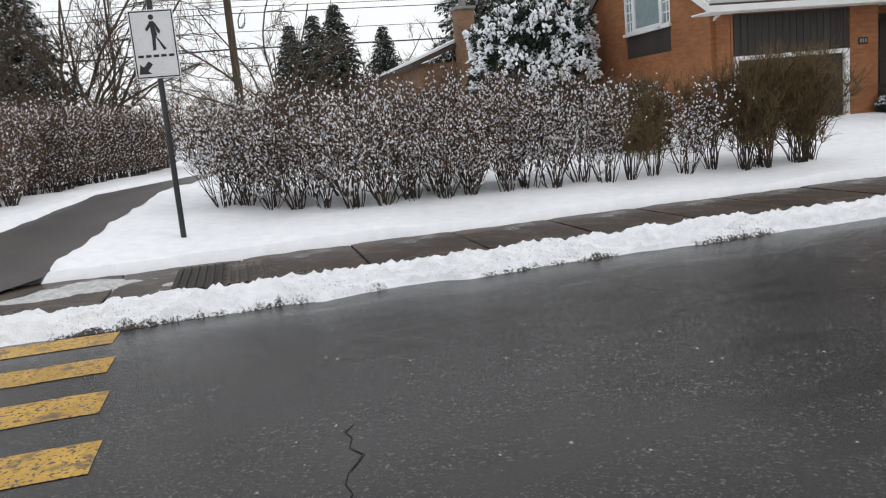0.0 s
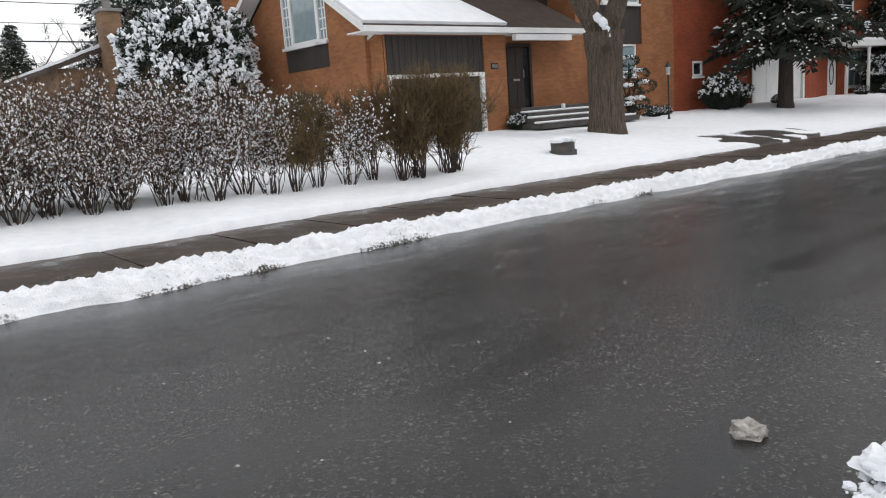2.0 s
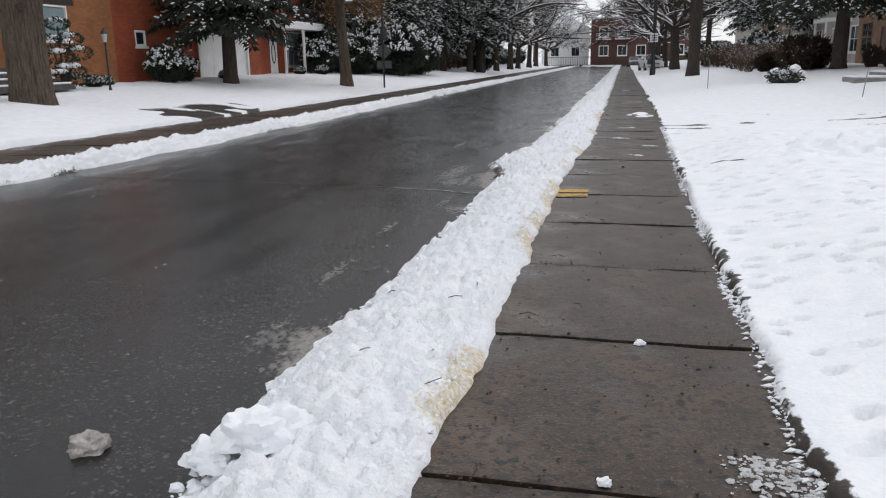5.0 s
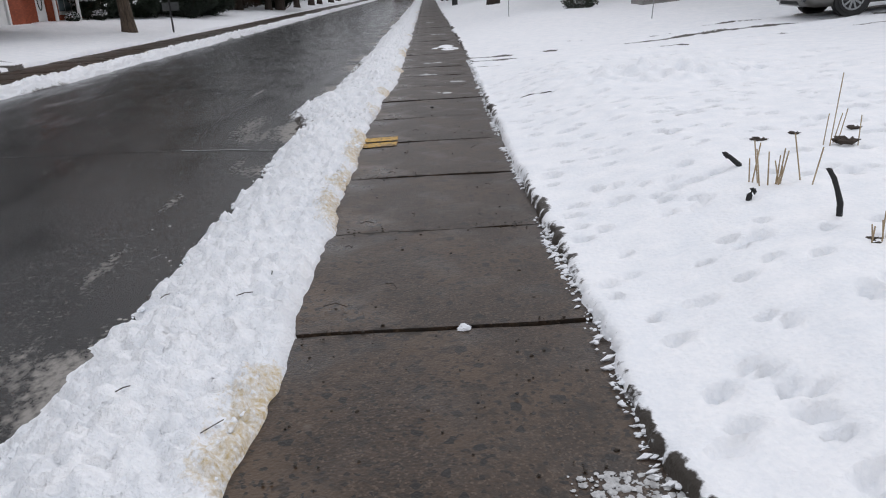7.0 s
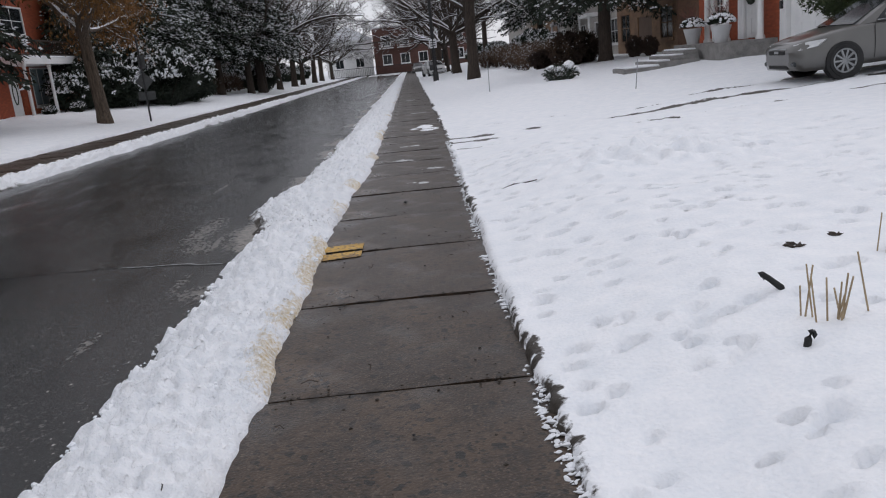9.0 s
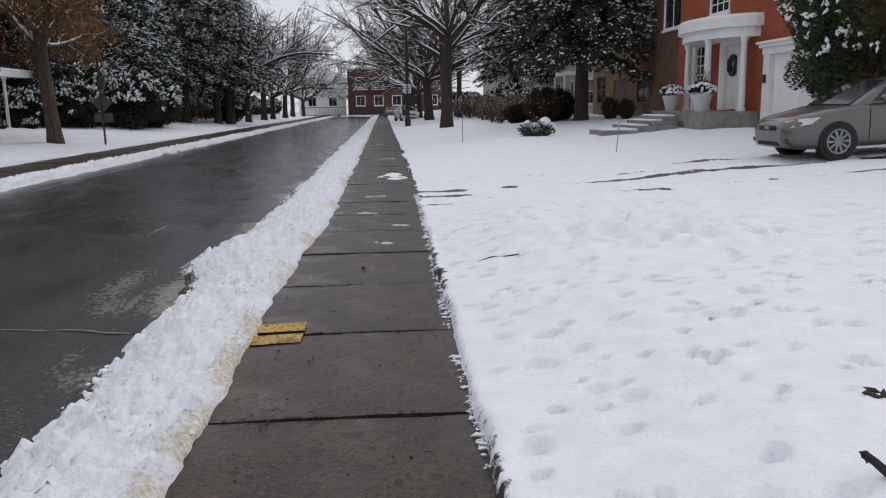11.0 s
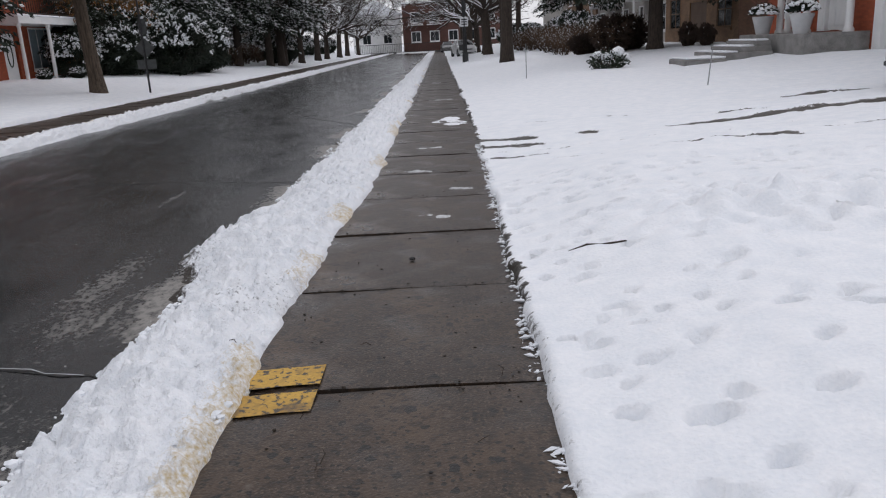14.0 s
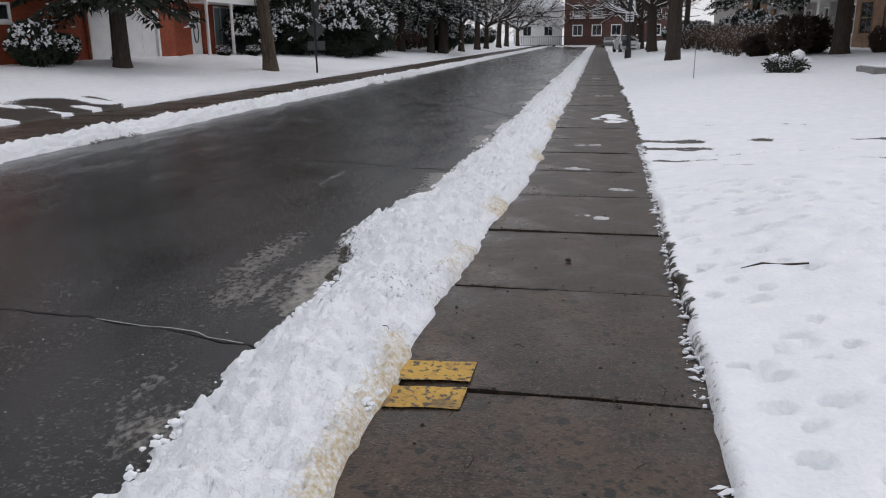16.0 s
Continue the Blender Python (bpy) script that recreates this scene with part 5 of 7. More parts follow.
def hedge_shrub(seed, height, snow, thick=1.0, reach=0.55, stems=14, bare=0.2, spread=0.5):
    """A leafless hedge plant: dark stems from a clump, fine twigs, snow caught on them, a few dry buds."""
    rng = random.Random(seed)
    A, B, S = Geo(), Geo(), Geo()
    for i in range(stems):
        w = rng.uniform(0, 6.28)
        r = rng.uniform(0.02, 0.11)
        out = rng.uniform(0.05, spread)
        pts, rad = limb(rng, (r * math.cos(w), r * math.sin(w), -0.12), (math.cos(w) * out, math.sin(w) * out, 1), height * rng.uniform(0.6, 0.95) + 0.12, rng.uniform(0.007, 0.017), 0.004, 9, 0.07, 0.26)
        A.tube(pts, rad, 5)
        if snow > 0.3:
            for k in range(2, 8):
                if rng.random() < 0.6:
                    chip(S, pts[k] + rand_dir(rng) * 0.012, (pts[k] - pts[k - 1]).normalized() + rand_dir(rng) * 0.4, rng.uniform(0.02, 0.07), 0.018)
        for t in range(int(15 * thick)):
            k = min(8, int(9 * (bare + (1 - bare) * rng.random() ** 0.8)))
            dd = (pts[k] - pts[k - 1]).normalized() * 0.7 + rand_dir(rng) * 0.8 + Vector((0, 0, 0.25))
            q, rq = limb(rng, pts[k], dd, rng.uniform(0.22, 0.55), 0.006, 0.003, 3, 0.12, 0.3)
            B.tube(q, rq, 3, False)
            for s in range(3):
                m = rng.randrange(0, 3)
                e, re = limb(rng, q[m], (q[m + 1] - q[m]).normalized() + rand_dir(rng) * 0.8, rng.uniform(0.10, 0.26), 0.004, 0.0025, 2, 0.1, 0.3)
                B.tube(e, re, 3, False)
                if rng.random() < snow:
                    chip(S, e[rng.randrange(3)] + Vector((0, 0, 0.006)), rand_dir(rng), rng.uniform(0.012, 0.03), rng.uniform(0.009, 0.02))
                if rng.random() < 0.5 - 0.3 * snow:
                    leaf(B, e[-1], rand_dir(rng), rand_dir(rng), 0.035, 0.010)
            if rng.random() < snow:
                for o in range(2):
                    chip(S, q[1 + o] + Vector((0, 0, 0.008)) + rand_dir(rng) * 0.01, (q[3] - q[1]).normalized() + rand_dir(rng) * 0.6, rng.uniform(0.02, 0.05), rng.uniform(0.012, 0.024))
    return A, B, S


def hedge_thing(geos, x, y, label, group, turn=0, scale=1.0, twig=None):
    t = thing("hedge_shrub", x, y, gz(x, y) + 0.03, label, "hedge shrub", group, turn=turn)
    t.scale = (scale, scale, scale)
    for nm, g, m in zip(("stemwork", "twigwork", "snow"), geos, (DARK_BARK, twig or TWIG, SNOW)):
        if g.v:
            part(nm, g, m, t, {"snow": "snow caught on the twigs"}.get(nm, ""))
    return t


# the hedge along the far pavement
rng = random.Random(5)
snowy = [hedge_thing(hedge_shrub(20 + k, 2.2, (0.80, 0.5, 0.65)[k], 1.15, stems=15, bare=0.30, spread=0.62), -12.9, 2.0 + 0.62 * k, "leafless brown hedge shrub dusted with snow", "front hedge", scale=1.0) for k in range(3)]
brown = [hedge_thing(hedge_shrub(30 + k, 2.3, 0.0, 1.9, stems=17, bare=0.34, spread=0.30), -12.2, 8.6 + 0.6 * k, "dense brown leafless hedge shrub without snow", "front hedge", twig=OLIVE_TWIG) for k in range(2)]
LINE = [(-14.3, -1.1), (-13.6, 0.2), (-12.95, 1.9), (-12.5, 7.4), (-12.2, 9.85)]


def along(line, gap):
    out, carry = [], 0.0
    for (xa, ya), (xb, yb) in zip(line, line[1:]):
        ln = math.hypot(xb - xa, yb - ya)
        s = carry
        while s < ln:
            out.append((xa + (xb - xa) * s / ln, ya + (yb - ya) * s / ln))
            s += gap
        carry = s - ln
    return out


spots = along(LINE, 0.50)
for x, y in spots:
    x2, y2 = x + rng.uniform(-0.18, 0.12), y + rng.uniform(-0.1, 0.1)
    src = snowy[rng.randrange(3)] if y < 5.9 or (y < 7.2 and rng.random() < 0.5) else brown[rng.randrange(2)]
    c = copy_thing(src, pose(x2, y2, gz(x2, y2) + 0.03, 0, 0, rng.uniform(0, 360)))
    s = rng.uniform(0.82, 1.1)
    c.scale = (s, s, s * rng.uniform(0.95, 1.05))
for o in snowy:
    o.location.x -= 0.55
    o.location.z = gz(o.location.x, o.location.y)
# a second, deeper row behind the hedge's thick end
for x, y in along([(-14.9, -0.6), (-14.2, 1.2), (-13.6, 4.5)], 0.6):
    c = copy_thing(snowy[rng.randrange(3)], pose(x, y, gz(x, y), 0, 0, rng.uniform(0, 360)))
    c.scale = (1.05, 1.05, rng.uniform(1.0, 1.15))
# the hedge on the other side of the footpath
tangle = hedge_thing(hedge_shrub(41, 2.3, 0.35, 1.5, stems=22), -17.0, -5.2, "tangled brown hedge shrub with snow on top", "footpath hedge")
for x, y in along([(-16.5, -6.5), (-19.5, -4.9), (-24, -4.0), (-30, -3.2)], 0.7) + along([(-17.6, -7.4), (-20.5, -5.8), (-25, -5.0)], 0.8):
    copy_thing(tangle, pose(x, y, gz(x, y), 0, 0, rng.uniform(0, 360)))

# trees along the street
old = thing("street_tree", -14.5, 17.0, gz(-14.5, 17.0) + 0.05, "huge old maple with ridged bark and forked trunk", "tree", "street trees")
g, rr = Geo(), random.Random(3)
n, sides = 40, 90
for i in range(n + 1):
    u = i / n
    z = -0.25 + 3.1 * u
    r = 0.43 + 0.22 * math.exp(-((z + 0.1) / 0.35)) * 0.6 + 0.10 * max(0, u - 0.75)
    for k in range(sides):
        w = 2 * math.pi * k / sides
        rid = 0.09 * abs(noise.noise(Vector((math.cos(w) * 8, math.sin(w) * 8, z * 0.8 + 3)))) + 0.03 * math.sin(3 * w + z * 0.7) * math.exp(-z)
        rid += 0.022 * noise.noise(Vector((math.cos(w) * 16, math.sin(w) * 16, z * 2.5)))
        x = (r + rid) * (1.05 + 0.35 * max(0, u - 0.72)) * math.cos(w)
        g.v.append((x, (r + rid) * (1 + 0.6 * max(0, u - 0.7)) * math.sin(w), z))
for i in range(n):
    for k in range(sides):
        m = (k + 1) % sides
        g.f.append((i * sides + k, i * sides + m, (i + 1) * sides + m, (i + 1) * sides + k))
part("trunk", g, OLD_BARK, old)
lg, sg = Geo(), Geo()
for d, ln, r in (((-0.25, -0.75, 1), 6, 0.25), ((0.1, 0.55, 1), 7, 0.30), ((0.5, -0.1, 1), 6, 0.2), ((-0.5, 0.3, 1), 6, 0.2)):
    a, ra = limb(rr, Vector((0, 0, 2.55)) + Vector(d) * 0.12, d, ln, r, 0.06, 9, 0.03, 0.12)
    lg.tube(a, ra, 12)
    snow_line(sg, a, [q * 0.6 for q in ra], rr, 0.9)
    for j in range(9):
        k = rr.randrange(3, 9)
        b, rb = limb(rr, a[k], Vector(d) + rand_dir(rr) * 1.2, rr.uniform(1.5, 3), ra[k] * 0.5, 0.015, 7, 0.02, 0.25)
        lg.tube(b, rb, 6)
        snow_line(sg, b, rb, rr)
        for m in range(7):
            q = rr.randrange(1, 7)
            c, rc = limb(rr, b[q], rand_dir(rr) + Vector((0, 0, 0.4)), rr.uniform(0.5, 1.2), 0.014, 0.005, 4, 0.02, 0.3)
            lg.tube(c, rc, 4, False)
part("branchwork", lg, OLD_BARK, old)
part("snow", sg, SNOW, old, "snow lying in the fork and on limbs")
cg = Geo()
for p, r in (((0.34, -0.30, 2.86), 0.13), ((0.38, -0.26, 2.70), 0.09), ((0.30, -0.38, 3.05), 0.15), ((0.40, -0.22, 2.55), 0.06), ((0.15, -0.42, 3.2), 0.14)):
    cg.blob(p, r, 1.1, random.Random(6), 0.25)
part("fork_snow", cg, SNOW, old, "snow packed in the fork", smooth=True)
kg = Geo()
kg.tube([(0.34, -0.36, 2.35), (0.42, -0.42, 2.36)], [0.11, 0.10], 12)
part("knot", kg, DARK_BARK, old, "old round pruning knot")

rusty = tree_thing("street_tree", bare_tree(61, 11.5, 0.27, 4.3, 1.9, (9, 9, 7, 5), True, 26000), -12.6, 34.9, gz(-12.6, 34.9), "maple with rusty leaves still on snowy branches", BARK, 15)
maple_a = tree_thing("street_tree", bare_tree(62, 15.0, 0.31, 5.2, 1.7, (8, 11, 8, 4)), 3.72, 45.9, gz(3.72, 45.9), "bare maple with snow-lined branches", DARK_BARK, 0)
maple_b = tree_thing("street_tree", bare_tree(63, 15.0, 0.33, 3.6, 1.9, (9, 11, 8, 4)), 4.0, 66.0, gz(4.0, 66.0), "bare street tree with snow-lined branches", DARK_BARK, 40)
maple_c = tree_thing("street_tree", bare_tree(64, 13.5, 0.30, 2.6, 2.3, (9, 10, 8, 4)), -12.4, 78.0, gz(-12.4, 78), "low-forked bare tree with snow-lined branches", DARK_BARK, 0)
for src, x, y, w in ((maple_b, 4.2, 72, 110), (maple_a, 4.9, 61, 200), (maple_c, 3.8, 79, 30), (maple_b, 3.4, 88, 250), (maple_a, 3.6, 98, 80), (maple_c, 3.6, 109, 190), (maple_a, 3.6, 121, 10),
                     (maple_b, -12.6, 70, 60), (maple_a, -12.3, 87, 140), (maple_c, -12.5, 95, 220), (maple_b, -12.2, 104, 300), (maple_a, -12.4, 114, 20), (maple_c, -12.0, 125, 100),
                     (maple_b, -17, 92, 170), (maple_a, 9, 92, 290), (maple_c, -8, 150, 50), (maple_b, 4, 155, 150), (maple_a, 12, 150, 60), (maple_a, -16, 145, 0)):
    copy_thing(src, pose(x, y, gz(x, y), 0, 0, w))

# conifers
big = conifer(71, 12, 3.4, 2.4, 0.30, 0.45, 1.2, 0.3, 0.34, 1.4)
spruce_a = conifer_thing("spruce", big, -15.9, 30.0, gz(-15.9, 30), "tall dark spruce with drooping snow-tipped boughs", 20)
spruce_b = conifer_thing("spruce", conifer(72, 13, 4.2, 3.3, 0.34, 0.45, 1.4, 0.40, 0.29, 1.6), 9.7, 40.0, gz(9.7, 40.0), "broad dark spruce with drooping snowy boughs", 0)
spruce_c = conifer_thing("snowy_spruce", conifer(73, 14, 4.2, 3.6, 0.30, 0.40, 1.1, 1.0, 0.36, 1.7), -15.1, 66.0, gz(-15.1, 66), "spruce with boughs thickly coated in snow", 0)
for x, y, w in ((-13.1, 67.7, 70), (-17.5, 60, 200), (-18.5, 80, 20), (11, 66, 90), (-17.0, 52.5, 140), (-12.6, 71, 250)):
    copy_thing(spruce_c, pose(x, y, gz(x, y), 0, 0, w))
for src, x, y, w, s in ((spruce_a, -18.2, 47.0, 90, 0.8), (spruce_a, -16.2, 55.5, 200, 0.95), (spruce_a, -46, 3.0, 0, 0.62), (spruce_a, -46, 4.4, 60, 0.66), (spruce_a, -47, 5.8, 120, 0.72), (spruce_a, -45, 8.2, 30, 0.58), (spruce_c, -42, 13.5, 50, 0.95), (spruce_c, -31, -7.8, 20, 0.58), (spruce_a, -33, 14.5, 0, 0.8)):
    c = copy_thing(src, pose(x, y, 0.4, 0, 0, w))
    c.scale = (s, s, s)
dome = bush_thing("round_conifer", bushy(81, (2.0, 2.0, 2.25), 26000, 2600, 0.13, 0.12, 0.7, -0.2, 0.35), -24.2, 8.9, 0.7, "large round conifer thickly covered with snow", "conifer")
cedar = bush_thing("cedar", bushy(82, (2.3, 2.6, 3.1), 110000, 1500, 0.10, 0.10, 0.6, -0.3, 0.35), 12.9, 22.0, 0.35, "dense dark green cedar flecked with snow", "conifer", CEDAR)
wild = bush_thing("snowy_shrub", bushy(83, (1.6, 1.6, 1.35), 14000, 1000, 0.13, 0.10, 0.6, 0.0, 0.45), -16.6, 47.0, 0.6, "dark evergreen shrub loaded with clumps of snow", "shrub", group="evergreen shrubs")
for x, y, s, w in ((-14.6, 50.0, 1.25, 50), (-17.5, 50.5, 1.5, 130), (-14.3, 53.5, 1.15, 200), (-17.8, 44.6, 0.75, 20), (-13.5, 74, 0.9, 80), (-15.6, 7.6, 0.55, 0), (-15.5, 83, 1.0, 100)):
    c = copy_thing(wild, pose(x, y, gz(x, y), 0, 0, w))
    c.scale = (s, s, s)
for k in range(22):
    for x in (-16.8, -19.0):
        y = 66 + k * 2.9 + rng.uniform(-1, 1)
        c = copy_thing(wild, pose(x + rng.uniform(-0.8, 0.8), y, gz(x, y), 0, 0, rng.uniform(0, 360)))
        s = rng.uniform(0.45, 0.95)
        c.scale = (s, s, s)
for k in range(14):
    x, y = 10.0 + rng.uniform(-0.8, 0.8), 56 + k * 5 + rng.uniform(-1, 1)
    c = copy_thing(wild, pose(x, y, gz(x, y), 0, 0, rng.uniform(0, 360)))
    s = rng.uniform(0.5, 0.9)
    c.scale = (s, s, s)
low = bush_thing("evergreen_mound", bushy(84, (0.62, 0.5, 0.3), 1500, 0, 0.09, 0.1, 0.4), 5.75, 31.0, gz(5.75, 31) - 0.02, "low dark evergreen shrub capped with snow", "shrub")
g = Geo()
for p, r in (((0.25, 0, 0.52), 0.30), ((0.35, 0.1, 0.62), 0.22), ((-0.3, 0, 0.47), 0.28), ((-0.1, -0.15, 0.45), 0.22), ((0.55, -0.1, 0.42), 0.2)):
    g.blob(p, r, 0.6, random.Random(2), 0.2)
part("snow_cap", g, SNOW, low, "thick caps of snow", smooth=True)

dark = bush_thing("bare_shrub", bushy(87, (0.8, 0.8, 0.75), 5200, 60, 0.16, 0.05, 0.5, 0.4, 0.4), 8.1, 41.2, gz(8.1, 41.2), "dense dark leafless shrub at the edge of the lawn", "shrub", DARK_TWIG, "dark shrubs")
for x, y, a, b in ((9.0, 42.4, 1.1, 0.95), (7.2, 43.2, 0.8, 0.6), (10.8, 38.9, 0.45, 0.6), (11.4, 38.4, 0.4, 0.55)):
    c = copy_thing(dark, pose(x, y, gz(x, y) - 0.02, 0, 0, 40 * y))
    c.scale = (a, a, b)

# woods behind the hedges
wood = tree_thing("bare_tree", bare_tree(66, 9.0, 0.13, 1.2, 0.9, (9, 7, 6, 3), False), -38, 1.5, 0.4, "leafless grey-brown tree against the sky", BARK, 0, group="background trees")
for k in range(34):
    y = -26 + k * 2.0 + rng.uniform(-1, 1)
    x = rng.uniform(-62, -40)
    c = copy_thing(wood, pose(x, y, 0.3, 0, 0, rng.uniform(0, 360)))
    s = rng.uniform(0.5, 0.85)
    c.scale = (s, s, s)
for x, y, s in ((-26, -8.5, 0.8), (-29, -6.0, 1.0), (-27.5, -4.8, 0.9), (-36, 10.5, 0.7), (-38, 12, 0.75)):
    c = copy_thing(wood, pose(x, y, 0.5, 0, 0, rng.uniform(0, 360)))
    c.scale = (s, s, s)

# brown twiggy shrubs in front of the houses on the right
twiggy = hedge_thing(hedge_shrub(51, 1.3, 0.12, 1.0), 8.0, 46.0, "low tangled brown shrub beside the lawn", "brown shrubs")
for k in range(46):
    y = 41 + k * 0.75
    x = 7.6 + rng.uniform(-1.2, 2.2)
    c = copy_thing(twiggy, pose(x, y, gz(x, y), 0, 0, rng.uniform(0, 360)))
    s = rng.uniform(0.8, 1.35)
    c.scale = (s * 1.3, s * 1.3, s)
for k in range(26):
    y = 55 + k * 1.3
    x = -16.3 + rng.uniform(-1, 1)
    c = copy_thing(twiggy, pose(x, y, gz(x, y), 0, 0, rng.uniform(0, 360)))
    c.scale = (1.5, 1.5, rng.uniform(1.0, 1.5))

for o in list(scene.objects):
    if o.parent and o.type == "MESH" and o.name.split(".")[0] in ("snow", "foliage", "twigwork", "stemwork", "branchwork", "crown"):
        o["kind"] = "stuff"

# ---- the red brick house with the curved portico ----
def portico_house():
    h = thing("house", 0, 0, 0, "red brick house with a curved white portico", "house")
    X = 12.0
    wall("wall", "x", X, 20.0, 33.8, 0.3, 7.8, [(22.9, 26.7, 0.5, 3.1), (28.35, 29.75, 1.27, 3.55), (31.2, 32.6, 1.8, 3.6), (29.4, 31.0, 4.55, 6.1), (23.5, 26.2, 4.55, 6.1)], RED_BRICK, h, 0.3)
    # the wing's shade is put into its brick colour
    wall("wall", "x", X + 0.3, 33.8, 37.3, 0.3, 7.8, [(34.4, 36.4, 4.55, 6.1)], SHADED_BRICK, h, 0.3, "brown-red brick wing, coloured darker for shade")
    wall("wall", "y", 37.3, X + 0.6, 21, 0.3, 7.8, [], SHADED_BRICK, h, -0.3)
    wall("wall", "y", 20.0, X + 0.3, 21, 0.3, 7.8, [], RED_BRICK, h, 0.3)
    for a, b, c, d in ((31.2, 32.6, 1.8, 3.6), (29.4, 31.0, 4.55, 6.1), (23.5, 26.2, 4.55, 6.1)):
        window(h, "x", X, a, b, c, d, -1, 3, 5, 0.07, DARK_GLASS, label="white window with small leaded panes")
    for c, d in ((4.55, 6.1),):
        window(h, "x", X + 0.3, 34.4, 36.4, c, d, -1, 2, 1, 0.07, DARK_GLASS)
    # garage surround with a moulded head
    g = Geo()
    g.box(X - 0.06, 26.35, 0.5, X + 0.12, 26.75, 2.95), g.box(X - 0.06, 22.85, 0.5, X + 0.12, 23.2, 2.95)
    g.box(X - 0.08, 22.8, 2.95, X + 0.12, 26.8, 3.15), g.box(X - 0.16, 22.7, 3.15, X + 0.12, 26.9, 3.26), g.box(X - 0.22, 22.62, 3.26, X + 0.12, 26.98, 3.34)
    part("garage_surround", g, WHITE_PAINT, h, "white moulded garage surround")
    gd = boxp("garage_door", (X + 0.1, 23.2, 0.5, X + 0.16, 26.35, 2.95), WHITE_PAINT, h, "white panelled garage door")
    for j in range(4):
        for i in range(4):
            boxp("door_panel", (X + 0.085, 23.28 + i * 0.78, 0.62 + j * 0.58, X + 0.099, 23.96 + i * 0.78, 1.08 + j * 0.58), WHITE_PAINT, gd)
    boxp("wall_lamp", (X - 0.14, 26.5, 2.1, X - 0.065, 26.62, 2.35), BLACK_METAL, h, "small dark wall lamp")
    # door with side panels
    g = Geo()
    g.box(X - 0.05, 28.1, 1.27, X + 0.14, 28.55, 3.6), g.box(X - 0.05, 29.48, 1.27, X + 0.14, 29.95, 3.6), g.box(X - 0.05, 28.55, 3.4, X + 0.14, 29.48, 3.6)
    g.box(X - 0.09, 28.04, 3.6, X + 0.1, 30.01, 3.68), g.box(X - 0.07, 28.2, 1.4, X - 0.048, 28.45, 3.3), g.box(X - 0.07, 29.58, 1.4, X - 0.048, 29.85, 3.3)
    part("door_frame", g, WHITE_PAINT, h, "white door surround")
    d = boxp("door", (X + 0.06, 28.55, 1.29, X + 0.12, 29.48, 3.4), WHITE_PAINT, h, "white panelled front door")
    for j in range(3):
        for i in range(2):
            boxp("panel", (X + 0.045, 28.63 + i * 0.42, 1.42 + j * 0.66, X + 0.059, 28.98 + i * 0.42, 1.96 + j * 0.66), WHITE_PAINT, d)
    g = Geo()
    ring = [(X - 0.0, 28.95 + 0.25 * math.cos(w), 2.75 + 0.27 * math.sin(w)) for w in np.linspace(0, 6.283, 15)]
    g.tube(ring, [0.09 + 0.02 * (k % 2) for k in range(15)], 6, False)
    part("wreath", g, NEEDLE, d, "dark winter wreath")
    # porch floor, steps and snowy walk
    boxp("porch_floor", (10.2, 26.95, 0.3, X, 31.6, 1.25), STONE, h, "grey stone porch")
    for k, (x0, z) in enumerate(((9.55, 1.10), (9.1, 0.95), (8.6, 0.80))):
        boxp("step", (x0, 28.6 - 0.1 * k, 0.2, 10.0, 31.0 + 0.1 * k, z), STONE, h, "grey stone step")
        boxp("step_snow", (x0 + 0.03, 28.7 - 0.1 * k, z, x0 + 0.43, 30.9 + 0.1 * k, z + 0.05), SNOW, h, "snow on the step", 0.02)
    # portico: an oval entablature in two tiers on four columns
    def oval(rx, ry, n=20):
        return [(X - rx * math.sin(math.pi * k / n), 29.4 - ry * math.cos(math.pi * k / n)) for k in range(n + 1)]
    for nm, rx, ry, z0, z1, m, lb in (("beam", 1.33, 2.28, 3.55, 3.85, WHITE_PAINT, "white curved beam"), ("cornice", 1.5, 2.45, 3.85, 4.15, WHITE_PAINT, "white curved cornice"), ("roof_snow", 1.45, 2.4, 4.15, 4.24, SNOW, "snow on the portico")):
        g = Geo()
        g.prism(oval(rx, ry), "z", z0, z1)
        part(nm, g, m, h, lb)
    for a in (0.105, 0.351, 0.820, 0.930):
        x, y = X - 1.22 * math.sin(math.pi * a), 29.4 - 2.15 * math.cos(math.pi * a)
        g = Geo()
        g.lathe(x, y, [(0.15, 1.25), (0.15, 1.33), (0.11, 1.38), (0.105, 2.2), (0.09, 3.4), (0.13, 3.45), (0.14, 3.55)], 18)
        part("column", g, WHITE_PAINT, h, "round white column", smooth=True)
    g = Geo()
    g.prism([(X - 0.5, 7.8), (16.5, 9.4), (21.3, 7.8), (21.3, 7.65), (X - 0.5, 7.65)], "y", 19.7, 37.6)
    part("roof", g, SNOW, h, "snowy gabled roof")
    return h


# brown-red brick with the wing's shade mixed into both tones
SHADED_BRICK = brick_material("shaded_brown_brick", (0.085, 0.045, 0.028), (0.14, 0.078, 0.048), (1.0, 0.95, 0.9))
portico_house()
g = Geo()
g.box(7.4, 28.2, 0.35, 8.6, 29.9, gz(8, 29) + 0.12, 0.02)
walk_slab = tagged(part("stone_landing", g, STONE), "low stone landing under snow before the steps", "landing", kind="structure")
g = Geo()
g.box(7.45, 28.25, gz(8, 29) + 0.12, 8.58, 29.85, gz(8, 29) + 0.18, 0.03)
part("landing_snow", g, SNOW, walk_slab, "snow on the landing")


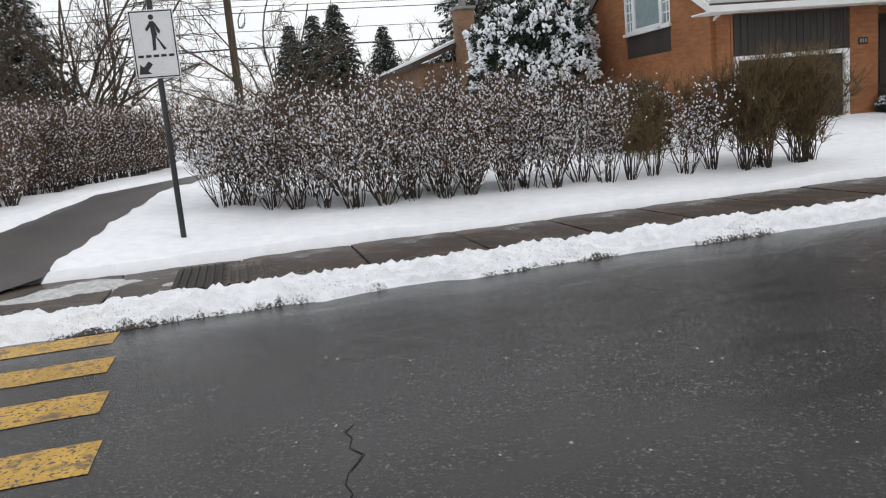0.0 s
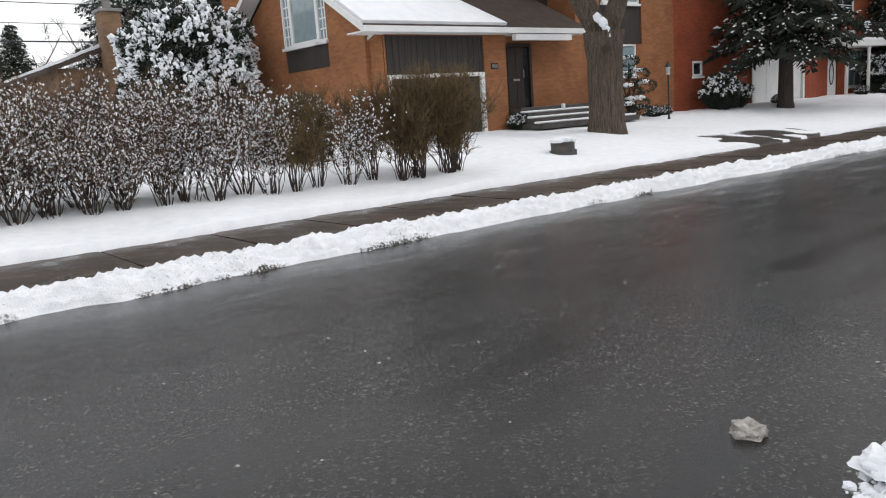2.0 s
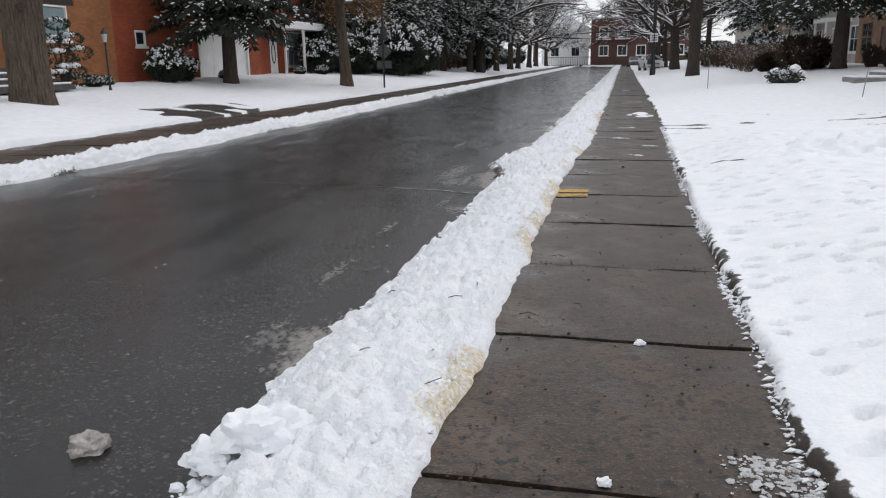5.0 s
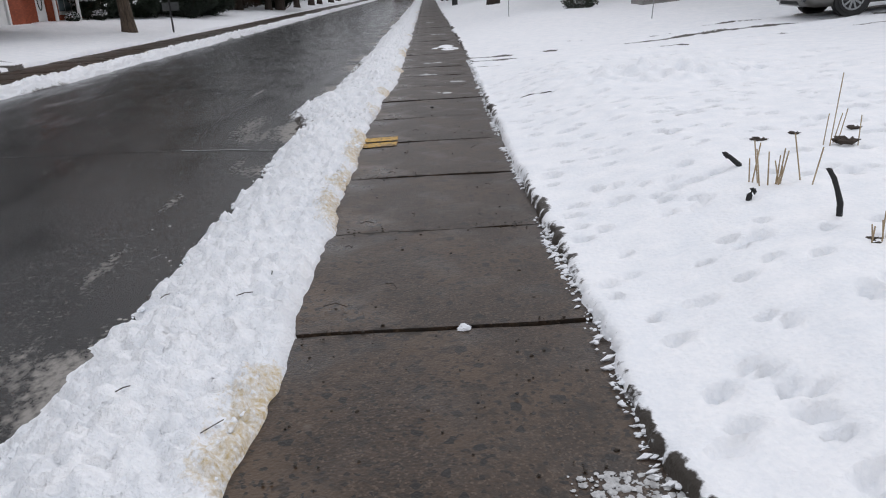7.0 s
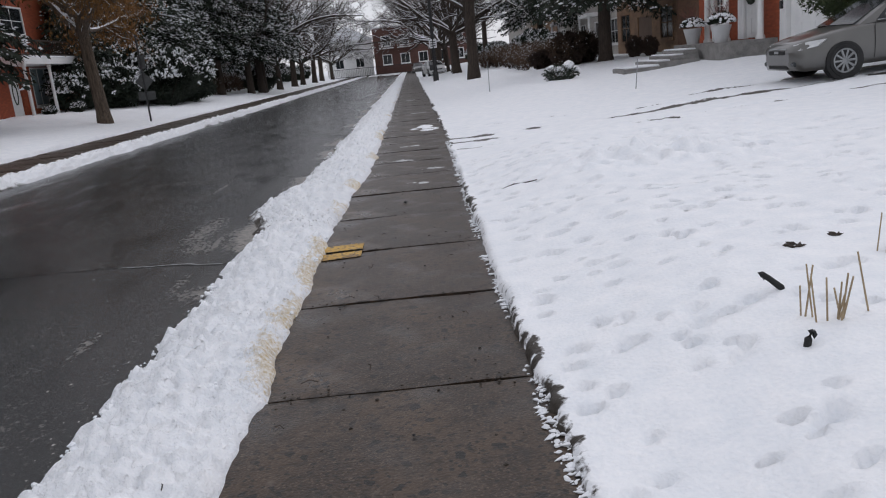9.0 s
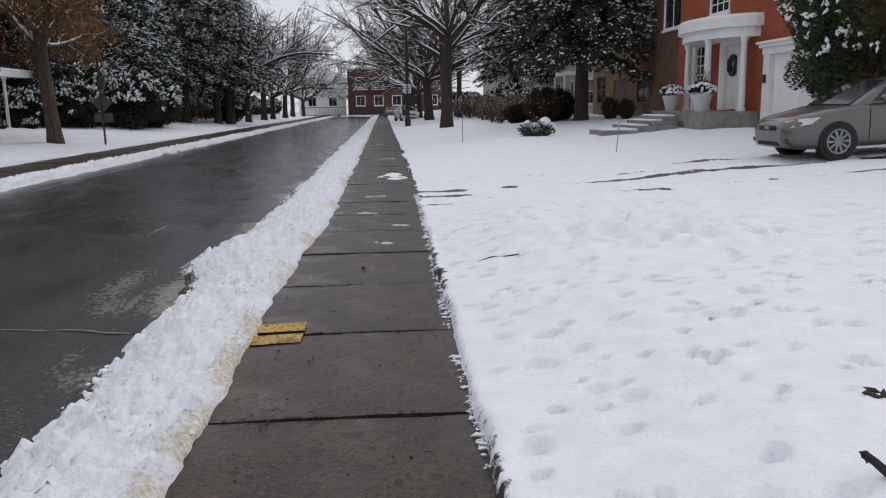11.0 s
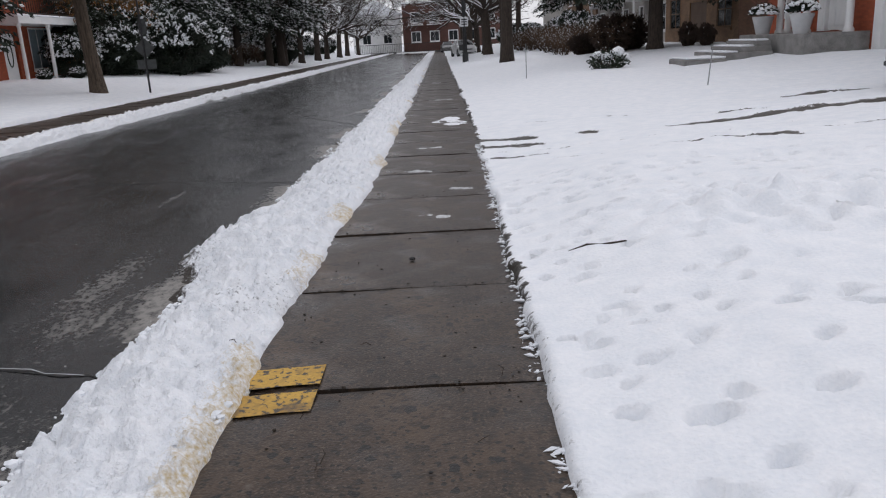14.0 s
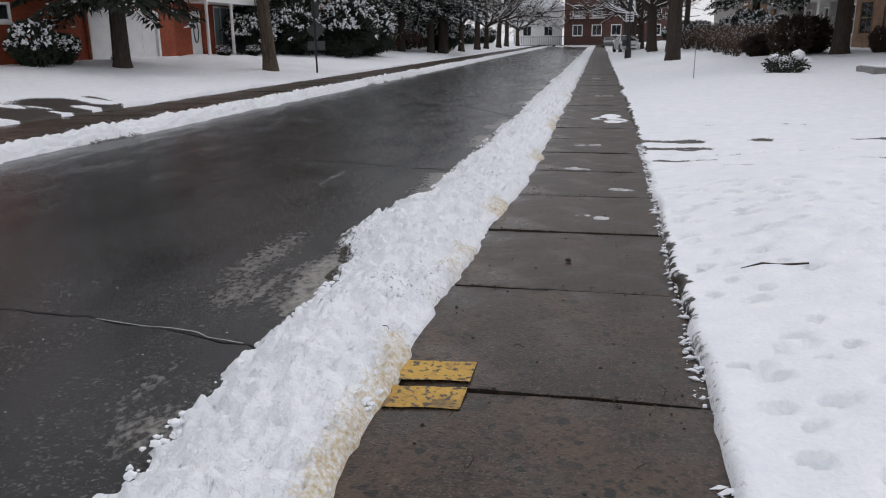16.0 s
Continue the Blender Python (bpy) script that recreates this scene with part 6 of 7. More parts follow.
def planter(x, y, z):
    p = thing("porch_planter", x, y, z, "pale grey urn planter with snowy winter greens", "planter", "porch planters")
    g = Geo()
    g.lathe(0, 0, [(0.20, 0), (0.21, 0.04), (0.30, 0.42), (0.33, 0.50), (0.33, 0.55), (0.29, 0.55), (0.28, 0.5)], 20)
    part("pot", g, PALE_POT, p, "pale grey pot", smooth=True)
    rg = random.Random(int(y * 10))
    N, S, T = Geo(), Geo(), Geo()
    for k in range(260):
        v = rand_dir(rg)
        leaf(N, Vector((v.x * 0.28, v.y * 0.28, 0.6 + abs(v.z) * 0.2)), (v + Vector((0, 0, 0.3))).normalized(), rand_dir(rg), 0.22, 0.05)
    for k in range(120):
        v = rand_dir(rg)
        S.blob((v.x * 0.42, v.y * 0.42, 0.62 + abs(v.z) * 0.3), rg.uniform(0.04, 0.09), 0.6, rg, 0.4)
    for k in range(26):
        a, ra = limb(rg, (rg.uniform(-0.1, 0.1), rg.uniform(-0.1, 0.1), 0.6), (rg.uniform(-0.5, 0.5), rg.uniform(-0.5, 0.5), 1), 0.75, 0.008, 0.004, 4, 0, 0.2)
        T.tube(a, ra, 4)
    part("greenery", N, NEEDLE, p), part("snow", S, SNOW, p, "snow on the greens"), part("twigwork", T, RED_TWIG, p, "reddish dogwood twigs")
    return p


PALE_POT = material("pale_pot", (0.45, 0.46, 0.47), (0.58, 0.58, 0.58), 0.7, 3, 50, 0.1)
RED_TWIG = material("reddish_twigs", (0.10, 0.03, 0.025), (0.20, 0.07, 0.05), 0.7, 4, 40, 0.1)
planter(10.45, 27.7, 1.25)
planter(10.75, 31.1, 1.25)


# ---- the parked car ----
def car(x, y, z, turn, paint, label, tilt=0.0):
    """A four-door saloon; its nose points along -x before the turn."""
    c = thing("parked_car", x, y, z, label, "car")
    c.rotation_euler = (0, tilt, radians(turn))
    st = [(0.00, 0.34, 0.62, 0.50), (0.06, 0.24, 0.70, 0.66), (0.22, 0.20, 0.77, 0.78), (0.5, 0.19, 0.84, 0.855), (0.95, 0.19, 0.92, 0.88), (1.3, 0.19, 0.975, 0.885), (2.2, 0.18, 0.98, 0.885),
          (3.2, 0.19, 1.0, 0.885), (3.9, 0.20, 1.04, 0.88), (4.25, 0.24, 1.05, 0.84), (4.45, 0.30, 0.98, 0.74), (4.53, 0.40, 0.85, 0.60)]
    g = Geo()
    ring = 0
    for sx, zb, zs, hw in st:
        half = [(0.0, zb), (hw * 0.9, zb), (hw * 0.985, zb + 0.10), (hw, zb + 0.22), (hw * 0.99, (zb + zs) / 2 + 0.12), (hw * 0.965, zs - 0.06), (hw * 0.90, zs - 0.01), (hw * 0.6, zs + 0.022), (0.0, zs + 0.035)]
        pts = [(sx, -yy, zz) for yy, zz in half] + [(sx, yy, zz) for yy, zz in half[-2:0:-1]]
        ring = len(pts)
        g.v += pts
    for i in range(len(st) - 1):
        for k in range(ring):
            m = (k + 1) % ring
            g.f.append((i * ring + k, i * ring + m, (i + 1) * ring + m, (i + 1) * ring + k))
    g.f += [tuple(range(ring)), tuple((len(st) - 1) * ring + k for k in range(ring))[::-1]]
    part("body", g, paint, c, smooth=True)
    # cabin
    cab = [(1.22, 0.955, 0.80, 0.965), (1.60, 1.16, 0.72, 1.19), (2.05, 1.385, 0.60, 1.40), (2.6, 1.425, 0.59, 1.455), (3.2, 1.40, 0.585, 1.43), (3.75, 1.22, 0.64, 1.25), (4.12, 1.04, 0.72, 1.06)]
    g = Geo()
    for sx, ze, hw, zt in cab:
        belt = min(0.98, ze)
        g.v += [(sx, -0.82, belt - 0.02), (sx, -hw - 0.02, ze - 0.03), (sx, -hw + 0.06, ze), (sx, 0, zt), (sx, hw - 0.06, ze), (sx, hw + 0.02, ze - 0.03), (sx, 0.82, belt - 0.02)]
    for i in range(len(cab) - 1):
        for k in range(6):
            g.f.append((i * 7 + k, i * 7 + k + 1, (i + 1) * 7 + k + 1, (i + 1) * 7 + k))
    part("roof", g, paint, c, smooth=True)
    for s in (-1, 1):
        def side(px, pz):
            u = (pz - 0.96) / 0.45
            return (px, s * (0.832 - 0.205 * max(0, u)), pz)
        for nm, poly in (("front_window", [(1.62, 1.0), (2.52, 1.0), (2.50, 1.36), (2.12, 1.345), (1.92, 1.24)]), ("rear_window", [(2.60, 1.0), (3.55, 1.03), (3.62, 1.16), (3.25, 1.33), (2.58, 1.36)])):
            q = Geo()
            outer = [side(a, b) for a, b in poly]
            inner = [(a, b - s * 0.02, d) for a, b, d in outer]
            n = len(poly)
            q.add(outer + inner, [tuple(range(n)), tuple(range(n, 2 * n))[::-1]] + [(i, (i + 1) % n, (i + 1) % n + n, i + n) for i in range(n)])
            part(nm, q, DARK_GLASS, c, "dark side window")
        q = Geo()
        q.tube([(1.62, s * 0.84, 0.995), (2.55, s * 0.84, 1.0), (3.6, s * 0.84, 1.035)], [0.012] * 3, 6)
        part("window_trim", q, GALV, c)
        q = Geo()
        q.box(1.72, min(s * 0.86, s * 1.02), 0.99, 1.86, max(s * 0.86, s * 1.02), 1.12, 0.04)
        part("side_mirror", q, paint, c, "grey side mirror")
        for hx in (2.34, 3.32):
            q = Geo()
            q.tube([(hx, s * 0.895, 0.84), (hx + 0.09, s * 0.915, 0.845), (hx + 0.18, s * 0.895, 0.845)], [0.016] * 3, 6)
            part("door_handle", q, paint, c)
        for sx, zz in ((1.52, 0.95), (2.56, 0.97), (3.55, 0.98)):
            q = Geo()
            q.tube([(sx, s * 0.884, 0.30), (sx + 0.02, s * 0.888, 0.6), (sx + 0.03, s * 0.868, zz)], [0.006] * 3, 4)
            part("door_seam", q, TYRE, c)
        q = Geo()
        q.add([(px - 0.055, py * 1.045, pz) for px, py, pz in [(0.10, s * 0.44, 0.68), (0.16, s * 0.66, 0.62), (0.44, s * 0.83, 0.67), (0.62, s * 0.865, 0.79), (0.34, s * 0.74, 0.775), (0.16, s * 0.50, 0.735),
               (0.16, s * 0.40, 0.66), (0.24, s * 0.60, 0.60), (0.50, s * 0.78, 0.65), (0.68, s * 0.80, 0.77), (0.42, s * 0.66, 0.75), (0.25, s * 0.44, 0.70)]],
              [(0, 1, 2, 3, 4, 5), (11, 10, 9, 8, 7, 6), (0, 6, 7, 1), (1, 7, 8, 2), (2, 8, 9, 3), (3, 9, 10, 4), (4, 10, 11, 5), (5, 11, 6, 0)])
        lamp = part("headlight", q, LAMP_GLASS, c, "clear headlight")
        q = Geo()
        q.blob((0.40, s * 0.78, 0.70), 0.05, 0.7)
        part("reflector", q, GALV, lamp)
        q = Geo()
        q.box(0.02, min(s * 0.50, s * 0.66), 0.32, 0.10, max(s * 0.50, s * 0.66), 0.41, 0.02)
        part("fog_light", q, DARK_GLASS, c, "round fog light")
        q = Geo()
        q.box(4.36, min(s * 0.5, s * 0.78), 0.74, 4.47, max(s * 0.5, s * 0.78), 0.93, 0.03)
        part("tail_light", q, RED_TWIG, c, "red tail light")
        for wx in (0.93, 3.58):
            q = Geo()
            q.tube([(wx, s * 0.70, 0.315), (wx, s * 0.889, 0.315)], [0.375, 0.375], 24)
            part("wheel_arch", q, TYRE, c, "dark wheel arch")
            q = Geo()
            cs = [(0.24, 0.70), (0.305, 0.70), (0.318, 0.73), (0.318, 0.87), (0.30, 0.905), (0.24, 0.905)]
            n = 28
            for k in range(n):
                w = 2 * math.pi * k / n
                q.v += [(wx + r * math.cos(w), s * yy, 0.315 + r * math.sin(w)) for r, yy in cs]
            for k in range(n):
                for m in range(len(cs)):
                    a, b = k * len(cs), ((k + 1) % n) * len(cs)
                    m2 = (m + 1) % len(cs)
                    q.f.append((a + m, a + m2, b + m2, b + m))
            wheel = part("wheel", q, TYRE, c, "black tyre")
            q = Geo()
            q.tube([(wx + 0.225 * math.cos(w), s * 0.885, 0.315 + 0.225 * math.sin(w)) for w in np.linspace(0, 6.283, 25)], [0.02] * 25, 6, False)
            q.tube([(wx, s * 0.84, 0.315), (wx, s * 0.898, 0.315)], [0.055, 0.05], 12)
            for k in range(10):
                w = 2 * math.pi * k / 10
                q.tube([(wx + 0.04 * math.cos(w), s * 0.89, 0.315 + 0.04 * math.sin(w)), (wx + 0.22 * math.cos(w), s * 0.885, 0.315 + 0.22 * math.sin(w))], [0.022, 0.026], 5)
            part("rim", q, GALV, wheel, "silver ten-spoke alloy rim")
            q = Geo()
            q.tube([(wx, s * 0.78, 0.315), (wx, s * 0.86, 0.315)], [0.235, 0.235], 20)
            part("brake_disc", q, BLACK_METAL, wheel)
    q = Geo()
    q.add([(1.20, -0.70, 0.985), (1.20, 0.70, 0.985), (2.02, 0.54, 1.385), (2.02, -0.54, 1.385), (1.10, 0, 1.0), (1.98, 0, 1.42),
           (1.24, -0.70, 0.965), (1.24, 0.70, 0.965), (2.06, 0.54, 1.365), (2.06, -0.54, 1.365), (1.14, 0, 0.98), (2.02, 0, 1.40)],
          [(0, 4, 5, 3), (4, 1, 2, 5), (9, 11, 10, 6), (11, 8, 7, 10), (0, 3, 9, 6), (1, 7, 8, 2), (0, 6, 10, 4), (4, 10, 7, 1), (3, 5, 11, 9), (5, 2, 8, 11)])
    part("windscreen", q, DARK_GLASS, c, "dark windscreen")
    q = Geo()
    q.box(-0.012, -0.36, 0.54, 0.08, 0.36, 0.66, 0.03)
    grille = part("grille", q, TYRE, c, "dark grille with a plain badge")
    q = Geo()
    q.box(-0.02, -0.09, 0.585, -0.008, 0.09, 0.635, 0.005)
    part("badge", q, GALV, grille)
    q = Geo()
    q.box(0.0, -0.42, 0.27, 0.1, 0.42, 0.37, 0.02)
    part("lower_intake", q, TYRE, c, "black lower intake")
    q = Geo()
    q.tube([(0.02, -0.38, 0.66), (0.0, 0, 0.675), (0.02, 0.38, 0.66)], [0.012] * 3, 6)
    part("grille_trim", q, GALV, c)
    return c


TYRE = material("black_rubber", (0.008, 0.008, 0.009), (0.022, 0.022, 0.022), 0.8, 6, 60, 0.1)
CAR_GREY = material("grey_car_paint", (0.095, 0.093, 0.088), (0.125, 0.122, 0.116), 0.32, 2, 300, 0.0, metal=0.5, coat=0.8)
CAR_WHITE = material("white_car_paint", (0.55, 0.56, 0.56), (0.65, 0.65, 0.65), 0.3, 2, 30, 0.0, coat=0.6)
LAMP_GLASS = material("lamp_glass", (0.45, 0.47, 0.48), (0.65, 0.66, 0.66), 0.08, 8, 60, 0.0, spec=0.9, coat=1.0)
car(7.85, 18.15, 0.44, 0, CAR_GREY, "grey four-door saloon car parked on the snowy drive", -math.atan(0.054))
car(2.9, 76.5, 0.15, 100, CAR_WHITE, "white car parked far up the street")
car(1.6, 118.0, 0.0, 95, CAR_GREY, "dark car parked at the end of the street")


# ---- signs, lamps, poles, cables ----
def crossing_sign():
    s = thing("crossing_sign", -12.2, -1.66, gz(-12.2, -1.73), "white pedestrian crossing sign on a black post", "sign")
    g = Geo()
    g.tube([(0, 0, -0.2), (0, 0, 3.9)], [0.042, 0.042], 12)
    part("post", g, BLACK_METAL, s, "black steel post")
    g = Geo()
    g.box(0.046, -0.31, 2.40, 0.058, 0.31, 3.36, 0.003)
    pl = part("plate", g, SIGN_WHITE, s, "white reflective plate")
    b = Geo()
    for q in ((-0.295, 2.415, 0.295, 2.43), (-0.295, 3.33, 0.295, 3.345), (-0.295, 2.43, -0.28, 3.33), (0.28, 2.43, 0.295, 3.33)):
        b.box(0.0585, q[0], q[1], 0.0625, q[2], q[3], 0.001)
    part("border", b, SIGN_BLACK, pl, "black border line")

    def bar(name, pts):
        q = Geo()
        q.prism(pts, "x", 0.0585, 0.063)
        part(name, q, SIGN_BLACK, pl)
    for k in range(5):
        a = -0.245 + k * 0.105
        bar("dash", [(a, 2.70), (a + 0.075, 2.70), (a + 0.075, 2.735), (a, 2.735)])
    bar("arrow", [(-0.26, 2.47), (-0.09, 2.47), (-0.135, 2.515), (-0.06, 2.60), (-0.115, 2.65), (-0.19, 2.565), (-0.235, 2.61)])
    # the walking symbol, in plain shapes
    bar("symbol_disc", [(0.0 + 0.038 * math.cos(k * 0.5236), 3.255 + 0.038 * math.sin(k * 0.5236)) for k in range(12)])
    bar("symbol_bar", [(-0.03, 3.20), (0.03, 3.20), (0.055, 3.0), (0.02, 2.98), (-0.02, 2.98)])
    bar("symbol_bar", [(-0.02, 2.99), (0.03, 2.99), (0.015, 2.80), (-0.03, 2.79)])
    bar("symbol_bar", [(0.02, 3.0), (0.06, 2.96), (0.16, 2.81), (0.125, 2.79)])
    bar("symbol_bar", [(0.02, 3.20), (0.05, 3.17), (0.105, 3.06), (0.085, 3.02), (0.06, 3.05)])
    bar("symbol_bar", [(-0.03, 3.19), (-0.01, 3.14), (-0.08, 3.06), (-0.10, 3.09)])
    return s


SIGN_WHITE = material("sign_white", (0.62, 0.64, 0.66), (0.72, 0.73, 0.74), 0.45, 3, 30, 0.02)
SIGN_BLACK = material("sign_black", (0.010, 0.010, 0.010), (0.018, 0.018, 0.018), 0.5, 3, 30, 0.0)
sg = crossing_sign()
sg.rotation_euler = (0, 0, radians(-4))


# sign metal darker than GALV: the shade on the plates is in the colour
SHADED_STEEL = material("shaded_steel", (0.055, 0.058, 0.058), (0.10, 0.105, 0.105), 0.55, 6, 60, 0.05, metal=0.2)


def back_sign():
    s = thing("street_sign", -11.3, 36.6, gz(-11.3, 36.6), "grey backs of a diamond sign and plates on a post", "sign")
    g = Geo()
    g.tube([(0, 0, -0.2), (-0.03, 0, 3.75)], [0.04, 0.04], 10)
    part("post", g, BLACK_METAL, s, "thin dark post")
    for nm, poly in (("diamond_plate", [(-0.40, 1.78), (0, 1.38), (0.40, 1.78), (0, 2.18)]), ("lower_plate", [(-0.36, 0.98), (0.38, 0.98), (0.38, 1.34), (-0.36, 1.34)]), ("upper_plate", [(-0.14, 2.30), (0.18, 2.30), (0.18, 2.88), (-0.14, 2.88)])):
        g = Geo()
        g.prism(poly, "y", 0.045, 0.06)
        part(nm, g, SHADED_STEEL, s, "bare metal back of a sign")
    return s


back_sign()


def garden_lamp(x, y):
    s = thing("garden_lamp", x, y, gz(x, y), "black lantern on a thin post in the snow", "lamp")
    g = Geo()
    g.lathe(0, 0, [(0.05, -0.1), (0.05, 0.1), (0.032, 0.16), (0.028, 1.5), (0.05, 1.54)], 10)
    part("post", g, BLACK_METAL, s)
    g = Geo()
    g.lathe(0, 0, [(0.06, 1.545), (0.10, 1.80)], 6)
    part("glass", g, LAMP_GLASS, s, "clear lantern glass")
    g = Geo()
    g.lathe(0, 0, [(0.135, 1.80), (0.12, 1.83), (0.04, 1.92), (0.015, 1.98)], 6)
    part("cap", g, BLACK_METAL, s)
    return s


garden_lamp(-16.0, 22.2)


def street_lamp(x, y):
    s = thing("street_lamp", x, y, gz(x, y), "tall slim black street lamp with small sign", "lamp")
    g = Geo()
    g.lathe(0, 0, [(0.20, -0.1), (0.20, 0.5), (0.15, 0.6), (0.135, 1.2), (0.115, 4), (0.09, 8.2)], 14)
    part("post", g, BLACK_METAL, s)
    g = Geo()
    g.tube([(0, 0, 8.1), (-0.6, 0, 8.55), (-1.7, 0, 8.75), (-2.3, 0, 8.7)], [0.05, 0.045, 0.04, 0.04], 8)
    part("arm", g, BLACK_METAL, s)
    g = Geo()
    g.box(-3.0, -0.14, 8.6, -2.25, 0.14, 8.76, 0.05)
    part("lamp_head", g, GALV, s, "flat lamp head")
    g = Geo()
    g.box(-0.26, -0.12, 2.25, 0.26, -0.10, 2.85, 0.01)
    tag = part("sign_plate", g, SIGN_WHITE, s, "small white sign with plain bars")
    for k in range(3):
        boxp("bar", (-0.18, -0.124, 2.36 + k * 0.15, 0.18, -0.1205, 2.43 + k * 0.15), SIGN_BLACK, tag, c=0.001)
    boxp("meter_box", (-0.38, -0.15, 0.75, -0.1, 0.15, 1.15), BLACK_METAL, s, "dark box on the post", 0.03)
    return s


street_lamp(1.96, 57.3)
up = thing("utility_pole", -32.0, -0.35, 0.8, "leaning grey wooden utility pole with cables", "utility pole")
g = Geo()
g.tube([(0, 0.05, -0.5), (0, 0, 4), (0, 0, 9.5)], [0.17, 0.15, 0.12], 12)
part("pole", g, BARK, up, "weathered wooden pole")
g = Geo()
for k in range(4):
    a = [(0.2, 0.45 + 0.15 * math.sin(w * 1.3 + k), 5.4 + 0.35 * math.cos(w + k)) for w in np.linspace(0, 3.5, 8)]
    g.tube(a, [0.012] * 8, 5)
part("cable_loop", g, BLACK_METAL, up, "loose black cable loops")
for z, r in ((6.95, 0.012), (6.72, 0.012), (6.48, 0.016), (5.78, 0.012), (5.13, 0.03)):
    for ya, yb in ((-40, -0.35), (-0.35, 38)):
        g = Geo()
        ss = np.linspace(0, 1, 17)
        g.tube([(-32.15, ya + (yb - ya) * u, z - 1.2 * u * (1 - u) * (0.35 if z > 6 else 0.5)) for u in ss], [r] * 17, 5)
        tagged(part("overhead_cable", g, BLACK_METAL), "thin dark overhead cable between poles", "cable", "overhead cables")
for y in (-40.0, 38.0):
    copy_thing(up, pose(-32.0, y, 0.8))

# the low house behind the hedge, with its chimney
hb = thing("house", 0, 0, 0, "low brown brick house with a square chimney", "house")
wall("wall", "x", -30.3, 6.6, 16.0, 0.3, 3.9, [(11.0, 13.0, 1.6, 3.0)], BROWN_BRICK, hb, -0.3)
wall("wall", "y", 6.6, -38, -30.6, 0.3, 3.9, [], BROWN_BRICK, hb, 0.3)
window(hb, "x", -30.32, 11.0, 13.0, 1.6, 3.0, 1, 2, 1, 0.07)
g = Geo()
g.prism([(6.2, 3.9), (11.2, 5.7), (16.3, 3.9), (16.3, 3.75), (11.2, 5.5), (6.2, 3.75)], "x", -38.4, -29.8)
part("roof", g, DARK_ROOF, hb)
g = Geo()
g.prism([(6.3, 3.96), (11.2, 5.75), (16.2, 3.96), (16.2, 4.05), (11.2, 5.88), (6.3, 4.05)], "x", -38.2, -30.0)
part("roof_snow", g, SNOW, hb, "snow on the roof")
g = Geo()
g.box(-30.0, 8.05, 0.3, -29.3, 8.72, 5.75, 0.01)
ch = part("chimney", g, BROWN_BRICK, hb, "square tan brick chimney")
g = Geo()
g.box(-30.08, 7.97, 5.75, -29.22, 8.80, 5.86, 0.02)
part("chimney_cap", g, STONE, ch)
g = Geo()
g.lathe(-29.65, 8.38, [(0.16, 5.86), (0.14, 6.15), (0.18, 6.2)], 12)
part("flue", g, STONE, ch)

DARK_RED = brick_material("dull_red_brick", (0.090, 0.044, 0.036), (0.135, 0.066, 0.053), (1.0, 0.95, 0.9))
# the building that closes the street
eb = thing("apartment_building", 0, 0, 0, "red brick apartment building closing the street", "building")
holes = []
for f in range(2):
    for k in range(5):
        holes.append((-4.2 + k * 3.0, -2.6 + k * 3.0, 1.6 + f * 3.0, 3.3 + f * 3.0))
wall("wall", "y", 134, -5.5, 11.5, 0.2, 7.6, holes, DARK_RED, eb, 0.3)
wall("wall", "x", -5.5, 134.3, 146, 0.2, 7.6, [], DARK_RED, eb, 0.3)
for a, b, c, d in holes:
    window(eb, "y", 134, a, b, c, d, -1, 2, 1, 0.12, DARK_GLASS)
for k in (0, 1, 3):
    boxp("balcony", (-4.6 + k * 3.0, 132.9, 4.2, -2.2 + k * 3.0, 134, 4.35), WHITE_PAINT, eb, "white balcony slab")
    g = Geo()
    for m in range(9):
        g.box(-4.55 + k * 3.0 + m * 0.28, 132.95, 4.35, -4.50 + k * 3.0 + m * 0.28, 133.0, 5.2, 0.004)
    g.box(-4.6 + k * 3.0, 132.94, 5.2, -2.2 + k * 3.0, 133.01, 5.26, 0.004)
    part("balcony_rail", g, WHITE_PAINT, eb)
boxp("roof", (-5.7, 133.8, 7.6, 11.7, 146, 7.85), SNOW, eb, "flat snowy roof")
wh = thing("house", 0, 0, 0, "white house beside the end of the street", "house")
wall("wall", "y", 138, -14, -6, 0.2, 6.2, [(-12.5, -11, 1.6, 3.2), (-9, -7.5, 1.6, 3.2), (-10.5, -9.2, 4.2, 5.6)], WHITE_PAINT, wh, 0.3)
for a, b, c, d in ((-12.5, -11, 1.6, 3.2), (-9, -7.5, 1.6, 3.2), (-10.5, -9.2, 4.2, 5.6)):
    window(wh, "y", 138, a, b, c, d, -1, 2, 1, 0.1, DARK_GLASS)
g = Geo()
g.prism([(-14.4, 6.2), (-10, 8.6), (-5.6, 6.2)], "y", 137.6, 148)
part("roof", g, SNOW, wh, "snowy gabled roof")
g = Geo()
for k in range(90):
    x = -13 + k * 0.28
    g.box(x, 129.9, 0.1, x + 0.04, 129.94, 1.5, 0.003)
g.box(-13, 129.88, 1.45, 12.2, 129.96, 1.52), g.box(-13, 129.88, 0.2, 12.2, 129.96, 0.27)
tagged(part("railing_fence", g, BLACK_METAL), "dark metal railing fence across the street's end", "fence")
g = Geo()
for k in range(60):
    y = 58 + k * 0.5
    g.box(8.2, y, 0.4, 8.24, y + 0.42, 1.55, 0.004)
tagged(part("board_fence", g, GREY_STUCCO), "low pale board fence along a garden", "fence")

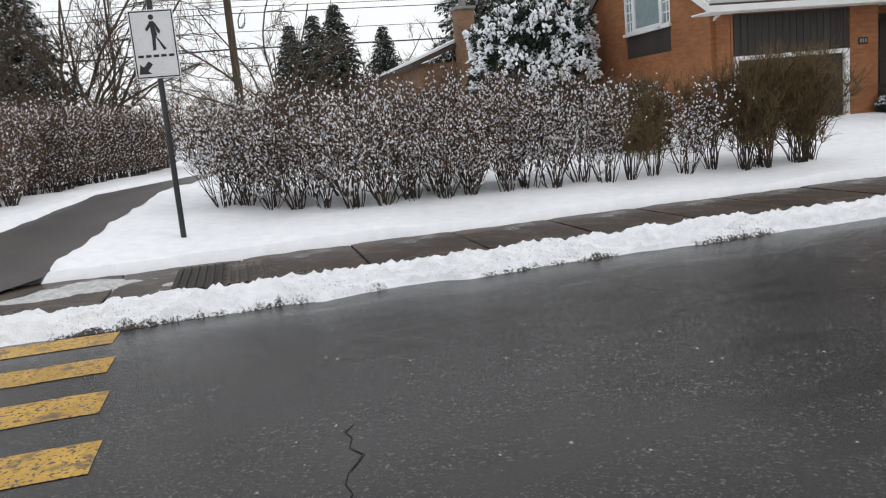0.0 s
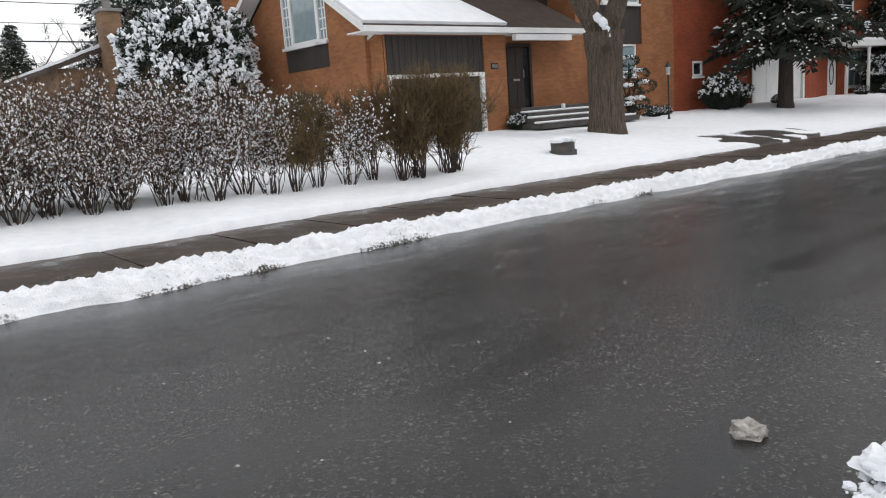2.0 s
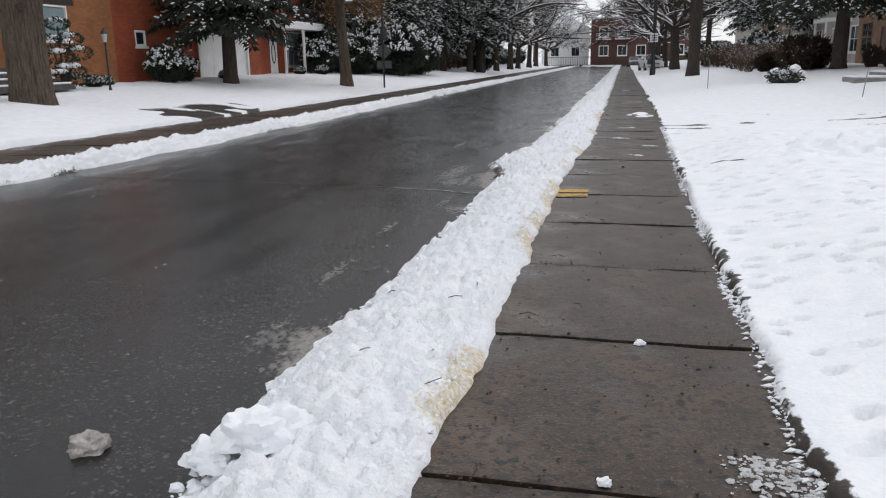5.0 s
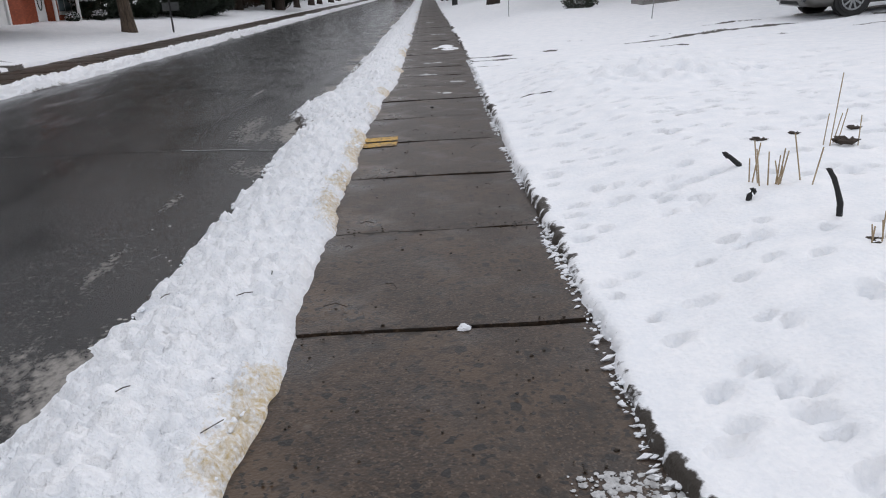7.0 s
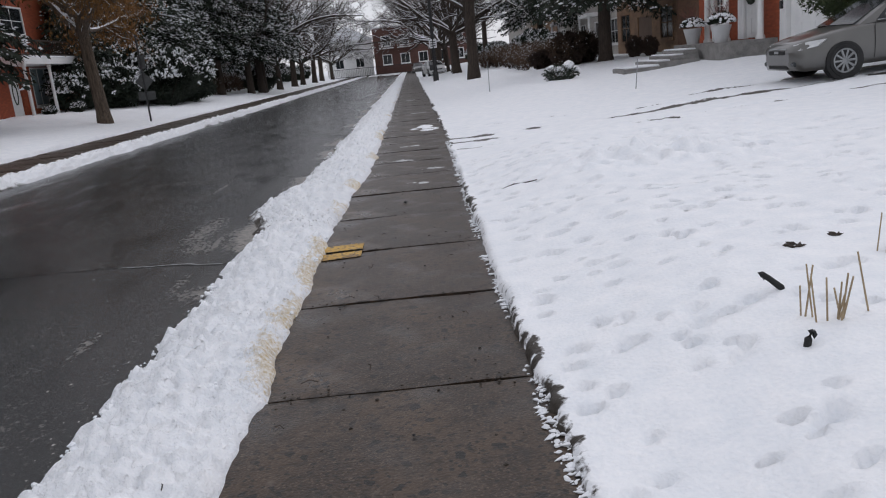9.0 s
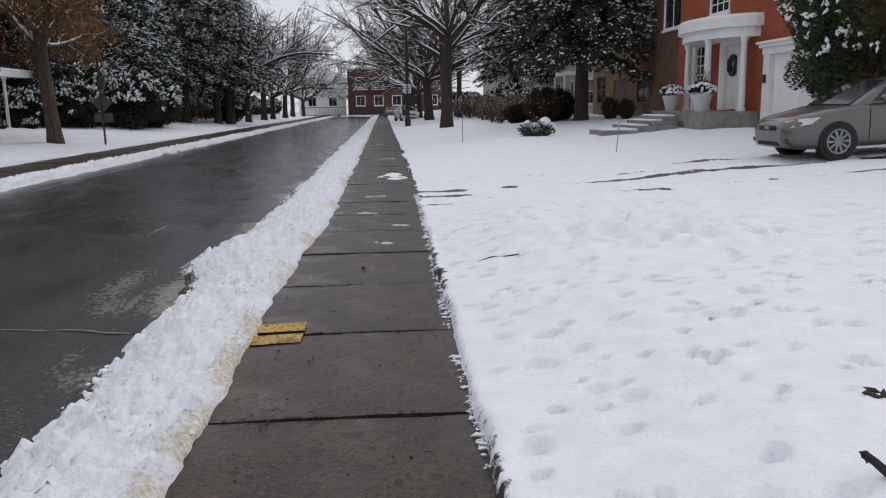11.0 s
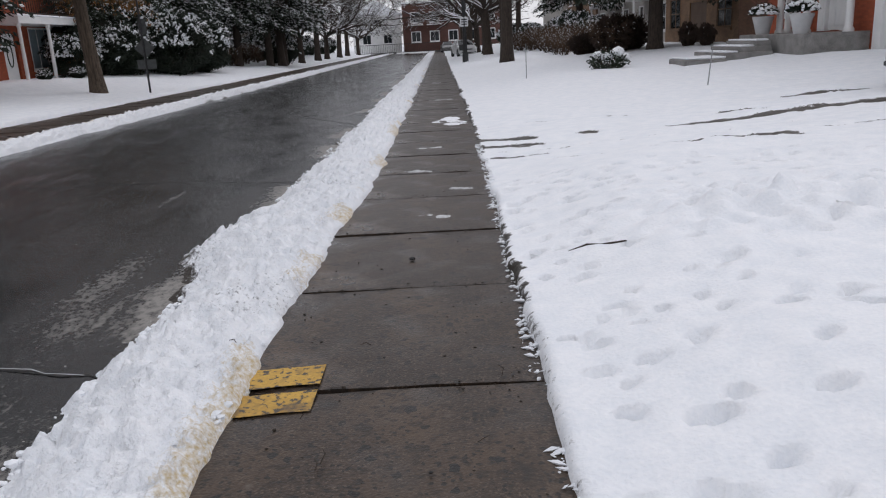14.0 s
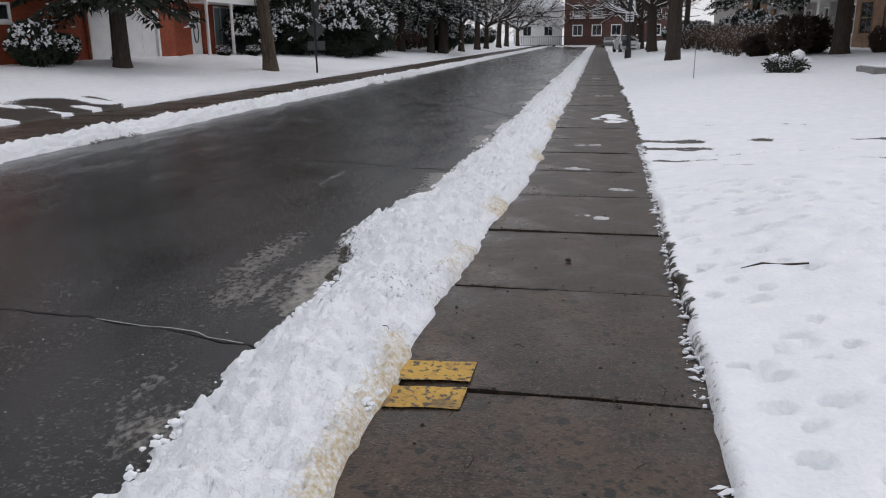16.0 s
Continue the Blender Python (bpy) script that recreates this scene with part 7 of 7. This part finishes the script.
# ---- small things on the left ----
def topiary(x, y):
    t = thing("topiary_shrub", x, y, gz(x, y), "cloud-pruned evergreen with snow on each pad", "shrub")
    rg = random.Random(8)
    T, N, S = Geo(), Geo(), Geo()
    for k, (px, py, pz, r) in enumerate(((0, 0, 2.0, 0.30), (0.1, 0.35, 1.55, 0.34), (-0.1, -0.3, 1.5, 0.3), (0.1, 0.65, 1.15, 0.38), (-0.05, -0.05, 1.05, 0.4), (0.15, 0.1, 0.6, 0.42), (0, -0.35, 0.45, 0.38), (0.1, 0.5, 0.35, 0.3))):
        T.tube([(0, 0, 0.0 if k < 5 else 0.1), (px * 0.4, py * 0.5, pz * 0.6), (px, py, pz - 0.05)], [0.05, 0.035, 0.02], 6)
        for m in range(260):
            v = rand_dir(rg)
            leaf(N, Vector((px + v.x * r, py + v.y * r, pz + v.z * r * 0.45)), (v + Vector((0, 0, 0.4))).normalized(), rand_dir(rg), 0.10, 0.03)
        for m in range(9):
            w, q = rg.uniform(0, 6.28), rg.uniform(0, 0.7)
            S.blob((px + r * q * math.cos(w), py + r * q * math.sin(w), pz + 0.42 * r), r * 0.42, 0.5, rg, 0.2)
    part("trunk", T, DARK_BARK, t), part("foliage", N, NEEDLE, t), part("snow", S, SNOW, t, "rounded caps of snow")
    return t


topiary(-16.7, 21.0)
sp = bush_thing("dwarf_spruce", bushy(91, (0.7, 0.7, 0.72), 5000, 330, 0.11, 0.08, 0.5, 0.0), -17.2, 27.4, gz(-17.2, 27.4), "dwarf spruce by the wall dusted with snow", "shrub")
c = copy_thing(sp, pose(-17.5, 28.8, gz(-17.5, 28.8), 0, 0, 70))
c.scale = (1.0, 1.0, 0.7)
for x, y, s in ((-17.2, 16.2, 0.45), (-17.0, 17.1, 0.4), (-16.9, 22.6, 0.38), (-17.0, 23.4, 0.35), (-17.0, 31.6, 0.4), (-17.2, 40.2, 0.45), (-17.0, 43, 0.5)):
    c = copy_thing(sp, pose(x, y, gz(x, y)))
    c.scale = (s, s, s * 0.8)
# flat stones with a cap of snow
st = thing("stone_stack", -12.8, 13.25, gz(-12.8, 13.25) - 0.02, "stacked flat dark stones with snow on top", "stones")
for k, (dx, dy, w, l, z0, z1) in enumerate(((0, 0, 0.28, 0.38, 0.0, 0.14), (0.03, -0.03, 0.25, 0.34, 0.14, 0.25), (-0.02, 0.04, 0.24, 0.36, 0.25, 0.33))):
    g = Geo()
    g.prism([(dx + w * math.cos(a) * (1 + 0.12 * math.sin(3 * a + k)), dy + l * math.sin(a) * (1 + 0.1 * math.cos(2 * a + k))) for a in np.linspace(0, 5.9, 14)], "z", z0, z1)
    part("stone", g, DARK_STONE, st)
g = Geo()
for p, r in (((0, 0, 0.38), 0.28), ((0.02, 0.2, 0.36), 0.24), ((0, -0.2, 0.36), 0.22)):
    g.blob(p, r, 0.4, random.Random(4), 0.2)
part("snow_cap", g, SNOW, st, "snow cap", smooth=True)
# marker post and signs in the beds
for x, y, h, lab in ((-16.9, 17.9, 0.75, "short white marker post by the steps"),):
    g = Geo()
    g.box(x - 0.05, y - 0.05, gz(x, y), x + 0.05, y + 0.05, gz(x, y) + h, 0.01)
    tagged(part("marker_post", g, WHITE_PAINT), lab, "post")

# tactile crossing plate in the far pavement
tp = thing("tactile_plate", -9.9, -1.05, 0.012, "ribbed brown crossing plate in the pavement", "paving")
g = Geo()
g.box(-0.85, -0.62, -0.02, 0.85, 0.62, 0.006, 0.004)
part("plate", g, CONCRETE, tp)
for k in range(12):
    boxp("rib", (-0.8, -0.58 + k * 0.1, 0.0055, 0.8, -0.54 + k * 0.1, 0.024), CONCRETE, tp)

# footpath between the hedges
fx = steps_of((-30, -14, 0.5), (-14, -10.5, 0.15))


rows_y = np.linspace(0, 1, 14)
PX = np.array([[x for x in fx] for u in rows_y])
PY = np.array([[path_right(x) + (path_left(x) - path_right(x)) * u for x in fx] for u in rows_y])
g = Geo()
PZ = land(PX, PY) - 0.005
PZ = np.where(PX > -10.6, 0.02, PZ)
g.v = [tuple(p) for p in np.stack([PX, PY, PZ], -1).reshape(-1, 3)]
m = len(fx)
g.f = [(i * m + j, i * m + j + 1, (i + 1) * m + j + 1, (i + 1) * m + j) for i in range(len(rows_y) - 1) for j in range(m - 1)]
tagged(part("footpath", g, WET_PATH, smooth=True), "wet dark footpath between the hedges", "path", kind="structure")

# ---- small things on the right ----
def rod(name, x, y, top, r, mat, label, lean=(0, 0), category="stake", group=""):
    z = gz(x, y)
    g = Geo()
    g.tube([(x, y, z - 0.1), (x + lean[0], y + lean[1], z + top)], [r, r * 0.9], 8)
    return tagged(part(name, g, mat), label, category, group)


rod("driveway_marker", 3.02, 30.4, 1.15, 0.014, GALV, "thin driveway marker rod stuck in the snow", (0.0, 0), "marker", "driveway markers")
rod("driveway_marker", 5.95, 22.0, 0.75, 0.014, GALV, "thin driveway marker rod stuck in the snow", (0.08, 0), "marker", "driveway markers")
g = Geo()
zz = gz(8.7, 14.4)
g.box(8.66, 14.36, zz - 0.1, 8.74, 14.44, zz + 1.5, 0.006)
tagged(part("wooden_stake", g, PALE_WOOD), "pale square wooden stake stuck in the snow", "stake")
tw = Geo()
tw.tube([(1.12, 10.42, gz(1.12, 10.4) + 0.02), (1.25, 10.45, gz(1.25, 10.45) + 0.03), (1.34, 10.40, gz(1.34, 10.4) + 0.02), (1.50, 10.36, gz(1.5, 10.36) + 0.02)], [0.005, 0.008, 0.010, 0.006], 7)
tagged(part("fallen_twig", tw, DARK_BARK), "dark fallen twig lying on the snow", "twig")
# dry stalks and black edging spikes
ds = thing("dry_stalks", 2.08, 5.3, gz(2.08, 5.3), "clump of cut dry stalks poking through snow", "plant")
rg = random.Random(12)
for k in range(14):
    g = Geo()
    x, y = rg.uniform(-0.16, 0.16), rg.uniform(-0.12, 0.12)
    g.tube([(x, y, -0.05), (x + rg.uniform(-0.06, 0.06), y + rg.uniform(-0.04, 0.04), rg.uniform(0.10, 0.30))], [0.0045, 0.004], 6)
    part("stalk", g, DRY_STALK, ds)
for x, y, pts, r in ((2.10, 4.64, ((0, 0, -0.06), (-0.004, 0, 0.06), (-0.022, 0.01, 0.13), (-0.045, 0.01, 0.19), (-0.075, 0.01, 0.235)), 0.015),
                     (2.00, 5.73, ((0.02, 0, -0.04), (0.0, 0, 0.03), (-0.05, 0.02, 0.075), (-0.085, 0.03, 0.10)), 0.017), (1.81, 5.10, ((0, 0, -0.04), (0.01, 0, 0.03), (0.03, 0.01, 0.055)), 0.015)):
    s = thing("dead_plant", x, y, gz(x, y), "black crooked dead plant stub in the snow", "plant", "dead plants")
    g = Geo()
    g.tube(pts, [r * (1.05 - 0.08 * k + 0.12 * (k % 2)) for k in range(len(pts))], 9)
    part("stub", g, TYRE, s, smooth=True)
    g = Geo()
    e = Vector(pts[-1])
    chip(g, e, (-1, 0.2, 0.5), r * 1.3, r * 0.9), chip(g, e + Vector((0.012, 0, -0.012)), (0.2, 0.3, 1), r * 1.4, r * 0.8)
    part("broken_tip", g, TYRE, s)
ds2 = thing("dry_stalks", 2.06, 4.2, gz(2.06, 4.2), "short cut dry stalks poking through snow", "plant")
for k in range(6):
    g = Geo()
    x, y = rg.uniform(-0.06, 0.2), rg.uniform(-0.06, 0.06)
    g.tube([(x, y, -0.05), (x + rg.uniform(-0.02, 0.02), y, rg.uniform(0.05, 0.16))], [0.004, 0.0035], 6)
    part("stalk", g, DRY_STALK, ds2)
g = Geo()
for k in range(7):
    chip(g, (rg.uniform(-0.06, 0.08), rg.uniform(-0.04, 0.04), 0.008), (rg.uniform(-1, 1), rg.uniform(-1, 1), 0.1), 0.035, 0.010)
part("dead_leaves", g, DARK_BARK, ds2)
for x, y, h, r in ((2.42, 6.45, 0.03, 0.07), (2.9, 6.15, 0.05, 0.10), (3.2, 6.6, 0.03, 0.06), (2.75, 6.6, 0.02, 0.05)):
    g = Geo()
    for k in range(5):
        w = k * 1.3
        chip(g, (x + 0.5 * r * math.cos(w), y + 0.5 * r * math.sin(w), gz(x, y) + h * 0.6), (math.cos(w + 1), math.sin(w + 1), 0.2), r * 0.7, h * 0.5)
    tagged(part("dead_leaf_clump", g, DARK_BARK), "dark dead leaves showing through the snow", "leaves", "dead leaves")
for k in range(5):
    rod("dry_twig", 2.85 + rg.uniform(-0.2, 0.25), 6.15 + rg.uniform(-0.1, 0.2), rg.uniform(0.08, 0.22) if k else 0.5, 0.004, DRY_STALK, "single dry twig standing in the snow", (rg.uniform(-0.05, 0.12), 0.03), "twig", "dry twigs")
# lumps of snow and slush
def lump(x, y, z, r, n, mat, label, seed):
    rgl = random.Random(seed)
    g = Geo()
    for i in range(15):
        for k in range(28):
            th, ph = math.pi * i / 28, 2 * math.pi * k / 28
            d = Vector((math.sin(th) * math.cos(ph), math.sin(th) * math.sin(ph), math.cos(th)))
            q = r * (0.9 + 0.30 * noise.noise(d * 1.5 + Vector((seed, 0, 0))) + 0.22 * noise.noise(d * 3.5 + Vector((0, seed, 0))) + 0.08 * noise.noise(d * 9))
            g.v.append((x + d.x * q * 1.15, y + d.y * q, z - 0.01 + d.z * q * 0.9))
    for i in range(14):
        for k in range(28):
            g.f.append((i * 28 + k, (i + 1) * 28 + k, (i + 1) * 28 + (k + 1) % 28, i * 28 + (k + 1) % 28))
    return tagged(part("snow_lump", g, mat, smooth=True), label, "snow")


DIRTY_SLUSH = material("dirty_slush", (0.16, 0.14, 0.12), (0.48, 0.45, 0.42), 0.5, 14, 70, 0.5)
lump(-2.2, 2.72, -0.12, 0.085, 16, DIRTY_SLUSH, "dirty lump of slush lying on the road", 1)
lump(-1.52, 2.60, -0.04, 0.11, 22, SNOW, "broken lump of packed snow on the bank", 5)
lump(-1.28, 2.76, 0.02, 0.13, 22, SNOW, "broken lump of packed snow on the bank", 7)
lump(-1.38, 2.66, 0.04, 0.15, 22, SNOW, "broken lump of packed snow on the bank", 2)
lump(-0.02, 2.66, 0.005, 0.028, 5, SNOW, "small crumbs of snow on the pavement", 3)
lump(0.13, 4.10, 0.003, 0.028, 5, SNOW, "small crumbs of snow on the pavement joint", 4)
for k, (x, y) in enumerate(((0.03, 10.83), (-0.05, 9.0), (0.32, 9.3), (0.15, 3.4), (0.3, 3.45), (-0.3, 7.4), (0.2, 7.9), (0.1, 5.1))):
    g = Geo()
    g.blob((x, y, 0.016), 0.028 if k == 0 else 0.010, 0.5, random.Random(k), 0.3)
    tagged(part("dirt_pebble", g, TYRE), "small dark lump of dirt on the slab", "debris", "pavement debris")
g = Geo()
leaf(g, (-0.98, 9.46, 0.07), Vector((0.7, 0.6, 0.1)).normalized(), Vector((0.5, -0.7, 0.3)), 0.07, 0.03)
leaf(g, (-0.98, 9.46, 0.075), Vector((-0.6, 0.5, 0.25)).normalized(), Vector((0.5, 0.7, 0.3)), 0.06, 0.022)
tagged(part("dead_leaf", g, DEAD_LEAF), "curled brown dead leaf on the snowbank", "leaf")
rg = random.Random(33)
for k in range(26):
    x, y = rg.uniform(-1.5, 0.6), rg.uniform(2.4, 10)
    z = 0.075 if x < -0.75 else 0.02
    w = rg.uniform(0, 3.14)
    ln = rg.uniform(0.04, 0.12)
    g = Geo()
    g.tube([(x, y, z), (x + ln * 0.5 * math.cos(w), y + ln * 0.5 * math.sin(w), z + 0.012), (x + ln * math.cos(w + 0.3), y + ln * math.sin(w + 0.3), z + 0.004)], [0.0025] * 3, 4)
    tagged(part("small_twig", g, DARK_BARK), "small dark twig fallen from the trees", "twig", "fallen twigs")
# loose crumbs of snow, slush and dirt along the kerb
def scatter(name, count, place, sizes, mat, label, seed, squash=0.75):
    """Many small broken pieces, too many to count, as one layer."""
    rgs = random.Random(seed)
    g = Geo()
    while count:
        x, y, z = place(rgs)
        if z is None:
            continue
        r = sizes[0] + (sizes[1] - sizes[0]) * rgs.random() ** 3
        g.blob((x, y, z + r * squash * 0.3), r, squash, rgs, 0.45)
        count -= 1
    return tagged(part(name, g, mat), label, "snow", kind="stuff")


def far_y(rgs, a, b, near=1.6):
    """More pieces close by, fewer further off."""
    return a + (b - a) * rgs.random() ** near


def on_bank(rgs):
    x, y = rgs.uniform(-1.62, -0.70), far_y(rgs, 1.6, 20)
    return (x, y, 0.035 - 0.13 * min(1.0, max(0.0, ((-x - 0.68) / 0.95 - 0.35) / 0.5))) if noise.noise(Vector((x * 3, y * 3, 1))) > rgs.uniform(-0.6, 0.35) else (0, 0, None)


def at_kerb(rgs):
    x, y = -1.50 - abs(rgs.gauss(0, 0.22)), far_y(rgs, 1.6, 16)
    return (x, y, -0.146 + 0.012 * (x + 1.2)) if noise.noise(Vector((x * 2.5, y * 1.2, 7))) > rgs.uniform(-0.2, 0.4) else (0, 0, None)


def on_road(rgs):
    x, y = rgs.uniform(-8.0, -1.8), far_y(rgs, -1.0, 26, 1.2)
    return x, y, float(road_height(np.array(x), np.array(y)))


def on_paving(rgs):
    x, y = rgs.choice((-0.62, 0.62)) * (1 - abs(rgs.gauss(0, 0.55))), far_y(rgs, 1.8, 18)
    if rgs.random() < 0.45:
        y = 8.68 + SLAB * rgs.randrange(-4, 7) + rgs.gauss(0, 0.045)
    return (x, y, 0.001) if -0.66 < x < 0.70 and y > 1.8 else (0, 0, None)


scatter("snow_crumbs", 4200, on_bank, (0.008, 0.034), SNOW, "loose white crumbs of snow on the ploughed bank", 61)
scatter("slush_crumbs", 3200, at_kerb, (0.006, 0.028), GREY_CRUMB, "grey crumbs of slush at the edge of the road", 62, 0.6)
scatter("wet_snow_bits", 420, lambda q: (0.40 + 0.34 * q.random() ** 0.7, 2.95 - abs(q.gauss(0, 0.22)), 0.0), (0.004, 0.020), SLUSH, "half-melted bits of snow on the slab's corner", 66, 0.35)
scatter("road_grit", 420, on_road, (0.004, 0.014), GREY_CRUMB, "small bits of slush and grit on the wet road", 63, 0.5)
scatter("paving_dirt", 1100, on_paving, (0.003, 0.011), DIRT_JOINT, "crumbs of dark dirt on the damp slabs", 64, 0.5)
# fringe of melting snow along the lawn's edge
g, rgs = Geo(), random.Random(65)
for k in range(2200):
    y = far_y(rgs, 1.6, 17)
    if noise.noise(Vector((y * 0.9, 0.0, 4.0))) < rgs.uniform(-0.45, 0.15):
        continue
    x = 0.665 + 0.10 * rgs.random() + 0.10 * float(min(1, max(0, (y - 9) / 6)))
    r = 0.004 + 0.013 * rgs.random() ** 2
    if rgs.random() < 0.5:
        g.blob((x, y, 0.01 + 0.15 * max(0.0, x - 0.68)), r, 0.7, rgs, 0.5)
    else:
        chip(g, (x, y, 0.008 + 0.2 * max(0.0, x - 0.68)), (1, rgs.uniform(-1.0, 0.6), rgs.uniform(0, 0.3)), r * rgs.uniform(1.5, 3.2), r * 0.8)
tagged(part("snow_fringe", g, SNOW), "torn melting fringe of snow beside the slabs", "snow", kind="stuff")
# snow patches left on the near pavement
rg = random.Random(21)
def thin_patch(name, x, y, a, b, z, seed, mat, label, high=0.03, cut=0.15):
    """A thin torn layer of snow: a height field that dips under the paving where there is none."""
    n = 56
    xs, ys = np.linspace(x - a, x + a, n), np.linspace(y - b, y + b, n)

    def height(X, Y):
        rim = 1.15 - 1.35 * np.hypot((X - x) / a, (Y - y) / b)
        return z - 0.02 + high * np.clip(rim + 0.75 * fbm(X, Y, min(a, b) * 0.9, 4, seed) - cut, -0.3, 1.0)
    ob = sheet(name, xs, ys, height, mat)
    return tagged(ob, label, "snow", "pavement snow")


for k, (x, y, a, b) in enumerate(((0.48, 20.9, 0.45, 0.9), (0.25, 12.25, 0.40, 0.16), (-0.05, 14.9, 0.3, 0.08), (0.45, 13.6, 0.22, 0.07), (0.1, 17.0, 0.45, 0.10), (0.3, 27, 0.4, 0.3), (0.0, 36, 0.3, 0.7))):
    thin_patch("snow_patch", x, y, a, b, 0.012, 200 + k, SLUSH if k else SNOW, "thin patch of trodden snow on the pavement", 0.026 if k else 0.05, 0.45 if k else 0.1)
thin_patch("slush_patch", -10.1, -2.5, 0.65, 1.3, 0.012, 220, SLUSH, "heap of grey slush at the crossing", 0.07, 0.15)

for o in list(scene.objects):
    if o.parent and o.type == "MESH" and o.name.split(".")[0] in ("snow", "foliage", "greenery", "twigwork", "stemwork"):
        o["kind"] = "stuff"
